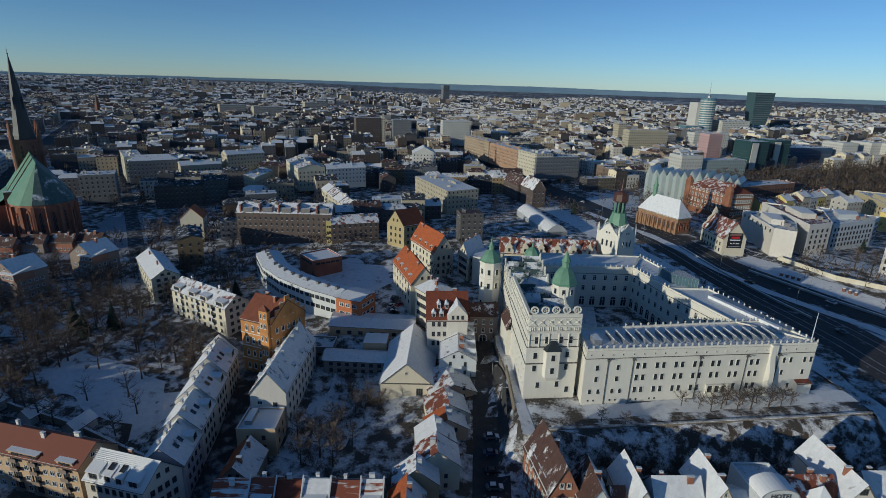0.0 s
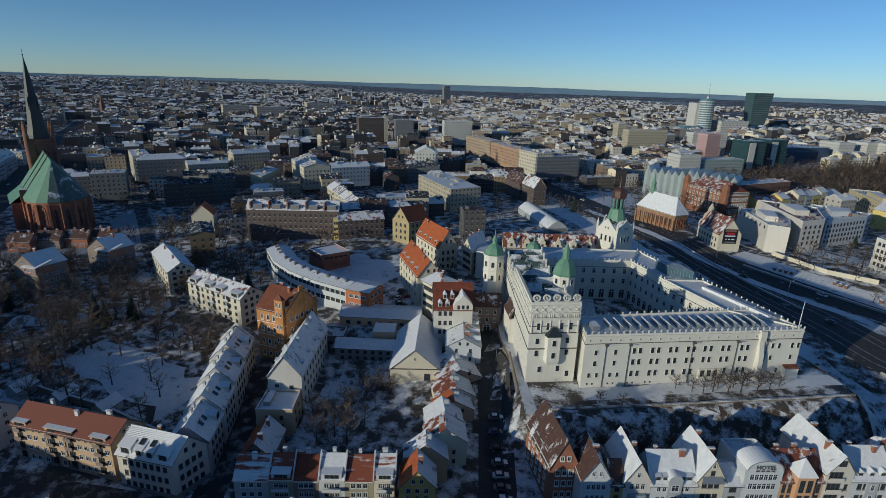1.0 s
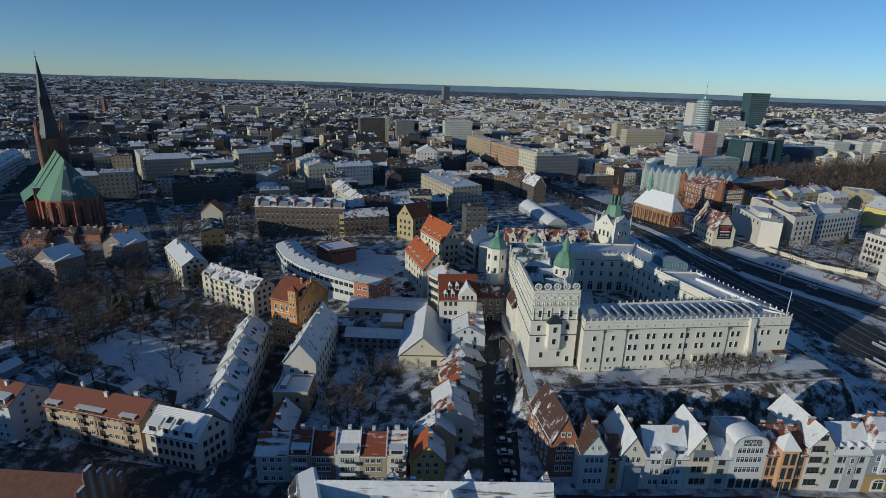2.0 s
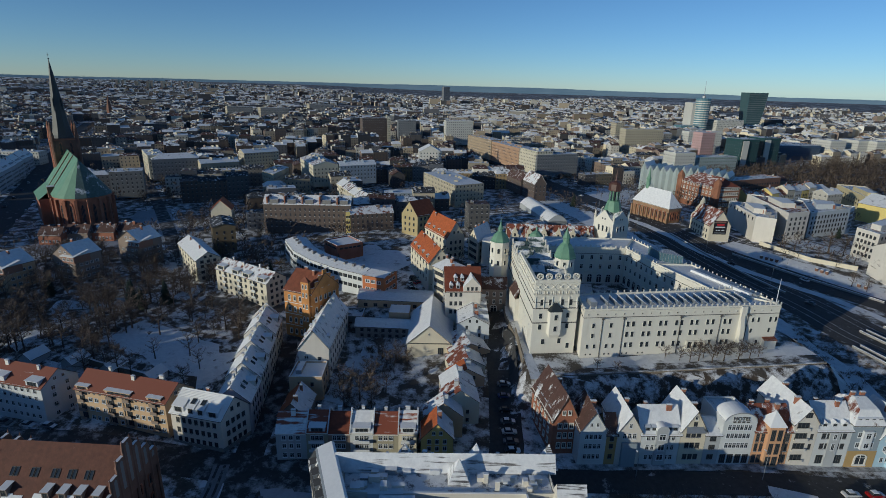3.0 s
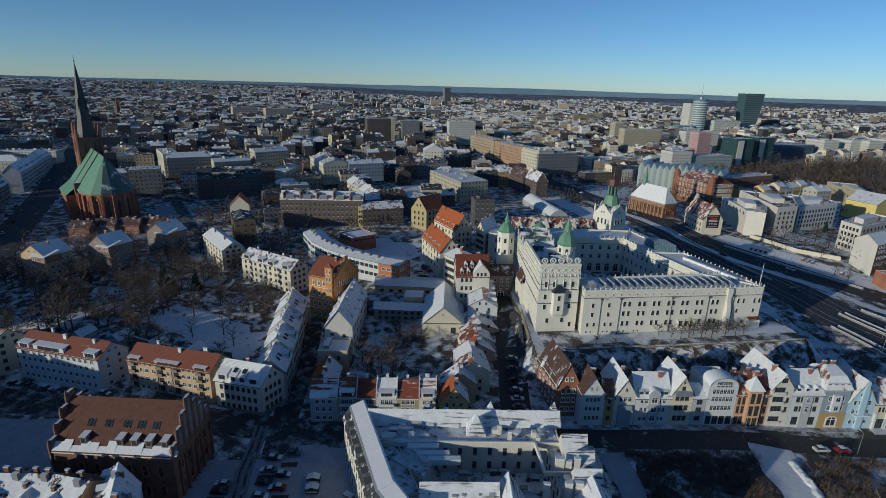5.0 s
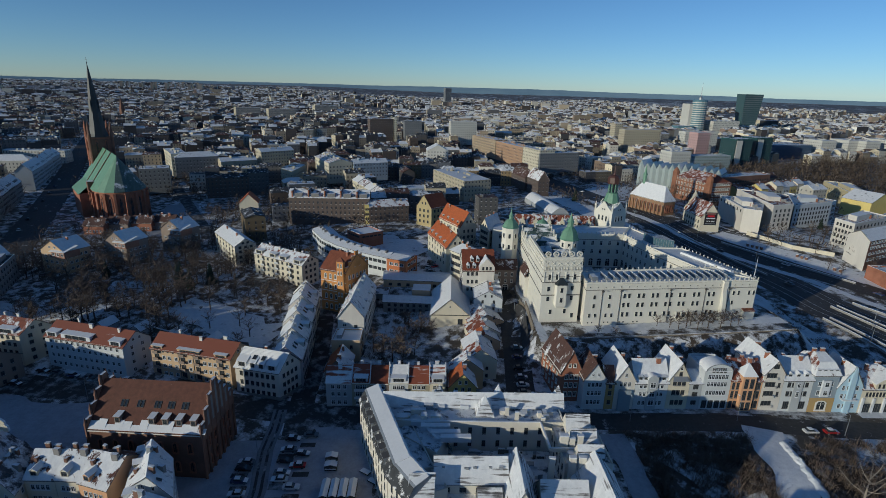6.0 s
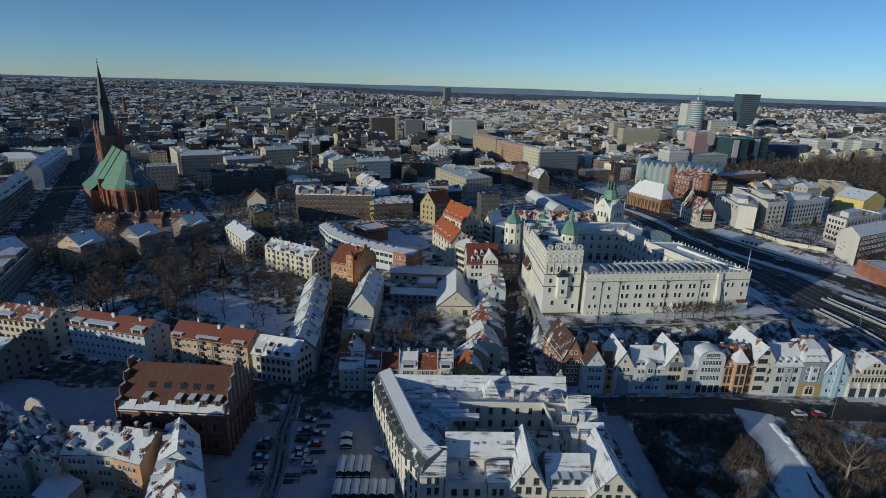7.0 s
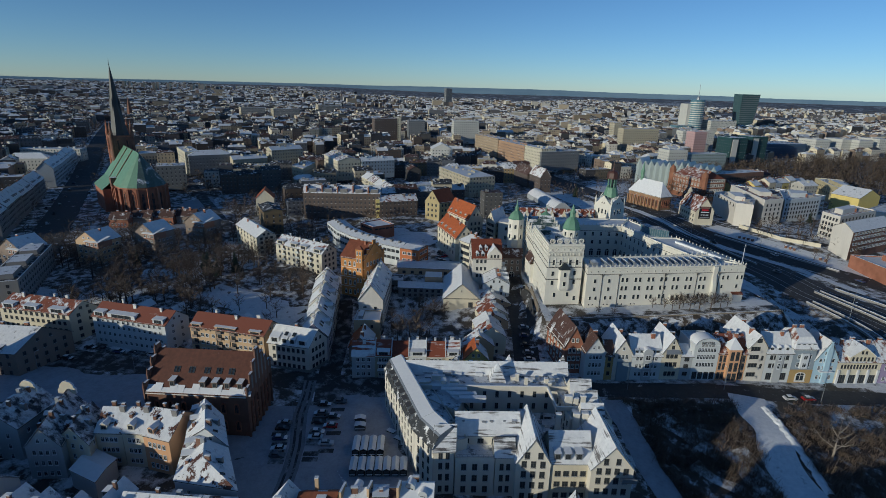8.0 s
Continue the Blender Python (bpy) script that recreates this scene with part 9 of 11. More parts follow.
h = house("gable_house", [(236.0, 385.0), (258.5, 401.0), (248.0, 420.0), (225.0, 404.0)], 11, 20.0, 26.0, "gable_v", surface("plaster_lemon", (0.72, 0.58, 0.2)), (SLATE_SHADE_SNOW, ROOF_SNOW), "yellow house with a blank sunlit gable", (), (0, 0, 0, 0))
q = [(104.0, 418.0), (122.5, 383.0), (141.0, 393.0), (122.5, 428.0)]
h = house("brick_office", q, 12, 27.5, 34.0, "hip_u", brickwork("brick_office", (0.3, 0.12, 0.065), (0.28, 0.17, 0.11)), (TILE_PATCHY, SLATE_SHADE_SNOW, TILE_RED, TILE_RED), "massive red brick office palace with a patchy snowy roof", (15, 19, 23, 27), (11, 10, 0, 0), "stone", (1.5, 2.4), 4, hip=0.2, category="office")
for u in (0.02, 0.98):
    c_ = inside(q, u, 0.02)
    e = Build()
    e.turned(c_, ((2.6, 8), (2.6, 30), (2.9, 30.4), (2.2, 32.5), (0.3, 35)), MATS["brick_office"], 8)
    e.done("corner_tower", h)
house("brick_office", [(146.0, 430.5), (195.0, 466.0), (186.0, 478.5), (137.0, 443.0)], 12, 26.0, 26.0, "flat", DARK_BRICK, FLAT_SNOW, "long dark brick annex with a snowy flat roof", (15, 18.5, 22), (18, 4, 0, 0), "dark", (1.6, 1.8), 0, category="office")
ph = thing("concert_hall", (106, 440, 12), "white concert hall with a jagged roofline of steep gables", "concert hall")
PHW = surface("glass_white", (0.34, 0.39, 0.38), (0.24, 0.28, 0.28), rough=0.4, amount=0.7)
PA, PB, PD = Vector((79.5, 452.0)), Vector((142.0, 424.0)), Vector((12.5, 28.0))
rng = random.Random(4)
e = Build()
e.prism([tuple(PA), tuple(PB), tuple(PB + PD), tuple(PA + PD)], 8, 28.0, PHW)
e.done("body", ph)
NG = 13
for k in range(NG):
    # one steep slice of the hall: folded front, ridge running back
    a, c = PA.lerp(PB, k / NG), PA.lerp(PB, (k + 1) / NG)
    m0 = (a + c) / 2 - PD.normalized() * 1.1
    zz = rng.uniform(33.2, 36.0) + (1.8 if k == 0 else 0)
    b0, b1, mb = a + PD, c + PD, (a + c) / 2 + PD
    e = Build()
    for p, q_ in ((a, m0), (m0, c)):
        e.poly([(*p, 8), (*q_, 8), (*q_, zz if q_ == m0 else 29), (*p, zz if p == m0 else 29)], PHW)
    e.poly([(*a, 29), (*m0, zz), (*mb, zz - 1.5), (*b0, 29)], SNOW_CAP)
    e.poly([(*m0, zz), (*c, 29), (*b1, 29), (*mb, zz - 1.5)], PHW if k % 3 else SNOW_CAP)
    e.poly([(*b1, 29), (*b0, 29), (*mb, zz - 1.5)], PHW)
    e.done("gable", ph)
# low snowy roofs in front of the wooded park
rrng = random.Random(14)
for k in range(11):
    a = Vector((150, 402)).lerp(Vector((236, 470)), k / 11)
    w = Vector((7.2, 5.7))
    d_ = Vector((-7.0, 9.0)) * rrng.uniform(0.9, 1.3)
    q = [tuple(a), tuple(a + w), tuple(a + w + d_), tuple(a + d_)]
    zt = 19 + rrng.uniform(-1.5, 2.5)
    house("old_row_house", q, 11, zt, zt + rrng.uniform(2.5, 4.5), rrng.choice(("gable_u", "gable_u", "hip_u")), rrng.choice((PLASTER_CREAM, PLASTER_GREY, PLASTER_YELLOW, PLASTER_PALE)), rrng.choice((SLATE_SHADE_SNOW, ROOF_SNOW, TILE_PATCHY, TIN_SNOW)), "old row house with a snowy roof before the park", (13, 16), (3, 0, 0, 0), "dark", (1.1, 1.6), 2, group="row before the wooded park")

# ---- the city beyond ----
# wall colours cut darker, which puts street shade into the stucco
FACE = [surface("stucco_" + n, c, vary=0.35) for n, c in (("grey", (0.15, 0.145, 0.14)), ("beige", (0.27, 0.23, 0.165)), ("umber", (0.12, 0.092, 0.075)), ("cream", (0.4, 0.35, 0.26)), ("slate", (0.12, 0.13, 0.15)), ("ochre", (0.27, 0.2, 0.11)), ("shade_grey", (0.085, 0.08, 0.08)), ("sand", (0.5, 0.43, 0.32)), ("chalk", (0.6, 0.57, 0.5)), ("rose", (0.42, 0.3, 0.24)))]
FACE_FAR = [surface("far_stucco_" + n, c, vary=0.4, islands=True, bump=0) for n, c in (("grey", (0.11, 0.11, 0.115)), ("beige", (0.34, 0.28, 0.2)), ("pale", (0.54, 0.5, 0.42)), ("umber", (0.1, 0.08, 0.07)), ("shade_grey", (0.07, 0.068, 0.07)))]
CAPS = [FLAT_SNOW, SLATE_SHADE_SNOW, TIN_SNOW, DARK_SLATE, TILE_DARK, DARK_SLATE, FLAT_SNOW, TILE_DARK]
CAPS_FAR = [FAR_FLAT, FAR_PITCH, DEEP_SNOW, SLATE_SHADE_SNOW, TILE_DARK, DARK_SLATE, ROOF_SNOW, DARK_SLATE]
# pale end walls, whose paleness also stands for sun on the ends
PARTY = [surface("party_wall_" + n, c, vary=0.3, islands=True, bump=0) for n, c in (("cream", (0.6, 0.53, 0.38)), ("pale", (0.62, 0.6, 0.54)), ("brown", (0.24, 0.18, 0.14)))]
PANE_FAR = surface("far_panes", (0.035, 0.04, 0.05), rough=0.35, bump=0)
MOTORWAY = [(170, 115), (142, 158), (126, 190), (112, 225), (96, 262), (73, 306), (48, 354), (18, 440), (-14, 510), (-70, 640), (-160, 850)]
LEFT_AVENUE = [(-262, 140), (-293, 177), (-357, 255), (-446, 360), (-534, 463), (-600, 542), (-800, 780)]
SIDE_STREET = [(-199, 221), (-274, 301), (-357, 388), (-420, 460)]
AVENUES = [MOTORWAY, LEFT_AVENUE, SIDE_STREET, [(60, 400), (110, 560), (250, 640), (520, 760)], [(-470, 640), (-160, 660), (-40, 640)]]


def off_road(x, y, line):
    best = 1e9
    for (ax, ay), (bx, by) in zip(line, line[1:]):
        dx, dy = bx - ax, by - ay
        s = min(1, max(0, ((x - ax) * dx + (y - ay) * dy) / (dx * dx + dy * dy)))
        best = min(best, math.hypot(x - ax - s * dx, y - ay - s * dy))
    return best


GREEN = [(-8, 372), (40, 372), (92, 420), (80, 492), (20, 470)]
CHURCH = [(60, 320), (100, 290), (150, 330), (150, 420), (110, 440), (70, 430)]
LOT = [(100, 250), (150, 196), (220, 200), (262, 330), (270, 400), (190, 392), (110, 352), (84, 320)]
BEHIND = [(-30, 255), (60, 245), (84, 330), (60, 400), (-10, 452), (-48, 430), (-62, 340), (-34, 300)]
BANKSIDE = [(40, 90), (260, 40), (270, 200), (150, 196), (100, 250), (60, 240)]
SCHOOL = [(-150, 186), (-45, 178), (-30, 262), (-76, 300), (-120, 262)]
CLOSE = [(-330, 200), (-268, 170), (-200, 200), (-176, 250), (-240, 330), (-300, 322), (-352, 336), (-372, 300)]
WOODS = [(128, 486), (190, 494), (250, 470), (330, 480), (620, 600), (640, 720), (380, 690), (240, 620), (170, 560), (130, 540)]


def free(x, y, r):
    if off_road(x, y, AVENUES[0]) < 22 + r * 0.6 or off_road(x, y, LEFT_AVENUE) < 19 + r * 0.7 or any(off_road(x, y, l) < 7 + r * 0.6 for l in AVENUES[2:]):
        return False
    if any(near_line(x, y, p) < r * 0.6 for p in (PARK, GREEN, PLATEAU, WOODS, LOT, BEHIND, CHURCH, SCHOOL, CLOSE, BANKSIDE)):
        return False
    return all((x - a) ** 2 + (y - b_) ** 2 > (r + c) ** 2 * 0.72 for a, b_, c in FOOT)


def box_house(wall, roof, win, quad, z0, ze, rise, kind, fm, rm, panes=True, ends=None):
    """Adds one plain city house to three meshes: walls, roof, windows."""
    polys, gables = roof_polys(quad, kind, ze, ze + rise, 0.3, 0.2)
    for i in range(4):
        p, r = quad[i], quad[(i + 1) % 4]
        wall.poly([(*p, z0 - 3), (*r, z0 - 3), (*r, ze), (*p, ze)], ends if ends and i % 2 else fm)
    for g_ in gables:
        wall.poly(g_, ends or fm)
    for p in polys:
        for piece in flat_pieces(p):
            roof.solid(piece, 0.25, rm)
    if panes:
        for i in (0, 1, 3):
            p, r = quad[i], quad[(i + 1) % 4]
            L = math.hypot(r[0] - p[0], r[1] - p[1])
            n = max(2, int(L / 2.9))
            d = ((r[0] - p[0]) / L, (r[1] - p[1]) / L)
            o = (d[1] * 0.06, -d[0] * 0.06)
            z = z0 + 2.2
            while z < ze - 1.2:
                for k in range(n):
                    s = L * (k + 0.5) / n
                    x0, y0 = p[0] + d[0] * (s - 0.45) + o[0], p[1] + d[1] * (s - 0.45) + o[1]
                    x1, y1 = p[0] + d[0] * (s + 0.45) + o[0], p[1] + d[1] * (s + 0.45) + o[1]
                    win.poly([(x0, y0, z - 0.75), (x1, y1, z - 0.75), (x1, y1, z + 0.75), (x0, y0, z + 0.75)], PANE_FAR)
                    if panes == 2:
                        for zz, hh in ((z - 0.98, 0.13), (z + 0.75, 0.12)):
                            win.poly([(x0 + o[0], y0 + o[1], zz), (x1 + o[0], y1 + o[1], zz), (x1 + o[0], y1 + o[1], zz + hh), (x0 + o[0], y0 + o[1], zz + hh)], SNOW_CAP if zz < z else fm)
                z += 3.3


def city_house(quad, z0, ze, rise, kind, fm, rm, label, rng, group="", bits=None):
    c = inside(quad, 0.5, 0.5)
    FOOT.append((c[0], c[1], max(sizes(quad)) * 0.5 + 2))
    root = thing("city_house", (c[0], c[1], z0), label, "building", group)
    wall, roof, win = Build(), Build(), Build()
    box_house(wall, roof, win, quad, z0, ze, rise, kind, fm, rm, 2)
    for k in range(int(max(sizes(quad)) / 4.5) if bits is None else bits):
        u, v = rng.uniform(0.1, 0.9), rng.uniform(0.3, 0.7)
        p = inside(quad, u, v)
        zz = ze + (rise * (1 - abs(v - 0.5) * 2) if kind == "gable_u" else 0)
        w = rng.uniform(0.5, 1.4)
        roof.prism([(p[0] - w, p[1] - w * 0.5), (p[0] + w, p[1] - w * 0.5), (p[0] + w, p[1] + w * 0.5), (p[0] - w, p[1] + w * 0.5)], zz - 0.5, zz + rng.uniform(0.8, 1.6), fm, SNOW_CAP)
    wall.done("wall", root)
    roof.done("roof", root)
    tagged(win.done("glazing", root), kind="stuff")
    return root


def slab(x0, y0, x1, y1, depth, z0, z1, fm, rm, label, rng, kind="flat", rise=0.0):
    d = Vector((x1 - x0, y1 - y0)).normalized()
    n_ = Vector((-d.y, d.x)) * depth
    return city_house([(x0, y0), (x1, y1), (x1 + n_.x, y1 + n_.y), (x0 + n_.x, y0 + n_.y)], z0, z1, rise, kind, fm, rm, label, rng)


rng = random.Random(77)
PALE_F, YEL_F, GREY_F, UMB_F = surface("block_pale", (0.56, 0.55, 0.5)), surface("block_yellow", (0.46, 0.41, 0.3)), surface("block_grey", (0.18, 0.19, 0.2)), surface("block_umber", (0.13, 0.1, 0.085))
# landmarks that stand out over the roofs
slab(-408, 1985, -388, 2000, 18, 20, 86, GREY_F, FLAT_SNOW, "lone tall grey tower block far off", rng)
slab(-147, 728, -111, 745, 14, 14, 45, PALE_F, FLAT_SNOW, "tall pale slab block of flats", rng)
slab(-214, 714, -191, 725, 14, 14, 44, GREY_F, FLAT_SNOW, "grey slab block of flats", rng)
slab(-103, 650, -66, 592, 16, 14, 34, surface("block_sand", (0.4, 0.31, 0.21)), FLAT_SNOW, "long sunlit ochre block along the avenue", rng)
slab(-65, 590, -30, 532, 16, 14, 33, surface("block_tan", (0.42, 0.27, 0.17)), SLATE_SHADE_SNOW, "long sunlit brick block along the avenue", rng)
slab(-29.5, 530, -10.5, 501, 18, 14, 34, surface("block_cream", (0.6, 0.55, 0.42)), FLAT_SNOW, "sunlit cream corner block", rng)
slab(-10, 500, 30, 524, 18, 14, 31, GREY_F, FLAT_SNOW, "grey office block with rows of windows", rng)
TEAL_F = surface("tower_teal_glass", (0.03, 0.075, 0.08), rough=0.25)
for x, y in ((216, 640), (250, 672)):
    tw = slab(x, y, x + 22, y + 11, 24, 14, 43, TEAL_F, FLAT_SNOW, "dark teal office tower with a pale stripe", rng)
    b = Build()
    b.prism([(x + 1.5, y - 1.6), (x + 8.5, y + 1.9), (x + 8.5, y + 8), (x + 1.5, y + 5)], 12, 41, PALE_F, SNOW_CAP)
    b.done("stripe", tw)
slab(183, 680, 200, 689, 16, 14, 46, surface("block_pink", (0.5, 0.33, 0.32)), FLAT_SNOW, "pink and grey office tower", rng)
slab(129, 558, 151, 568, 20, 14, 33, PALE_F, FLAT_SNOW, "white office block with rows of windows", rng)
slab(152, 572, 200, 596, 16, 14, 28, surface("block_mint", (0.3, 0.36, 0.36)), FLAT_SNOW, "grey office block by the park", rng)
slab(280, 728, 350, 758, 40, 14, 30, surface("glass_blue_dark", (0.05, 0.09, 0.16), rough=0.3), FLAT_SNOW, "low blue office hall", rng)
slab(191, 781, 241, 803, 16, 14, 40, PALE_F, FLAT_SNOW, "white office block with rows of windows", rng)
slab(100, 733, 152, 756, 15, 14, 43, YEL_F, FLAT_SNOW, "long beige slab block of flats", rng)
slab(99, 846, 112, 852, 15, 14, 44, YEL_F, FLAT_SNOW, "beige tower block among roofs", rng)
for x, y in ((362, 761), (402, 777), (421, 772), (455, 790), (490, 800)):
    slab(x, y, x + 22, y + 9, 30, 14, 38 + rng.uniform(-2, 3), PALE_F, FLAT_SNOW, "pale slab block beyond the trees", rng)
slab(-132, 512, -110, 519, 22, 13, 27, surface("block_white", (0.66, 0.64, 0.58)), ROOF_SNOW, "white house with a bright blank gable", rng, "gable_v", 6)
CREAM_F = surface("block_cream", (0.6, 0.55, 0.42))
city_house([(-100, 399), (-64, 348), (-45, 364), (-81, 415)], 11, 24.5, 0, "flat", YEL_F, TIN_SNOW, "pale five-storey palace block with a snowy roof", rng)
slab(-112, 332, -84, 345, 13, 8, 18.5, surface("block_blue", (0.3, 0.36, 0.42)), TIN_SNOW, "blue-grey block with snow on the roof", rng)
slab(-76, 333, -66, 338, 10, 9, 17, UMB_F, ROOF_SNOW, "low house between palace and blue block", rng, "gable_u", 3)
# umber kept this dark to stand for the shade on its front
long_row = slab(-165, 257, -114, 269, 12, 8, 23.5, UMB_F, FLAT_SNOW, "terrace of flats coloured dark for shade, red and snowy roofs", rng, "gable_u", 4.5)
for k in range(5):
    # red firewalls between the roofs of the dark terrace, and its pale attic storeys
    a, d_ = Vector((-165, 257)), Vector((51, 12))
    n_ = Vector((-12, 51)).normalized()
    p = a + d_ * (0.04 + 0.2 * k)
    b = Build()
    b.prism([tuple(p), tuple(p + d_.normalized() * 0.7), tuple(p + d_.normalized() * 0.7 + n_ * 11), tuple(p + n_ * 11)], 22, 27.6 + 0.6 * (k % 2), RED_BRICK, SNOW_CAP)
    b.done("firewall", long_row)
    b = Build()
    p = p + d_.normalized() * 2
    b.prism([tuple(p), tuple(p + d_.normalized() * 5), tuple(p + d_.normalized() * 5 + n_ * 4), tuple(p + n_ * 4)], 23, 26.0, PLASTER_DARK, SNOW_CAP)
    b.done("attic", long_row)
slab(-113, 266, -90, 279, 11, 8, 18.5, UMB_F, TILE_HALF, "brown flats with snowy mansard windows", rng, "gable_u", 3.5)
slab(-115.6, 265.0, -113.2, 266.0, 11, 8, 20, PLASTER_YELLOW, TILE_HALF, "narrow yellow end house of the terrace", rng)
slab(-201, 257, -190, 262, 11, 7, 17, PLASTER_CREAM, TILE_ORANGE, "lone narrow house with an orange roof", rng, "gable_v", 6)
for k in range(4):
    # cream houses wall to wall, red firewalls between
    a = Vector((-158, 353)).lerp(Vector((-123, 312)), k / 4)
    c_ = Vector((-158, 353)).lerp(Vector((-123, 312)), (k + 0.99) / 4)
    slab(a.x, a.y, c_.x, c_.y, 11, 8, 19.5 - 0.7 * k, CREAM_F, TILE_HALF if k % 2 else ROOF_SNOW, "cream terraced house with chimneys and snow", rng, "gable_u", 3.5)
slab(-285, 432, -264, 460, 14, 10, 27, YEL_F, TIN_SNOW, "long cream house with rows of windows", rng, "gable_u", 3)
slab(-310, 401, -287, 426, 14, 10, 20, YEL_F, TIN_SNOW, "ochre house under a blue snowy roof", rng, "gable_u", 3)
city_house([(-232, 372), (-215, 360), (-221, 398), (-238, 410)], 9, 22, 0, "flat", YEL_F, FLAT_SNOW, "narrow house with a sunlit yellow end", rng)
city_house([(-226, 430), (-195, 391), (-178, 405), (-209, 444)], 10, 26, 3, "gable_u", CREAM_F, TILE_HALF, "cream corner house with a sunlit front", rng)
# shaded front of the cream corner, its shade put in as blue-grey walls
slab(-176, 404, -150, 424, 12, 11, 25, surface("block_blue", (0.3, 0.36, 0.42)), SLATE_SHADE_SNOW, "corner house front coloured blue-grey for its shade", rng, "gable_u", 3)
slab(-268, 714, -238, 735, 14, 14, 45, UMB_F, FLAT_SNOW, "brown slab block with a yellow end", rng)
slab(-237.6, 735.3, -233, 738, 14, 14, 45.5, CREAM_F, FLAT_SNOW, "yellow end stair of the brown slab block", rng)
for x, y, w in ((-654, 965, 1.0), (-575, 955, 1.1), (-584, 1192, 1.1)):
    slab(x, y, x + 10 * w, y - 8 * w, 14, 14, 42, YEL_F, FLAT_SNOW, "yellow end of a far slab block", rng)
    slab(x + 10.4 * w, y - 8 * w, x + 52 * w, y + 16 * w, 14, 14, 41.5, GREY_F, FLAT_SNOW, "far grey slab block of flats", rng)
slab(-18, 408, -8, 388, 10, 11, 22, UMB_F, TILE_HALF, "narrow old house with snow on a steep roof", rng, "gable_u", 7)
slab(-34, 438, -20, 410, 10, 11, 20, UMB_F, TILE_DARK, "old row with a red and snowy roof", rng, "gable_u", 6)
# row with dormers along the wide avenue, and what stands round the church
def terrace(a, c, n, depth, z0, ze, top, fm, label, group):
    """n houses wall to wall from a to c, fronts on the right of that line."""
    d = (Vector(c) - Vector(a)) / n
    o = Vector((d.y, -d.x)).normalized() * -depth
    for k in range(n):
        p = Vector(a) + d * k
        q = [tuple(p), tuple(p + d * 0.995), tuple(p + d * 0.995 + o), tuple(p + o)]
        dz = rng.choice((0, 0.3, -0.4, 0.8))
        h = house("terraced_house", q, z0 + 1.2 * k / n, ze + dz, top + dz, "gable_u", fm, (SLATE_SHADE_SNOW, ROOF_SNOW), label, (5.6, 8.8, 12.0, 15.0), (6, 0, 0, 0), "dark", (1.1, 1.6), 1, group=group)
        for s_ in (0.3, 0.5, 0.7):
            e = Build()
            m = inside(q, s_, 0.08)
            g1 = inside(q, s_, 0.42)
            w = d.normalized() * 0.9
            zb, zt = ze + dz + 0.3, ze + dz + 2.4
            e.prism([(m[0] - w.x, m[1] - w.y), (m[0] + w.x, m[1] + w.y), (g1[0] + w.x, g1[1] + w.y), (g1[0] - w.x, g1[1] - w.y)], zb, zt, fm, SNOW_CAP)
            e.done("dormer", h)


terrace((-316, 171), (-402, 279), 7, 12, 1.5, 16.5, 22.5, PLASTER_DARK, "dark terraced house with snowy dormers along the avenue", "terrace along the avenue")
terrace((-418, 303), (-493, 400), 6, 12, 4, 19, 25, PLASTER_GREY, "grey terraced house with snowy dormers along the avenue", "terrace along the avenue")
slab(-560, 392, -500, 412, 14, 6, 20, PALE_F, FLAT_SNOW, "long pale building with rows of windows", rng)
slab(-520, 345, -488, 362, 13, 5, 17, PALE_F, ROOF_SNOW, "pale villa with a snowy hipped roof", rng, "hip_u", 5)
slab(-328, 316, -310, 330, 18, 6, 24, surface("office_grey", (0.22, 0.23, 0.23)), FLAT_SNOW, "grey office house with rows of windows beside the church", rng)
slab(-347, 384, -318, 410, 16, 8, 24, GREY_F, SLATE_SHADE_SNOW, "grey corner house with a snowy roof", rng, "hip_u", 4)
slab(-387, 420, -352, 386, 14, 8, 27, surface("block_cream", (0.6, 0.55, 0.42)), FLAT_SNOW, "cream house with its sunlit end to the street", rng)
ribbon("road", LEFT_AVENUE, 20, ASPHALT_DARK, "wide dark avenue in winter shade past the church", 0.14, step=6)
ribbon("road", SIDE_STREET, 8, ASPHALT, "side street with trodden snow", 0.14)
ribbon("pavement", [(-224, 233), (-250, 264), (-278, 298)], 22, TRODDEN_SHADE, "snow-covered car park beside the church", 0.08, "yard", wobble=0.5)
# pale hall with a curved snow roof beside the sunken road
hall = thing("vaulted_hall", (-6, 331, 10), "low hall under a curved snow-covered roof", "hall")
e = Build()
A, B, Wd = Vector((-17, 358)), Vector((4, 306)), Vector((0.93, 0.376)) * 13
arch = lambda o: [tuple(o + Wd * u) + (13 + 4.2 * math.sin(math.pi * u),) for u in [k / 10 for k in range(11)]]
lo_, hi_ = arch(B), arch(A)
for k in range(10):
    e.solid([lo_[k], lo_[k + 1], hi_[k + 1], hi_[k]], 0.3, ROOF_SNOW)
e.done("roof", hall)
e = Build()
e.poly([(*(B + Wd), 6), (*B, 6)][::-1] + lo_[::-1][:0] + [p for p in lo_[::-1]], PLASTER_GREY)
e.prism([tuple(B), tuple(B + Wd), tuple(A + Wd), tuple(A)], 6, 13, PLASTER_GREY)
e.done("wall", hall)
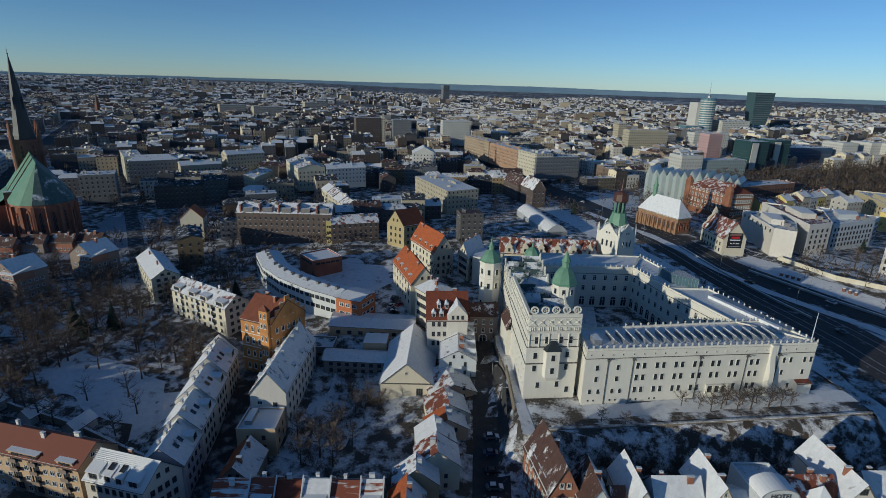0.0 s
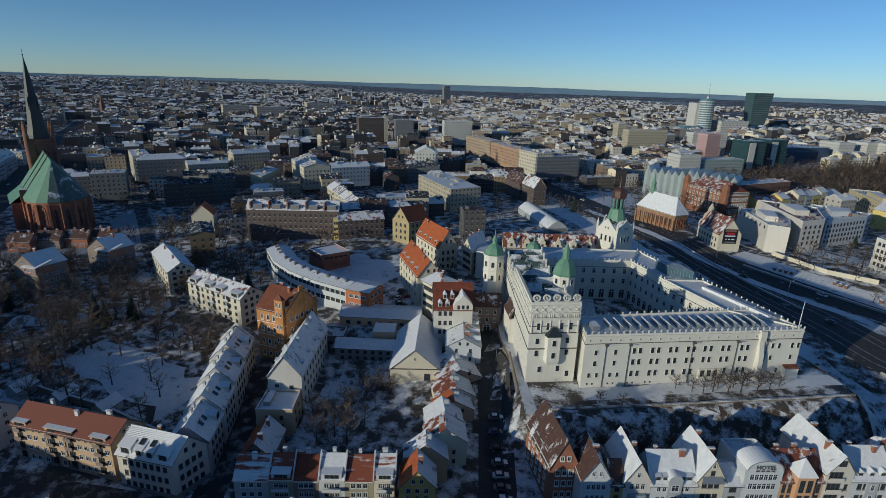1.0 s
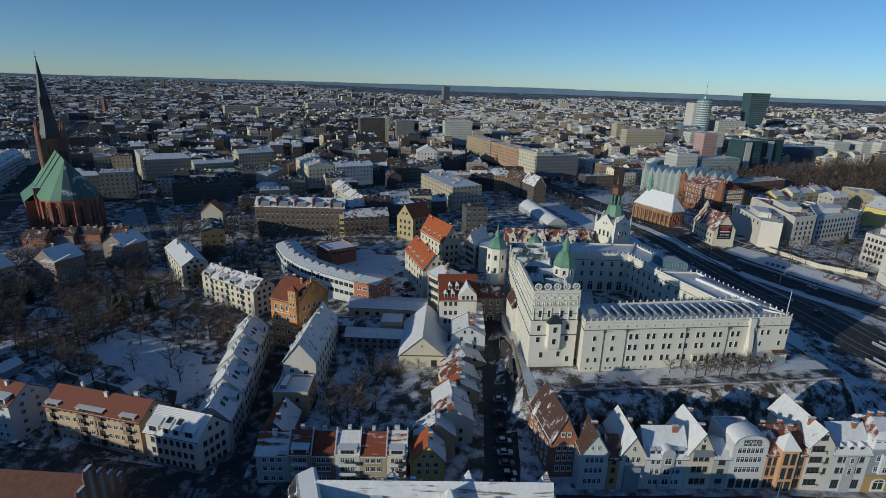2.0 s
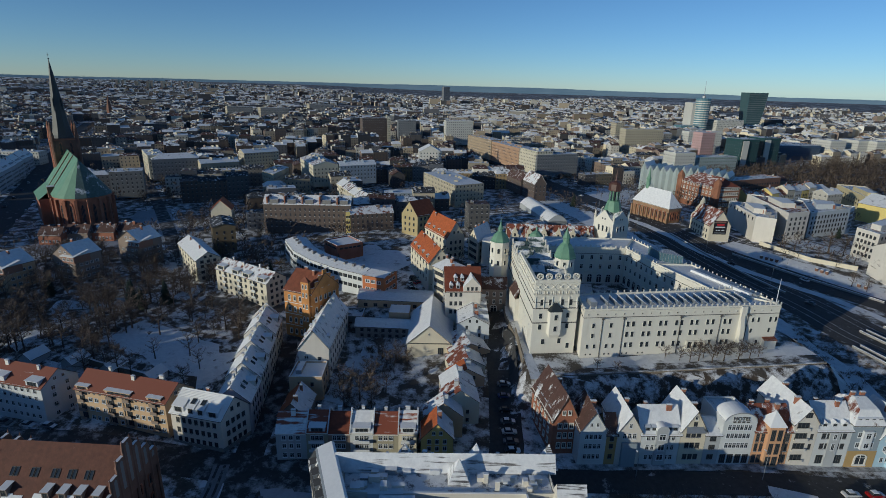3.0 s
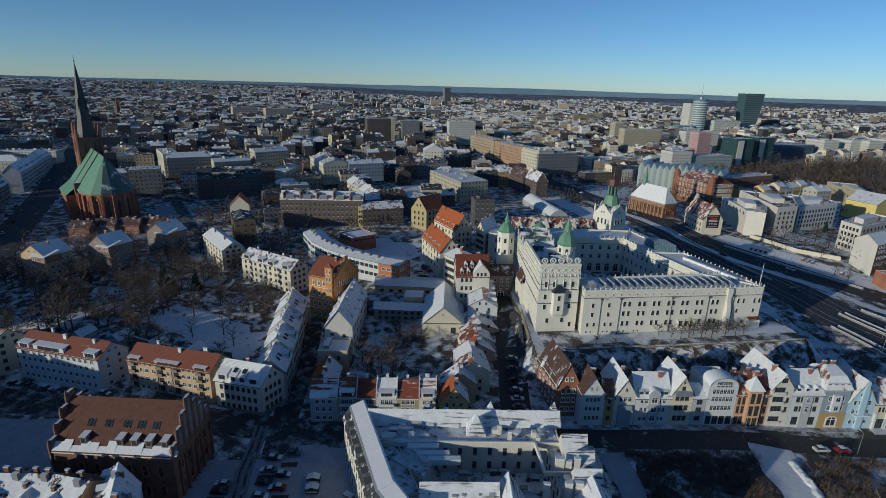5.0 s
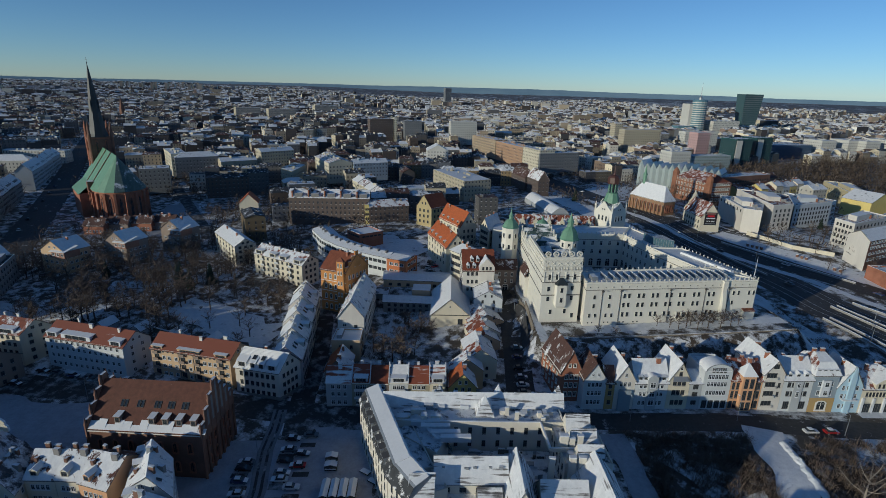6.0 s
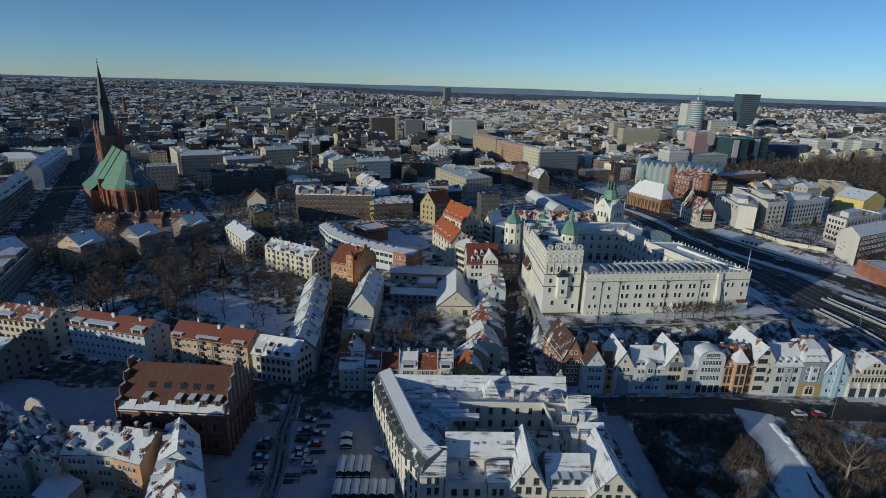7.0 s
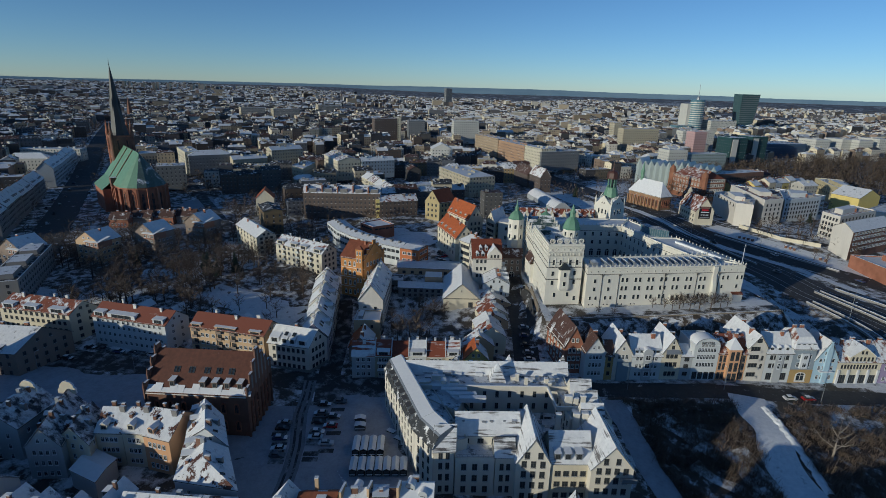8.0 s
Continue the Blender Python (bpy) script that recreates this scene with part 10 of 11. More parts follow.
# round glass tower and the leaning dark tower
pz = thing("office_tower", (268, 1050, 14), "pale office tower with a round glass corner and mast", "office tower")
e = Build()
e.prism([(252, 1044), (284, 1056), (276, 1082), (244, 1070)], 10, 74, PALE_F, FLAT_SNOW)
e.done("shaft", pz)
e = Build()
e.turned((270, 1050), ((13, 10), (13, 80), (11.5, 82)), surface("tower_glass", (0.12, 0.22, 0.26), rough=0.25), 16)
gc = e.done("glass_corner", pz)
for k in range(16):
    e = Build()
    e.turned((270, 1050), ((13.3, 16 + 4 * k), (13.3, 17.6 + 4 * k)), PALE_F, 16)
    e.done("band", gc)
e = Build()
e.turned((270, 1050), ((3.6, 82), (3.0, 86), (0.6, 88), (0.2, 112)), METAL_GREY, 8)
e.done("mast", pz)
e = Build()
e.prism([(232, 1020), (262, 1032), (254, 1052), (224, 1040)], 10, 34, surface("tower_glass", (0.12, 0.22, 0.26)), FLAT_SNOW)
e.done("annex", pz)
hy = thing("glass_tower", (388, 1140, 14), "dark green-black glass tower flaring towards its top", "office tower")
e = Build()
e.loft([[(377, 1128, 10), (397, 1137, 10), (391, 1157, 10), (371, 1148, 10)], [(371, 1126, 60), (406, 1141, 60), (398, 1164, 60), (364, 1149, 60)], [(370, 1125, 94), (409, 1142, 94), (400, 1166, 94), (362, 1150, 94)]], surface("tower_dark_glass", (0.06, 0.11, 0.12), rough=0.25))
e.done("shaft", hy)
e = Build()
for k in range(20):
    z = 14 + 4 * k
    e.bar((372 - 0.02 * k, 1127 - 0.1 * k, z), (403 + 0.3 * k, 1140 + 0.1 * k, z), 0.6, 0.8, GREY_F)
tagged(e.done("floor_bands", hy), kind="stuff")
slab(300, 1050, 352, 1072, 30, 14, 44, PALE_F, FLAT_SNOW, "white horizontal-banded shopping block", rng)
# second church spire in the haze
sp = thing("distant_church", (-795, 822, 14), "distant dark church spire over the roofs", "church")
e = Build()
e.turned((-795, 822), ((5, 8), (5, 34), (5.4, 35), (0.2, 60)), DARK_BRICK, 6)
e.done("spire", sp)

# perimeter blocks, house by house near, joined farther off
near_n = 0
far_walls, far_roofs, far_panes = Build(), Build(), Build()
turns = lambda x, y: 0.3 + 0.4 * smooth(0.1, 0.4, -x / (abs(y) + 91)) + 0.22 * noise.noise((x / 420, y / 420, 3.0))
LABELS = {0: "grey city house with a snow-covered roof", 1: "beige city house with a snow-covered roof", 2: "brown city house with snow on its roof", 3: "cream city house with snow on its roof", 4: "slate-grey city house with snowy roof", 5: "ochre city house with snowy roof", 6: "shade-dark city house with snowy roof", 7: "sand-coloured city house with snowy roof", 8: "chalk-white city house with snowy roof", 9: "rose-plastered city house with snowy roof"}


def block(cx, cy, bw, bd, rng):
    """One block: houses along its four sides, a yard within."""
    global near_n
    t = turns(cx, cy) + (0.0 if cx < 60 else 0.25)
    c, s = math.cos(t), math.sin(t)
    put = lambda a, b_: (cx + a * c - b_ * s, cy + a * s + b_ * c)
    dep = 11.5
    base = rng.uniform(12, 17)
    tone, cap, cap_far = rng.randrange(7), rng.choice(CAPS), rng.choice(CAPS_FAR)
    for side in range(4):
        L = bw if side % 2 == 0 else bd - 2 * dep
        pos = 0.0
        while pos < L - 8:
            w = min(rng.uniform(12, 22) if cy < 500 else rng.uniform(9, 18), L - pos)
            if w < 8:
                break
            a0, a1 = -L / 2 + pos, -L / 2 + pos + w - 0.2
            pos += w
            if rng.random() < 0.07:
                continue
            o = (bd if side % 2 == 0 else bw) / 2
            if side == 0:
                q = [put(a0, -o), put(a1, -o), put(a1, -o + dep), put(a0, -o + dep)]
            elif side == 2:
                q = [put(a0, o - dep), put(a1, o - dep), put(a1, o), put(a0, o)]
            elif side == 1:
                q = [put(o - dep, a0), put(o, a0), put(o, a1), put(o - dep, a1)]
            else:
                q = [put(-o, a0), put(-o + dep, a0), put(-o + dep, a1), put(-o, a1)]
            m = inside(q, 0.5, 0.5)
            if not free(m[0], m[1], w * 0.5):
                continue
            z0 = land(*m)
            ze = z0 + base + rng.choice((0, 0, 0.4, -0.5, 1.5, -2.5, 2.6, -4.5))
            # paler walls picked to the right, for fronts that stand in sun
            k = (rng.choice((1, 3, 7, 8, 9, 7, 8)) if m[0] > 0.12 * m[1] and m[1] > 380 else rng.randrange(7)) if rng.random() < 0.6 else tone if rng.random() < 0.4 else rng.randrange(len(FACE))
            kind = rng.choice(("gable_u", "gable_u", "flat", "hip_u")) if side % 2 == 0 else rng.choice(("gable_v", "gable_v", "flat"))
            rise = 0.0 if kind == "flat" else rng.uniform(1.6, 3.4)
            r = math.hypot(m[0], m[1] + 30)
            if r < 540 and near_n < 330:
                near_n += 1
                # darker roofs picked to the left stand for weak low sunlight there
                city_house(q, z0, ze, rise, kind, FACE[k], rng.choice((DARK_SLATE, TILE_DARK)) if m[0] < -0.3 * m[1] and rng.random() < 0.45 else cap if rng.random() < 0.5 else rng.choice(CAPS), LABELS[k], rng, "perimeter blocks of the inner city")
            else:
                # same bias farther off: sun-pale fronts right, light-starved roofs left
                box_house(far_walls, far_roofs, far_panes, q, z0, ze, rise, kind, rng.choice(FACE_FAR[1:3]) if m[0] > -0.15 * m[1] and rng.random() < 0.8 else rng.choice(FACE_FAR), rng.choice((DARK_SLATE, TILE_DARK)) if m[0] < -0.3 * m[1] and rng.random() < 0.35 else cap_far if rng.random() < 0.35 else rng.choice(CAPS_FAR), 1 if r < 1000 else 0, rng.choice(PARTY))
                for _ in range(rng.randrange(1, 4)):
                    # stacks and stair heads
                    p = inside(q, rng.uniform(0.1, 0.9), rng.uniform(0.25, 0.75))
                    w_ = rng.uniform(0.5, 1.6)
                    far_roofs.prism([(p[0] - w_, p[1] - 0.6), (p[0] + w_, p[1] - 0.6), (p[0] + w_, p[1] + 0.6), (p[0] - w_, p[1] + 0.6)], ze, ze + rise * 0.6 + rng.uniform(1.0, 2.4), rng.choice(PARTY), rng.choice((SNOW_CAP, SNOW_CAP, DARK_SLATE)))


cells = []
y = 215.0
while y < 1350:
    x = -1.3 * (y + 90)
    while x < 0.66 * (y + 90):
        cells.append((x, y))
        x += 92 + 0.02 * y
    y += 68
cells.sort(key=lambda p: math.hypot(p[0], p[1] + 30))
for x, y in cells:
    block(x + rng.uniform(-6, 6), y + rng.uniform(-5, 5), rng.uniform(70, 82), rng.uniform(46, 53), rng)
for x, y in ((-345, 110), (-300, 105), (-400, 150), (-420, 90), (-350, 60), (-290, 60), (-460, 200)):
    block(x, y, 56, 44, rng)
# tall blocks added out of sight behind the old town, shading square and bank
for q, zt in (([(-213, 22), (-168, -36), (-158, -28), (-203, 30)], 20.0), ([(-246, 34), (-222, 22), (-214, 36), (-238, 48)], 11.0), ([(-120, -66), (-70, -54), (-74, -40), (-124, -52)], 8.0), ([(-166, -16), (-104, -50), (-99, -40), (-161, -6)], 10.0), ([(14, -4), (52, 6), (50, 14), (11, 4)], 12.0), ([(13.5, 8), (24, 10), (22.5, 18), (13, 16.5)], 13.0), ([(24.6, 10), (52, 14), (50, 23), (23.6, 19)], 6.0)):
    city_house(q, -6, zt, 0, "flat", FACE[0], FLAT_SNOW, "unseen grey block added to cast shade, flat snowy roof", rng)
for x, y in ((-285, 60), (-190, -90), (-310, -30), (-250, -70), (12, -30), (-30, -60)):
    # further blocks added behind, out of sight, to shade the streets
    block(x, y, 50, 40, rng)
for k in range(17000):
    # suburbs: detached and terraced houses, slab estates
    y = 1150 + 2900 * rng.random() ** 1.15
    x = rng.uniform(-1.3, 0.66) * (y + 90)
    if math.hypot(x, y) > 4300 - 1300 * smooth(-0.8, -0.2, x / y) + 600 * noise.noise((x / 500, 1.0, 4.0)) or noise.noise((x / 420, y / 300, 9.0)) < -0.18:
        continue
    big = rng.random() < 0.035
    w, d_, h_ = (rng.uniform(22, 46), 12, rng.uniform(12, 26) if y < 2300 else 11) if big else (rng.uniform(8, 20), rng.uniform(7, 12), rng.uniform(5, 12))
    t = turns(x, y) + rng.choice((0, 0, math.pi / 2))
    c, s = math.cos(t), math.sin(t)
    q = [(x + a * c - b_ * s, y + a * s + b_ * c) for a, b_ in ((-w / 2, -d_ / 2), (w / 2, -d_ / 2), (w / 2, d_ / 2), (-w / 2, d_ / 2))]
    z0 = land(x, y)
    box_house(far_walls, far_roofs, far_panes, q, z0, z0 + h_, 0 if big else 3, "flat" if big else "gable_u", rng.choice(FACE_FAR), rng.choice(CAPS_FAR), 0, rng.choice(PARTY))
for k in range(16):
    # slab estate on the skyline
    x, y = -2235 + 30 * k + rng.uniform(-9, 9), 2500 + rng.uniform(-90, 90)
    q = [(x, y), (x + 14, y + 4), (x + 11, y + 16), (x - 3, y + 12)]
    box_house(far_walls, far_roofs, far_panes, q, land(x, y), land(x, y) + rng.uniform(28, 38), 0, "flat", FACE_FAR[0], FLAT_SNOW, 0, PARTY[k % 2])
tagged(far_walls.done("distant_city"), "distant city of stuccoed houses and slab blocks", "city", kind="stuff")
tagged(far_roofs.done("distant_roofs"), "distant roofs patched with snow", "roofs", kind="stuff")
tagged(far_panes.done("distant_windows"), "dark windows of distant houses", "windows", kind="stuff")

# ---- cars, lamps, walls and rails ----
def car_kind(paint, roof_snow=True, low=False):
    """One parked car at the origin, nose along +x, standing on z = 0."""
    root = thing("car", (0, 0, 0), "", "car")
    b = Build()
    side = [(-2.1, 0.35), (2.15, 0.35), (2.2, 0.72), (1.2, 0.92), (-1.7, 0.98), (-2.15, 0.85)]
    rings = [[(x, y * k, z) for x, z in side] for y, k in ((-0.86, 1), (-0.8, 1), (0.8, 1), (0.86, 1))]
    L_, R_ = [(x, -0.85, z) for x, z in side], [(x, 0.85, z) for x, z in side]
    b.poly(L_, paint)
    b.poly(R_[::-1], paint)
    for i in range(len(side)):
        j = (i + 1) % len(side)
        b.poly([L_[j], L_[i], R_[i], R_[j]], SNOW_CAP if roof_snow and i in (2,) else paint)
    b.done("body", root)
    c = Build()
    top = [(-1.5, 0.95), (0.95, 0.93), (0.25, 1.45), (-1.1, 1.47)]
    l2, r2 = [(x, -0.78 if k < 2 else -0.62, z) for k, (x, z) in enumerate(top)], [(x, 0.78 if k < 2 else 0.62, z) for k, (x, z) in enumerate(top)]
    c.poly(l2, GLASS)
    c.poly(r2[::-1], GLASS)
    for i in range(4):
        j = (i + 1) % 4
        c.poly([l2[j], l2[i], r2[i], r2[j]], GLASS)
    c.done("cabin", root)
    r = Build()
    r.prism([(-1.15, -0.64), (0.3, -0.64), (0.3, 0.64), (-1.15, 0.64)], 1.46, 1.58 if roof_snow else 1.5, SNOW_CAP if roof_snow else paint)
    r.done("roof", root)
    for x in (-1.35, 1.4):
        for y in (-0.8, 0.8):
            w = Build()
            w.tube((x, y - 0.1, 0.32), (x, y + 0.1, 0.32), 0.32, 0.32, TRIM_DARK, 10)
            w.poly([(x + 0.3 * math.cos(k * 0.628), y - 0.1, 0.32 + 0.3 * math.sin(k * 0.628)) for k in range(10)], METAL_GREY)
            w.done("wheel", root)
    return root


PAINT = {n: surface("car_paint_" + n, c, tuple(v * 0.8 for v in c), rough=0.3, bump=0) for n, c in (("grey", (0.12, 0.13, 0.14)), ("black", (0.02, 0.02, 0.022)), ("white", (0.6, 0.6, 0.6)), ("red", (0.35, 0.015, 0.015)), ("blue", (0.04, 0.06, 0.14)))}


def place_car(paint, x, y, deg, snow=True, group="parked cars", where="on the snowy car park"):
    key = (paint, snow)
    z = max(land(x, y), sheet(x, y)) + 0.18
    m = pose(x, y, z, 0, 0, deg)
    if key not in CARS:
        CARS[key] = car_kind(PAINT[paint], snow)
        CARS[key].matrix_basis = m
        ob = CARS[key]
    else:
        ob = copy_thing(CARS[key], m)
    return tagged(ob, f"{paint} car {'with snow on its roof' if snow else 'swept clear of snow'} {where}", "car", group)


CARS = {}
TINTS = ("grey", "black", "blue", "white", "grey", "black", "grey", "black", "grey", "white")
n_car = 0
for k, (x, y) in enumerate(((-75.0, 55.6), (-74.3, 53.0), (-72.8, 48.6), (-70.9, 44.2), (-69.9, 41.5), (-67.5, 67.9), (-66.5, 63.2), (-65.2, 58.6), (-63.6, 53.9), (-63.0, 51.4), (-63.1, 70.6), (-62.0, 62.4), (-60.9, 57.6), (-58.8, 49.6))):
    place_car("red" if k == 12 else TINTS[k % 10], x, y, 12 + (k * 37 % 7) - 3 + (180 if k % 3 == 0 else 0), k % 3 != 1)
for k, (x, y) in enumerate(((-8.2, 126.5), (-7.4, 121.0), (-6.4, 116.0), (-5.4, 111.6), (-4.6, 107.4), (-3.8, 103.4), (-3.0, 99.6))):
    place_car(("grey", "blue", "black", "grey", "white", "grey", "black")[k], x + 1.3, y, 14, k % 3 == 0, where="on the shaded street")
place_car("white", 83.1, 103.2, 14, True, where="on the lower street")
place_car("red", 89.3, 104.7, 14, True, where="on the lower street")
for k, (x, y) in enumerate(((-167, 79.2), (-161.6, 79.6), (-155.3, 79.9), (-149.1, 80.2), (-168.9, 70.8), (-141, 80.4), (-134, 80.8))):
    place_car(("black", "grey", "blue", "grey", "black", "white", "grey")[k], x, y, 2, k % 2 == 0, where="along the shaded street")
for k, (x, y) in enumerate(((-54.7, 191.1), (-53.6, 197.5), (-53.2, 203.4), (-51, 209), (-57, 196), (-58, 203), (-158, 126), (-164, 122))):
    place_car(("black", "red", "grey", "blue", "white", "black", "white", "grey")[k], x, y, 40 + 10 * k, k % 2 == 0, where="beside bare trees")
for k, (x, y) in enumerate(((150, 165), (118, 215), (100, 262), (128, 246), (62, 330), (30, 420), (156, 214))):
    place_car(("white", "grey", "black", "white", "grey", "white", "blue")[k], x, y, 118 + 8 * (k % 3), False, "moving lanes", "on the motorway")

for k in range(22):
    # kerbside cars along the wide avenue
    t_ = 0.08 + 0.042 * k
    (ax, ay), (bx, by) = ((-293, 177), (-446, 360))
    o = (11.5, -11.0, -4.0)[k % 3]
    place_car(("black", "grey", "white", "blue", "grey", "black", "white")[k % 7], ax + (bx - ax) * t_ + 0.77 * o, ay + (by - ay) * t_ + 0.64 * o, 130, k % 2 == 0, "cars on the avenue", "on the wide avenue")


def street_lamp(x, y, h_, arm=1.2, turn=0.0, label="grey street lamp with one arm"):
    z = max(land(x, y), sheet(x, y))
    root = thing("street_lamp", (x, y, z), label, "street lamp", "street lamps")
    b = Build()
    b.turned((x, y), ((0.12, z), (0.09, z + 1), (0.06, z + h_)), METAL_GREY, 6)
    b.tube((x, y, z + h_), (x + arm * math.cos(turn), y + arm * math.sin(turn), z + h_ + 0.2), 0.05, 0.04, METAL_GREY, 5)
    b.done("pole", root)
    e = Build()
    p = Vector((x + arm * math.cos(turn), y + arm * math.sin(turn), z + h_ + 0.15))
    e.bar(p - Vector((0.35 * math.cos(turn), 0.35 * math.sin(turn), 0)), p + Vector((0.35 * math.cos(turn), 0.35 * math.sin(turn), 0)), 0.25, 0.14, METAL_WHITE)
    e.done("head", root)


for x, y, h_, t in ((62.6, 103.4, 8, 1.8), (93.1, 104.6, 7, 1.8), (30, 95.6, 8, 1.8), (121.5, 152.6, 12, 0.4), (131.7, 171, 12, 3.6), (106, 228, 12, 0.4), (88, 268, 12, 0.4), (126, 262, 11, 3.6), (100, 296, 11, 3.6), (-73.8, 59.1, 6, 0.3), (-10.0, 154, 5, 0.2), (-5.6, 140, 5, 0.2), (-1.6, 128, 5, 0.2), (60, 320, 12, 0.4), (40, 366, 12, 0.4), (-140, 70, 7, 1.6), (-172, 62, 7, 1.6)):
    street_lamp(x, y, h_, 1.4, t)

# retaining wall below the castle terrace
wall_line = [(8, 124.4), (16, 127.0), (39, 133.6), (58, 139.4), (76, 144.6), (95.4, 150.6)]
for (ax, ay), (bx, by) in zip(wall_line, wall_line[1:]):
    b = Build()
    za, zb = 8.8 + max(0, ax - 16) / 65 * 1.8, 8.8 + max(0, bx - 16) / 65 * 1.8
    b.loft([[(ax, ay - 0.4, za - 5), (bx, by - 0.4, zb - 5), (bx, by + 0.5, zb - 5), (ax, ay + 0.5, za - 5)], [(ax, ay - 0.2, za + 0.3), (bx, by - 0.2, zb + 0.3), (bx, by + 0.5, zb + 0.3), (ax, ay + 0.5, za + 0.3)]], STONE_WALL)
    b.loft([[(ax, ay - 0.3, za + 0.3), (bx, by - 0.3, zb + 0.3), (bx, by + 0.6, zb + 0.3), (ax, ay + 0.6, za + 0.3)], [(ax, ay - 0.2, za + 0.48), (bx, by - 0.2, zb + 0.48), (bx, by + 0.5, zb + 0.48), (ax, ay + 0.5, za + 0.48)]], PAVING)
    tagged(b.done("wall_terrace"), "brown stone retaining wall capped with snow", "wall", kind="structure")
# railing and wall along the shaded street
line = [(2.2, 119), (-1.4, 134), (-5.4, 150), (-10.4, 166), (-15.2, 196)]
for (ax, ay), (bx, by) in zip(line, line[1:]):
    n = max(2, int(math.hypot(bx - ax, by - ay) / 3))
    root = thing("railing", (ax, ay, land(ax, ay)), "dark iron railing on a low wall beside the street", "railing", "street railings")
    w = Build()
    w.bar((ax, ay, min(land(ax - 3, ay), land(ax, ay)) - 1), (bx, by, min(land(bx - 3, by), land(bx, by)) - 1), 0.45, max(2.0, land(ax + 1.5, ay) - land(ax - 3, ay) + 1.2), STONE_WALL)
    w.done("wall", root)
    for k in range(n):
        t = k / n
        x, y = ax + (bx - ax) * t, ay + (by - ay) * t
        z = land(x + 1.0, y) + 0.1
        p = Build()
        p.tube((x, y, z - 0.4), (x, y, z + 1.1), 0.05, 0.05, TRIM_DARK, 5)
        p.done("post", root)
    r = Build()
    for h_ in (0.55, 1.05):
        r.bar((ax, ay, land(ax + 1, ay) + h_), (bx, by, land(bx + 1, by) + h_), 0.06, 0.06, TRIM_DARK)
    r.done("rail", root)
# bridge parapets and crash barriers where the motorway widens
for pts in (((116.6, 177.0), (129.5, 142.7), (152, 96)), ((119.6, 178.0), (132.5, 144.0), (155, 98)), ((126.0, 191.7), (139.0, 161.0), (166, 112)), ((129.0, 193.0), (142.0, 163.0), (169, 115)), ((137.8, 198.6), (149.6, 181.1), (196, 122)), ((112, 226), (98, 258), (76, 300)), ((152, 226), (128, 250), (104, 276))):
    root = thing("crash_barrier", (*pts[0], land(*pts[0])), "pale crash barrier with snow along the motorway", "barrier", "crash barriers")
    for (ax, ay), (bx, by) in zip(pts, pts[1:]):
        n = max(2, int(math.hypot(bx - ax, by - ay) / 4))
        b = Build()
        for k in range(n):
            p, q = [Vector((ax + (bx - ax) * t, ay + (by - ay) * t, 0)) for t in (k / n, (k + 1) / n)]
            p.z, q.z = [max(land(v.x, v.y), sheet(v.x, v.y)) + 0.2 for v in (p, q)]
            b.bar(p, q, 0.5, 0.85, CONCRETE)
            b.bar(p + Vector((0, 0, 0.85)), q + Vector((0, 0, 0.85)), 0.55, 0.12, SNOW_CAP)
        b.done("barrier_rail", root)
# planters and stacked boxes on the open lot
for x, y in ((117.4, 272.6), (119.4, 271), (121.3, 269.4), (123.2, 267.8), (138.1, 258.3), (139.8, 256.6), (141.4, 255), (150, 243), (152, 241)):
    z = max(land(x, y), sheet(x, y))
    b = Build()
    b.turned((x, y), ((0.7, z), (0.9, z + 1.5)), DARK_BRICK, 8)
    b.turned((x, y), ((0.8, z + 1.5), (0.5, z + 1.75)), SNOW_CAP, 8)
    tagged(b.done("planter"), "round brown planter topped with snow", "planter", "planters on the lot")
# pale low wall at the lot's rear
b = Build()
for p, q in (((124, 296), (140, 270)), ((140, 270), (158, 262))):
    b.bar((*p, land(*p) - 0.5), (*q, land(*q) - 0.5), 0.4, 2.8, PLASTER_CREAM)
tagged(b.done("wall_lot"), "pale yard wall at the rear of the lot", "wall", kind="structure")

# ---- bare winter trees, shrubs and conifers ----
def twig_strip(b, a, d, L, w, mat):
    """A thin twig: a flat sliver along d."""
    s = d.cross(Vector((0.3, 0.2, 1))).normalized() * w
    e = a + d * L
    b.poly([tuple(a - s), tuple(a + s), tuple(e)], mat)


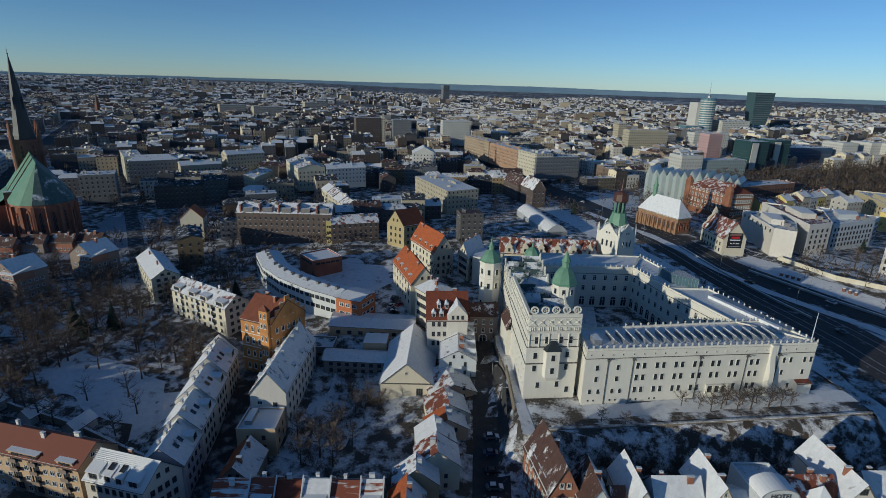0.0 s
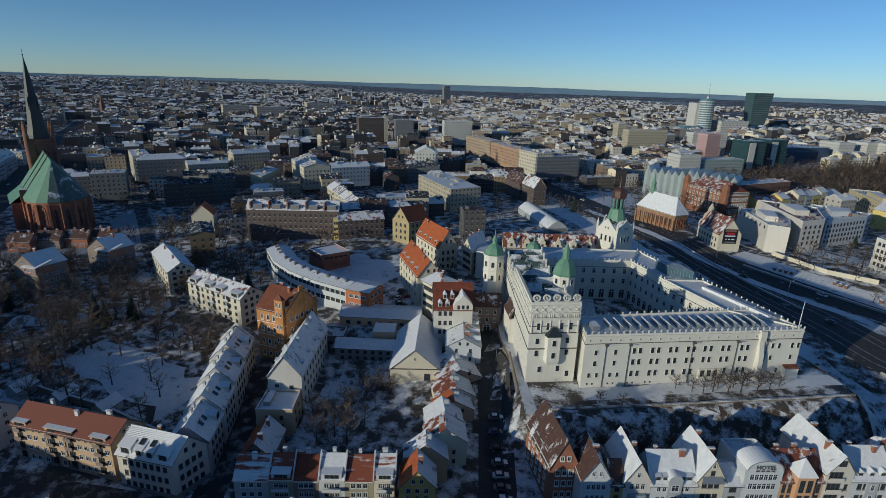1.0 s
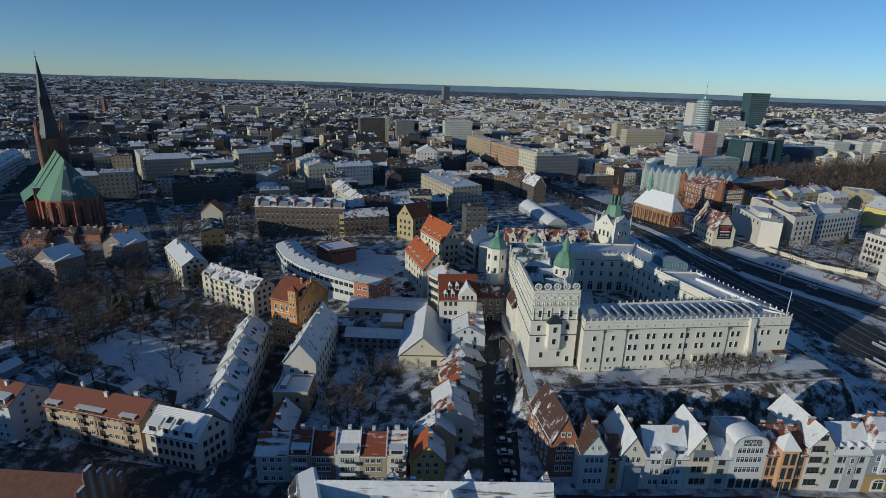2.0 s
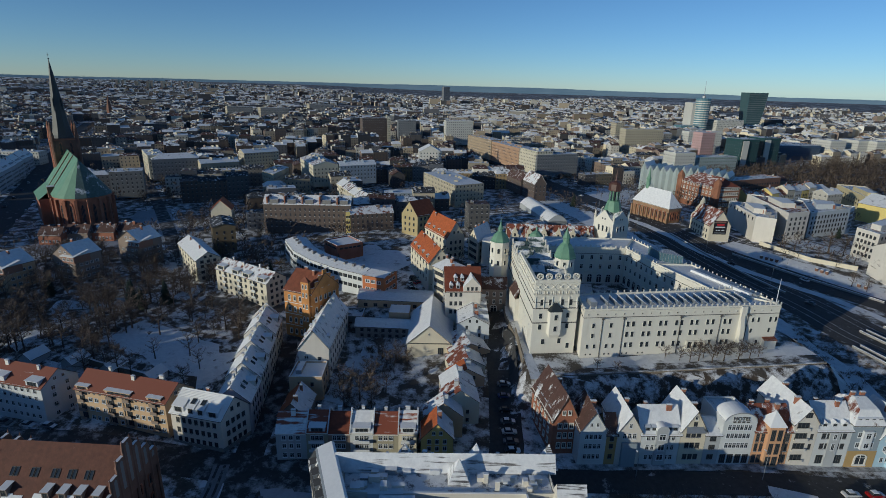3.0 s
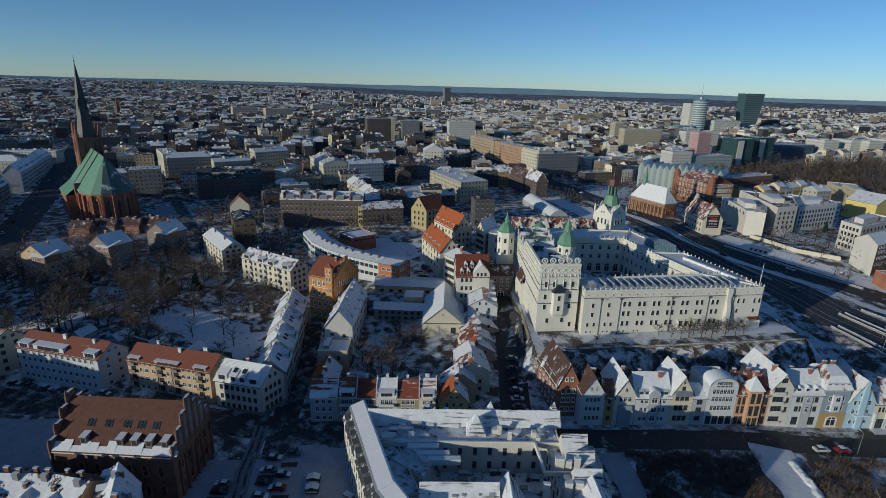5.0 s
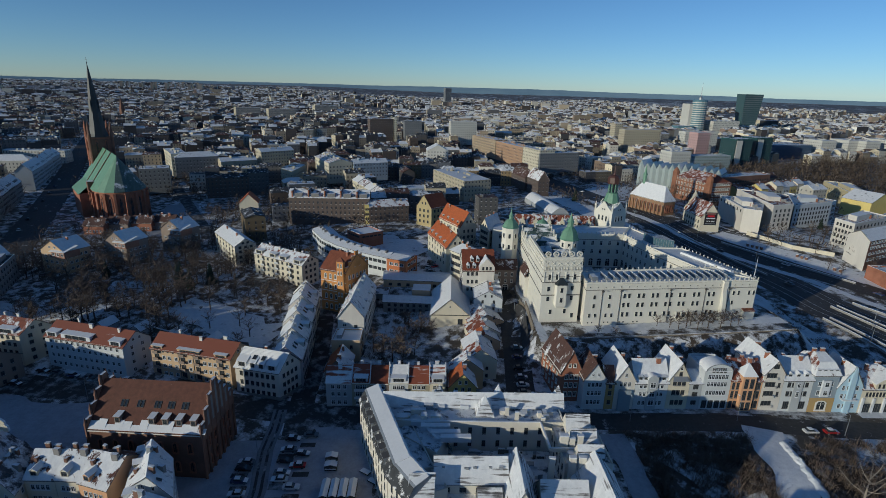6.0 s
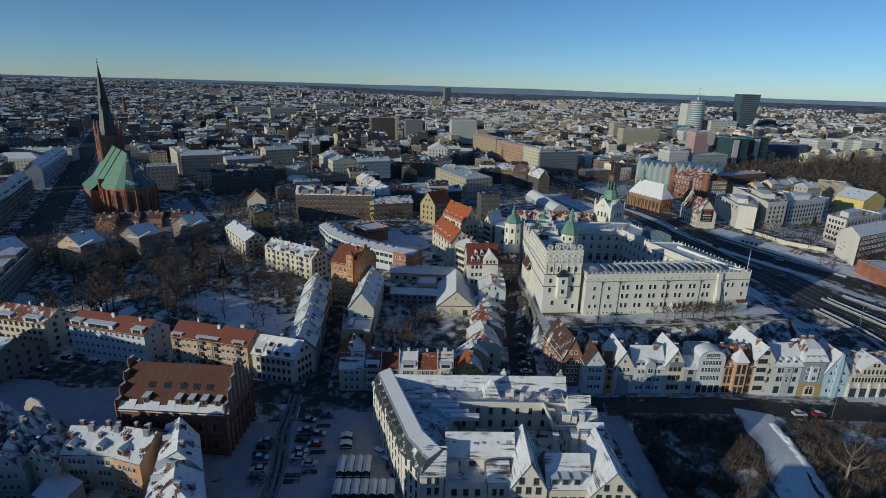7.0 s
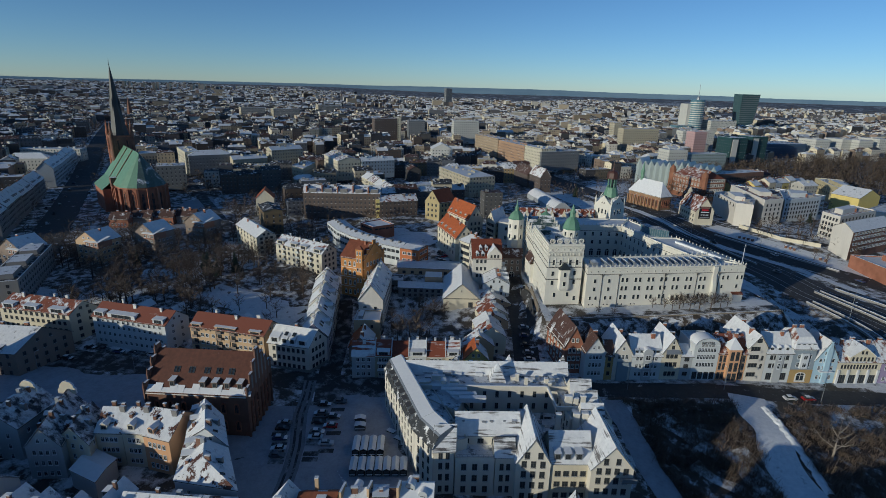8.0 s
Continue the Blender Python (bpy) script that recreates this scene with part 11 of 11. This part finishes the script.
def bare_tree(seed, height, spread, bark, twig, limbs=10, boughs=7, twigs=11, droop=0.0, fat=1.0):
    """Meshes of one tree at the origin: trunk with limbs, and its twigs."""
    rng = random.Random(seed)
    b, t = Build(), Build()
    top = Vector((rng.uniform(-0.4, 0.4), rng.uniform(-0.4, 0.4), height * 0.82))
    pts = [Vector((0, 0, -0.8)), Vector((0.1, 0, height * 0.22)), top * 0.55, top]
    rad = [0.30 * fat, 0.22 * fat, 0.13 * fat, 0.03]
    for i in range(3):
        b.tube(pts[i], pts[i + 1], rad[i] * height / 11, rad[i + 1] * height / 11, bark, 6)
    for k in range(limbs):
        f = 0.22 + 0.7 * (k + rng.random()) / limbs
        p = pts[1].lerp(pts[3], (f - 0.22) / 0.78)
        an = k * 2.4 + rng.uniform(-0.4, 0.4)
        reach = spread * (1.05 - 0.55 * f) * rng.uniform(0.75, 1.2)
        e = p + Vector((math.cos(an) * reach, math.sin(an) * reach, reach * rng.uniform(0.45, 0.95)))
        mid = p.lerp(e, 0.5) + Vector((0, 0, -0.12 * reach))
        b.tube(p, mid, 0.1 * fat, 0.07 * fat, bark, 5)
        b.tube(mid, e, 0.07 * fat, 0.025, bark, 4)
        for j in range(boughs):
            g = (j + 0.6) / boughs
            q = (p.lerp(mid, g * 2) if g < 0.5 else mid.lerp(e, g * 2 - 1))
            d = Vector((math.cos(an) + rng.gauss(0, 0.7), math.sin(an) + rng.gauss(0, 0.7), rng.uniform(0.1, 1.1) - droop)).normalized()
            Lb = reach * rng.uniform(0.28, 0.5)
            b.tube(q, q + d * Lb, 0.035, 0.012, bark, 3)
            for _ in range(twigs):
                h_ = rng.random()
                dd = (d + Vector((rng.gauss(0, 0.6), rng.gauss(0, 0.6), rng.gauss(0.15 - droop, 0.5)))).normalized()
                twig_strip(t, q + d * Lb * h_, dd, rng.uniform(0.6, 1.5), 0.032, twig)
    return mesh_of(b, "trunk"), mesh_of(t, "twigs")


KINDS = [bare_tree(11, 11, 4.2, BARK, TWIG), bare_tree(12, 9, 3.6, BARK, TWIG), bare_tree(13, 13, 4.8, BARK, TWIG, 11), bare_tree(14, 7, 3.2, BARK, TWIG, 8), bare_tree(15, 10, 2.6, BARK, TWIG, 12, 5)]
PALE_TREE = bare_tree(16, 10, 6.0, BARK_PALE, TWIG, 9, 6, 8, 0.1, 1.3)
WILLOW = bare_tree(17, 8, 4.0, BARK, TWIG_WARM, 12, 8, 16, 0.7)


def plant(kind, x, y, size, turn, label, group, category="tree"):
    root = thing("tree", (x, y, max(land(x, y), sheet(x, y))), label, category, group)
    m = Matrix.Translation(root.location) @ Matrix.Rotation(turn, 4, "Z") @ Matrix.Scale(size, 4)
    placed("trunk", kind[0], m, root)
    placed("crown", kind[1], m, root)
    return root


trng = random.Random(31)


def clear_of(x, y, gap=1.5):
    return all((x - a) ** 2 + (y - b_) ** 2 > (c * 0.8 + gap) ** 2 for a, b_, c in FOOT) and not near_line(x, y, PLATEAU) < 0


def scatter(n, poly, label, group, lo=0.7, hi=1.25, lawn=None):
    xs, ys = [p[0] for p in poly], [p[1] for p in poly]
    done = tries = 0
    while done < n and tries < n * 30:
        tries += 1
        x, y = trng.uniform(min(xs), max(xs)), trng.uniform(min(ys), max(ys))
        if near_line(x, y, poly) > 0 or not clear_of(x, y) or (lawn and near_line(x, y, lawn) < 0):
            continue
        plant(trng.choice(KINDS), x, y, trng.uniform(lo, hi), trng.uniform(0, 6.3), label, group)
        done += 1


LAWN = [(-152, 122), (-120, 108), (-98, 106), (-104, 130), (-140, 146)]
scatter(165, [(-300, 100), (-240, 96), (-206, 100), (-130, 110), (-104, 118), (-112, 152), (-150, 186), (-205, 212), (-250, 206)], "bare dark tree standing in the snowy park", "bare park trees", lawn=LAWN)
scatter(24, [(-66, 112), (-46, 106), (-40, 134), (-42, 150), (-62, 150)], "bare tree in the walled snowy yard", "bare yard trees", 0.55, 0.95)
scatter(26, [(24, 122), (60, 131), (96, 141), (102, 146), (98, 124), (60, 116), (28, 110)], "bare small tree on the slope below the castle", "bare trees on the castle slope", 0.35, 0.6)
for x, y, s in ((44.5, 143.5, 0.62), (57.0, 146.5, 0.7), (61.5, 147.5, 0.66), (70.0, 150.5, 0.55), (22.0, 131.5, 0.5), (66.0, 150.0, 0.6), (52.0, 142.5, 0.75), (55.0, 144.0, 0.9), (59.0, 143.5, 0.85), (63.0, 145.5, 0.95), (67.5, 146.0, 0.9), (72.0, 149.0, 0.8), (49.0, 143.0, 0.6), (28.0, 131.0, 0.5), (75.0, 150.5, 0.6)):
    plant(KINDS[1], x, y, s, x, "bare shrubby tree before the castle front", "bare trees on the castle slope")
plant(PALE_TREE, 84, 76, 1.15, 0.4, "large pale bare tree on the river bank", "")
for x, y, s in ((-152, 112, 0.9), (-146, 110, 1.0), (-140, 108, 0.85), (-133, 106, 0.95), (-127, 105, 0.8), (-149, 128, 0.8), (-138, 132, 0.9), (-128, 117, 0.7), (-118, 122, 0.8), (-121, 131, 0.9), (-110, 116, 0.7), (-144, 141, 0.9), (-133, 144, 0.8)):
    plant(KINDS[2], x, y, s, x * 1.7, "slender bare tree at the edge of the snowy lawn", "bare park trees")
for x, y, sz in ((140, 290, 1.3), (156, 288, 1.5), (162, 285, 1.4), (144, 272, 1.0), (147, 243, 0.8), (151, 238, 0.7), (163, 254, 1.1), (168, 246, 1.0), (132, 284, 0.9)):
    plant(KINDS[4], x, y, sz, x * 0.9, "slender bare poplar on the snowy lot", "poplars on the lot")
plant(WILLOW, -123, 198, 1.0, 0.3, "yellow-twigged willow beside the school", "")
plant(WILLOW, -128, 192, 0.8, 1.3, "yellow-twigged willow beside the school", "")


def spruce(x, y, h_, seed):
    rng = random.Random(seed)
    root = thing("tree", (x, y, land(x, y)), "dark green spruce among bare trees", "tree", "spruces in the park")
    b, t = Build(), Build()
    z = land(x, y)
    b.tube((x, y, z - 0.5), (x, y, z + h_), 0.22, 0.03, BARK, 5)
    b.done("trunk", root)
    for k in range(26):
        f = k / 26
        r = h_ * 0.26 * (1 - f) + 0.15
        n = 9
        for j in range(n):
            an = j * 2 * math.pi / n + k * 0.7 + rng.uniform(-0.2, 0.2)
            rr = r * rng.uniform(0.7, 1.15)
            p = Vector((x, y, z + h_ * (0.1 + 0.9 * f)))
            e = p + Vector((math.cos(an) * rr, math.sin(an) * rr, -rr * 0.35))
            s = Vector((-math.sin(an), math.cos(an), 0)) * rr * 0.28
            m = p.lerp(e, 0.6)
            t.poly([tuple(p), tuple(m - s), tuple(e), tuple(m + s)], NEEDLE)
    t.done("crown", root)


for k, (x, y, h_) in enumerate(((-166, 151, 13), (-160, 149, 11), (-171, 155, 10), (-154, 156, 12), (-206, 150, 9), (-124, 190, 9), (-96, 206, 10), (-64, 240, 8), (22, 372, 12), (180, 330, 9))):
    spruce(x, y, h_, k)

# the rest of the park's trees, past counting
thicket = Build()
drng = random.Random(61)
done = 0
while done < 150:
    x, y = drng.uniform(-300, -104), drng.uniform(98, 212)
    if near_line(x, y, PARK) > 0 or near_line(x, y, LAWN) < 0 or not clear_of(x, y):
        continue
    done += 1
    km, kt = drng.choice(KINDS)
    m = Matrix.Translation((x, y, land(x, y))) @ Matrix.Rotation(drng.uniform(0, 6.3), 4, "Z") @ Matrix.Scale(drng.uniform(0.6, 1.1), 4)
    for me in (km, kt):
        base = len(thicket.v)
        thicket.v += [tuple(m @ v.co) for v in me.vertices]
        thicket.f += [tuple(base + i for i in p.vertices) for p in me.polygons]
        thicket.m += [thicket.slot(me.materials[0])] * len(me.polygons)
tagged(thicket.done("thicket"), "dense leafless thicket of the park", "woods", kind="stuff")

# undergrowth: shrubs without number on banks and slopes
scrub = Build()
BARE = (([(69, 101), (68.2, 87), (68.8, 76), (71.8, 59), (77, 26)], 4.6), ([(24, 88), (32, 60), (44, 30), (60, 0)], 3.6), ([(16, 92.5), (55, 100.5), (95, 108), (150, 118)], 6.0), ([(13, 97), (99, 117)], 2.0))
srng = random.Random(44)
AREAS = (([(20, 90), (62, 98), (64, 74), (70, 40), (76, 14), (60, 0), (44, 34)], 3400), ([(74, 100), (160, 116), (200, 60), (170, 0), (80, 10), (78, 60)], 5600),
         ([(18, 122), (60, 133), (98, 144), (102, 130), (60, 116), (22, 108)], 2600), ([(-300, 100), (-206, 100), (-130, 112), (-112, 150), (-205, 212), (-250, 206)], 1700), ([(-64, 112), (-46, 106), (-46, 140), (-60, 146)], 260), ([(108, 150), (122, 160), (104, 196), (96, 176)], 120))
for poly, n in AREAS:
    xs, ys = [p[0] for p in poly], [p[1] for p in poly]
    for _ in range(n):
        x, y = srng.uniform(min(xs), max(xs)), srng.uniform(min(ys), max(ys))
        if near_line(x, y, poly) > 0 or near_line(x, y, LAWN) < 0 or not clear_of(x, y, 0) or any(off_road(x, y, l) < w for l, w in BARE):
            continue
        z = land(x, y)
        r = srng.uniform(0.6, 1.6)
        if x > 18 and y < 118:
            # the river bank is thickest, with clearings
            if noise.noise((x / 9, y / 9, 3.0)) < -0.28:
                continue
            r *= 1.45
        for _ in range(28):
            d = Vector((srng.gauss(0, 0.75), srng.gauss(0, 0.75), 1)).normalized()
            p = Vector((x + srng.gauss(0, r * 0.4), y + srng.gauss(0, r * 0.4), z - 0.1 + srng.random() * 0.5))
            twig_strip(scrub, p, d, r * srng.uniform(0.7, 1.5), 0.07, TWIG)
tagged(scrub.done("scrub"), "brown leafless scrub on snowy banks", "shrubs", kind="stuff")

# far woods and street trees: crowns of loose slivers
woods = Build()
wrng = random.Random(52)


def far_tree(x, y, h_, n=34):
    z = land(x, y)
    w = 0.10 + h_ * 0.02
    for _ in range(n):
        an, f = wrng.uniform(0, 6.28), wrng.random()
        r = h_ * 0.36 * math.sin(math.pi * (0.15 + 0.8 * f)) * wrng.random() ** 0.5
        p = Vector((x + math.cos(an) * r, y + math.sin(an) * r, z + h_ * (0.2 + 0.72 * f)))
        d = Vector((math.cos(an) + wrng.gauss(0, 0.4), math.sin(an) + wrng.gauss(0, 0.4), wrng.uniform(0.2, 1.4))).normalized()
        twig_strip(woods, p, d, h_ * wrng.uniform(0.12, 0.3), w, TWIG)
    woods.poly([(x - 0.2, y, z - 0.5), (x + 0.2, y, z - 0.5), (x + 0.05, y, z + h_ * 0.7)], BARK)


for poly, n, h_ in ((WOODS, 2300, 15), ([(-230, 232), (-120, 226), (-100, 250), (-90, 330), (-180, 360), (-240, 300)], 260, 10), ([(-60, 262), (-20, 262), (-10, 300), (-30, 400), (-60, 400)], 40, 8), ([(104, 322), (150, 276), (200, 240), (232, 262), (160, 352), (112, 350)], 36, 9), ([(-60, 196), (-34, 182), (-30, 224), (-62, 232)], 24, 7), ([(-330, 190), (-290, 170), (-262, 205), (-300, 235)], 40, 9), ([(30, 500), (70, 500), (100, 560), (60, 600), (20, 560)], 50, 9), ([(-330, 300), (-262, 306), (-200, 235), (-180, 330), (-300, 420)], 150, 10), ([(-280, 140), (-262, 165), (-355, 282), (-440, 376), (-450, 366), (-366, 262)], 140, 10), ([(-212, 200), (-160, 186), (-125, 196), (-135, 232), (-205, 226)], 130, 9), ([(-420, 150), (-330, 120), (-320, 160), (-420, 280)], 90, 10), ([(180, 360), (300, 420), (330, 520), (200, 470)], 120, 10), ([(96, 408), (128, 388), (160, 420), (196, 456), (180, 470), (150, 452), (130, 418), (106, 434)], 90, 11), ([(112, 352), (150, 372), (140, 392), (104, 380)], 30, 9), ([(120, 270), (160, 262), (168, 282), (130, 294)], 16, 10), ([(-12, 392), (12, 372), (22, 384), (0, 404)], 24, 8)):
    xs, ys = [p[0] for p in poly], [p[1] for p in poly]
    for _ in range(n):
        x, y = wrng.uniform(min(xs), max(xs)), wrng.uniform(min(ys), max(ys))
        if near_line(x, y, poly) < 0 and clear_of(x, y, 0) and off_road(x, y, LEFT_AVENUE) > 11 and off_road(x, y, SIDE_STREET) > 5:
            far_tree(x, y, h_ * wrng.uniform(0.7, 1.3))
for line in AVENUES:
    for (ax, ay), (bx, by) in zip(line, line[1:]):
        L = math.hypot(bx - ax, by - ay)
        if ay < 300:
            continue
        for k in range(int(L / 9)):
            for sd in (-1, 1):
                t_ = k * 9 / L
                o = (20 if line is MOTORWAY else 13 if line is LEFT_AVENUE else 9) * sd
                x, y = ax + (bx - ax) * t_ - (by - ay) / L * o, ay + (by - ay) * t_ + (bx - ax) / L * o
                if clear_of(x, y, 0) and wrng.random() < 0.75:
                    far_tree(x, y, wrng.uniform(7, 11))
for x, y in cells:
    # yards and streets of the inner city
    if math.hypot(x, y) < 1150:
        for _ in range(14):
            px, py = x + wrng.uniform(-52, 52), y + wrng.uniform(-42, 42)
            if clear_of(px, py, -1) and off_road(px, py, MOTORWAY) > 22 and off_road(px, py, LEFT_AVENUE) > 11 and all(near_line(px, py, p) > 0 for p in (SCHOOL, CLOSE, BEHIND, LOT)):
                far_tree(px, py, wrng.uniform(8, 14), 26)
for _ in range(8000):
    y = 520 + 4200 * wrng.random() ** 1.1
    x = wrng.uniform(-1.3, 0.66) * (y + 90)
    if noise.noise((x / 420, y / 300, 9.0)) < (0.0 if y < 1500 else -0.12):
        for _ in range(2 if y > 1500 else 1):
            far_tree(x + wrng.gauss(0, 12), y + wrng.gauss(0, 12), wrng.uniform(9, 15), 14)
tagged(woods.done("bare_woods"), "brown bare trees along avenues and in distant woods", "woods", kind="stuff")
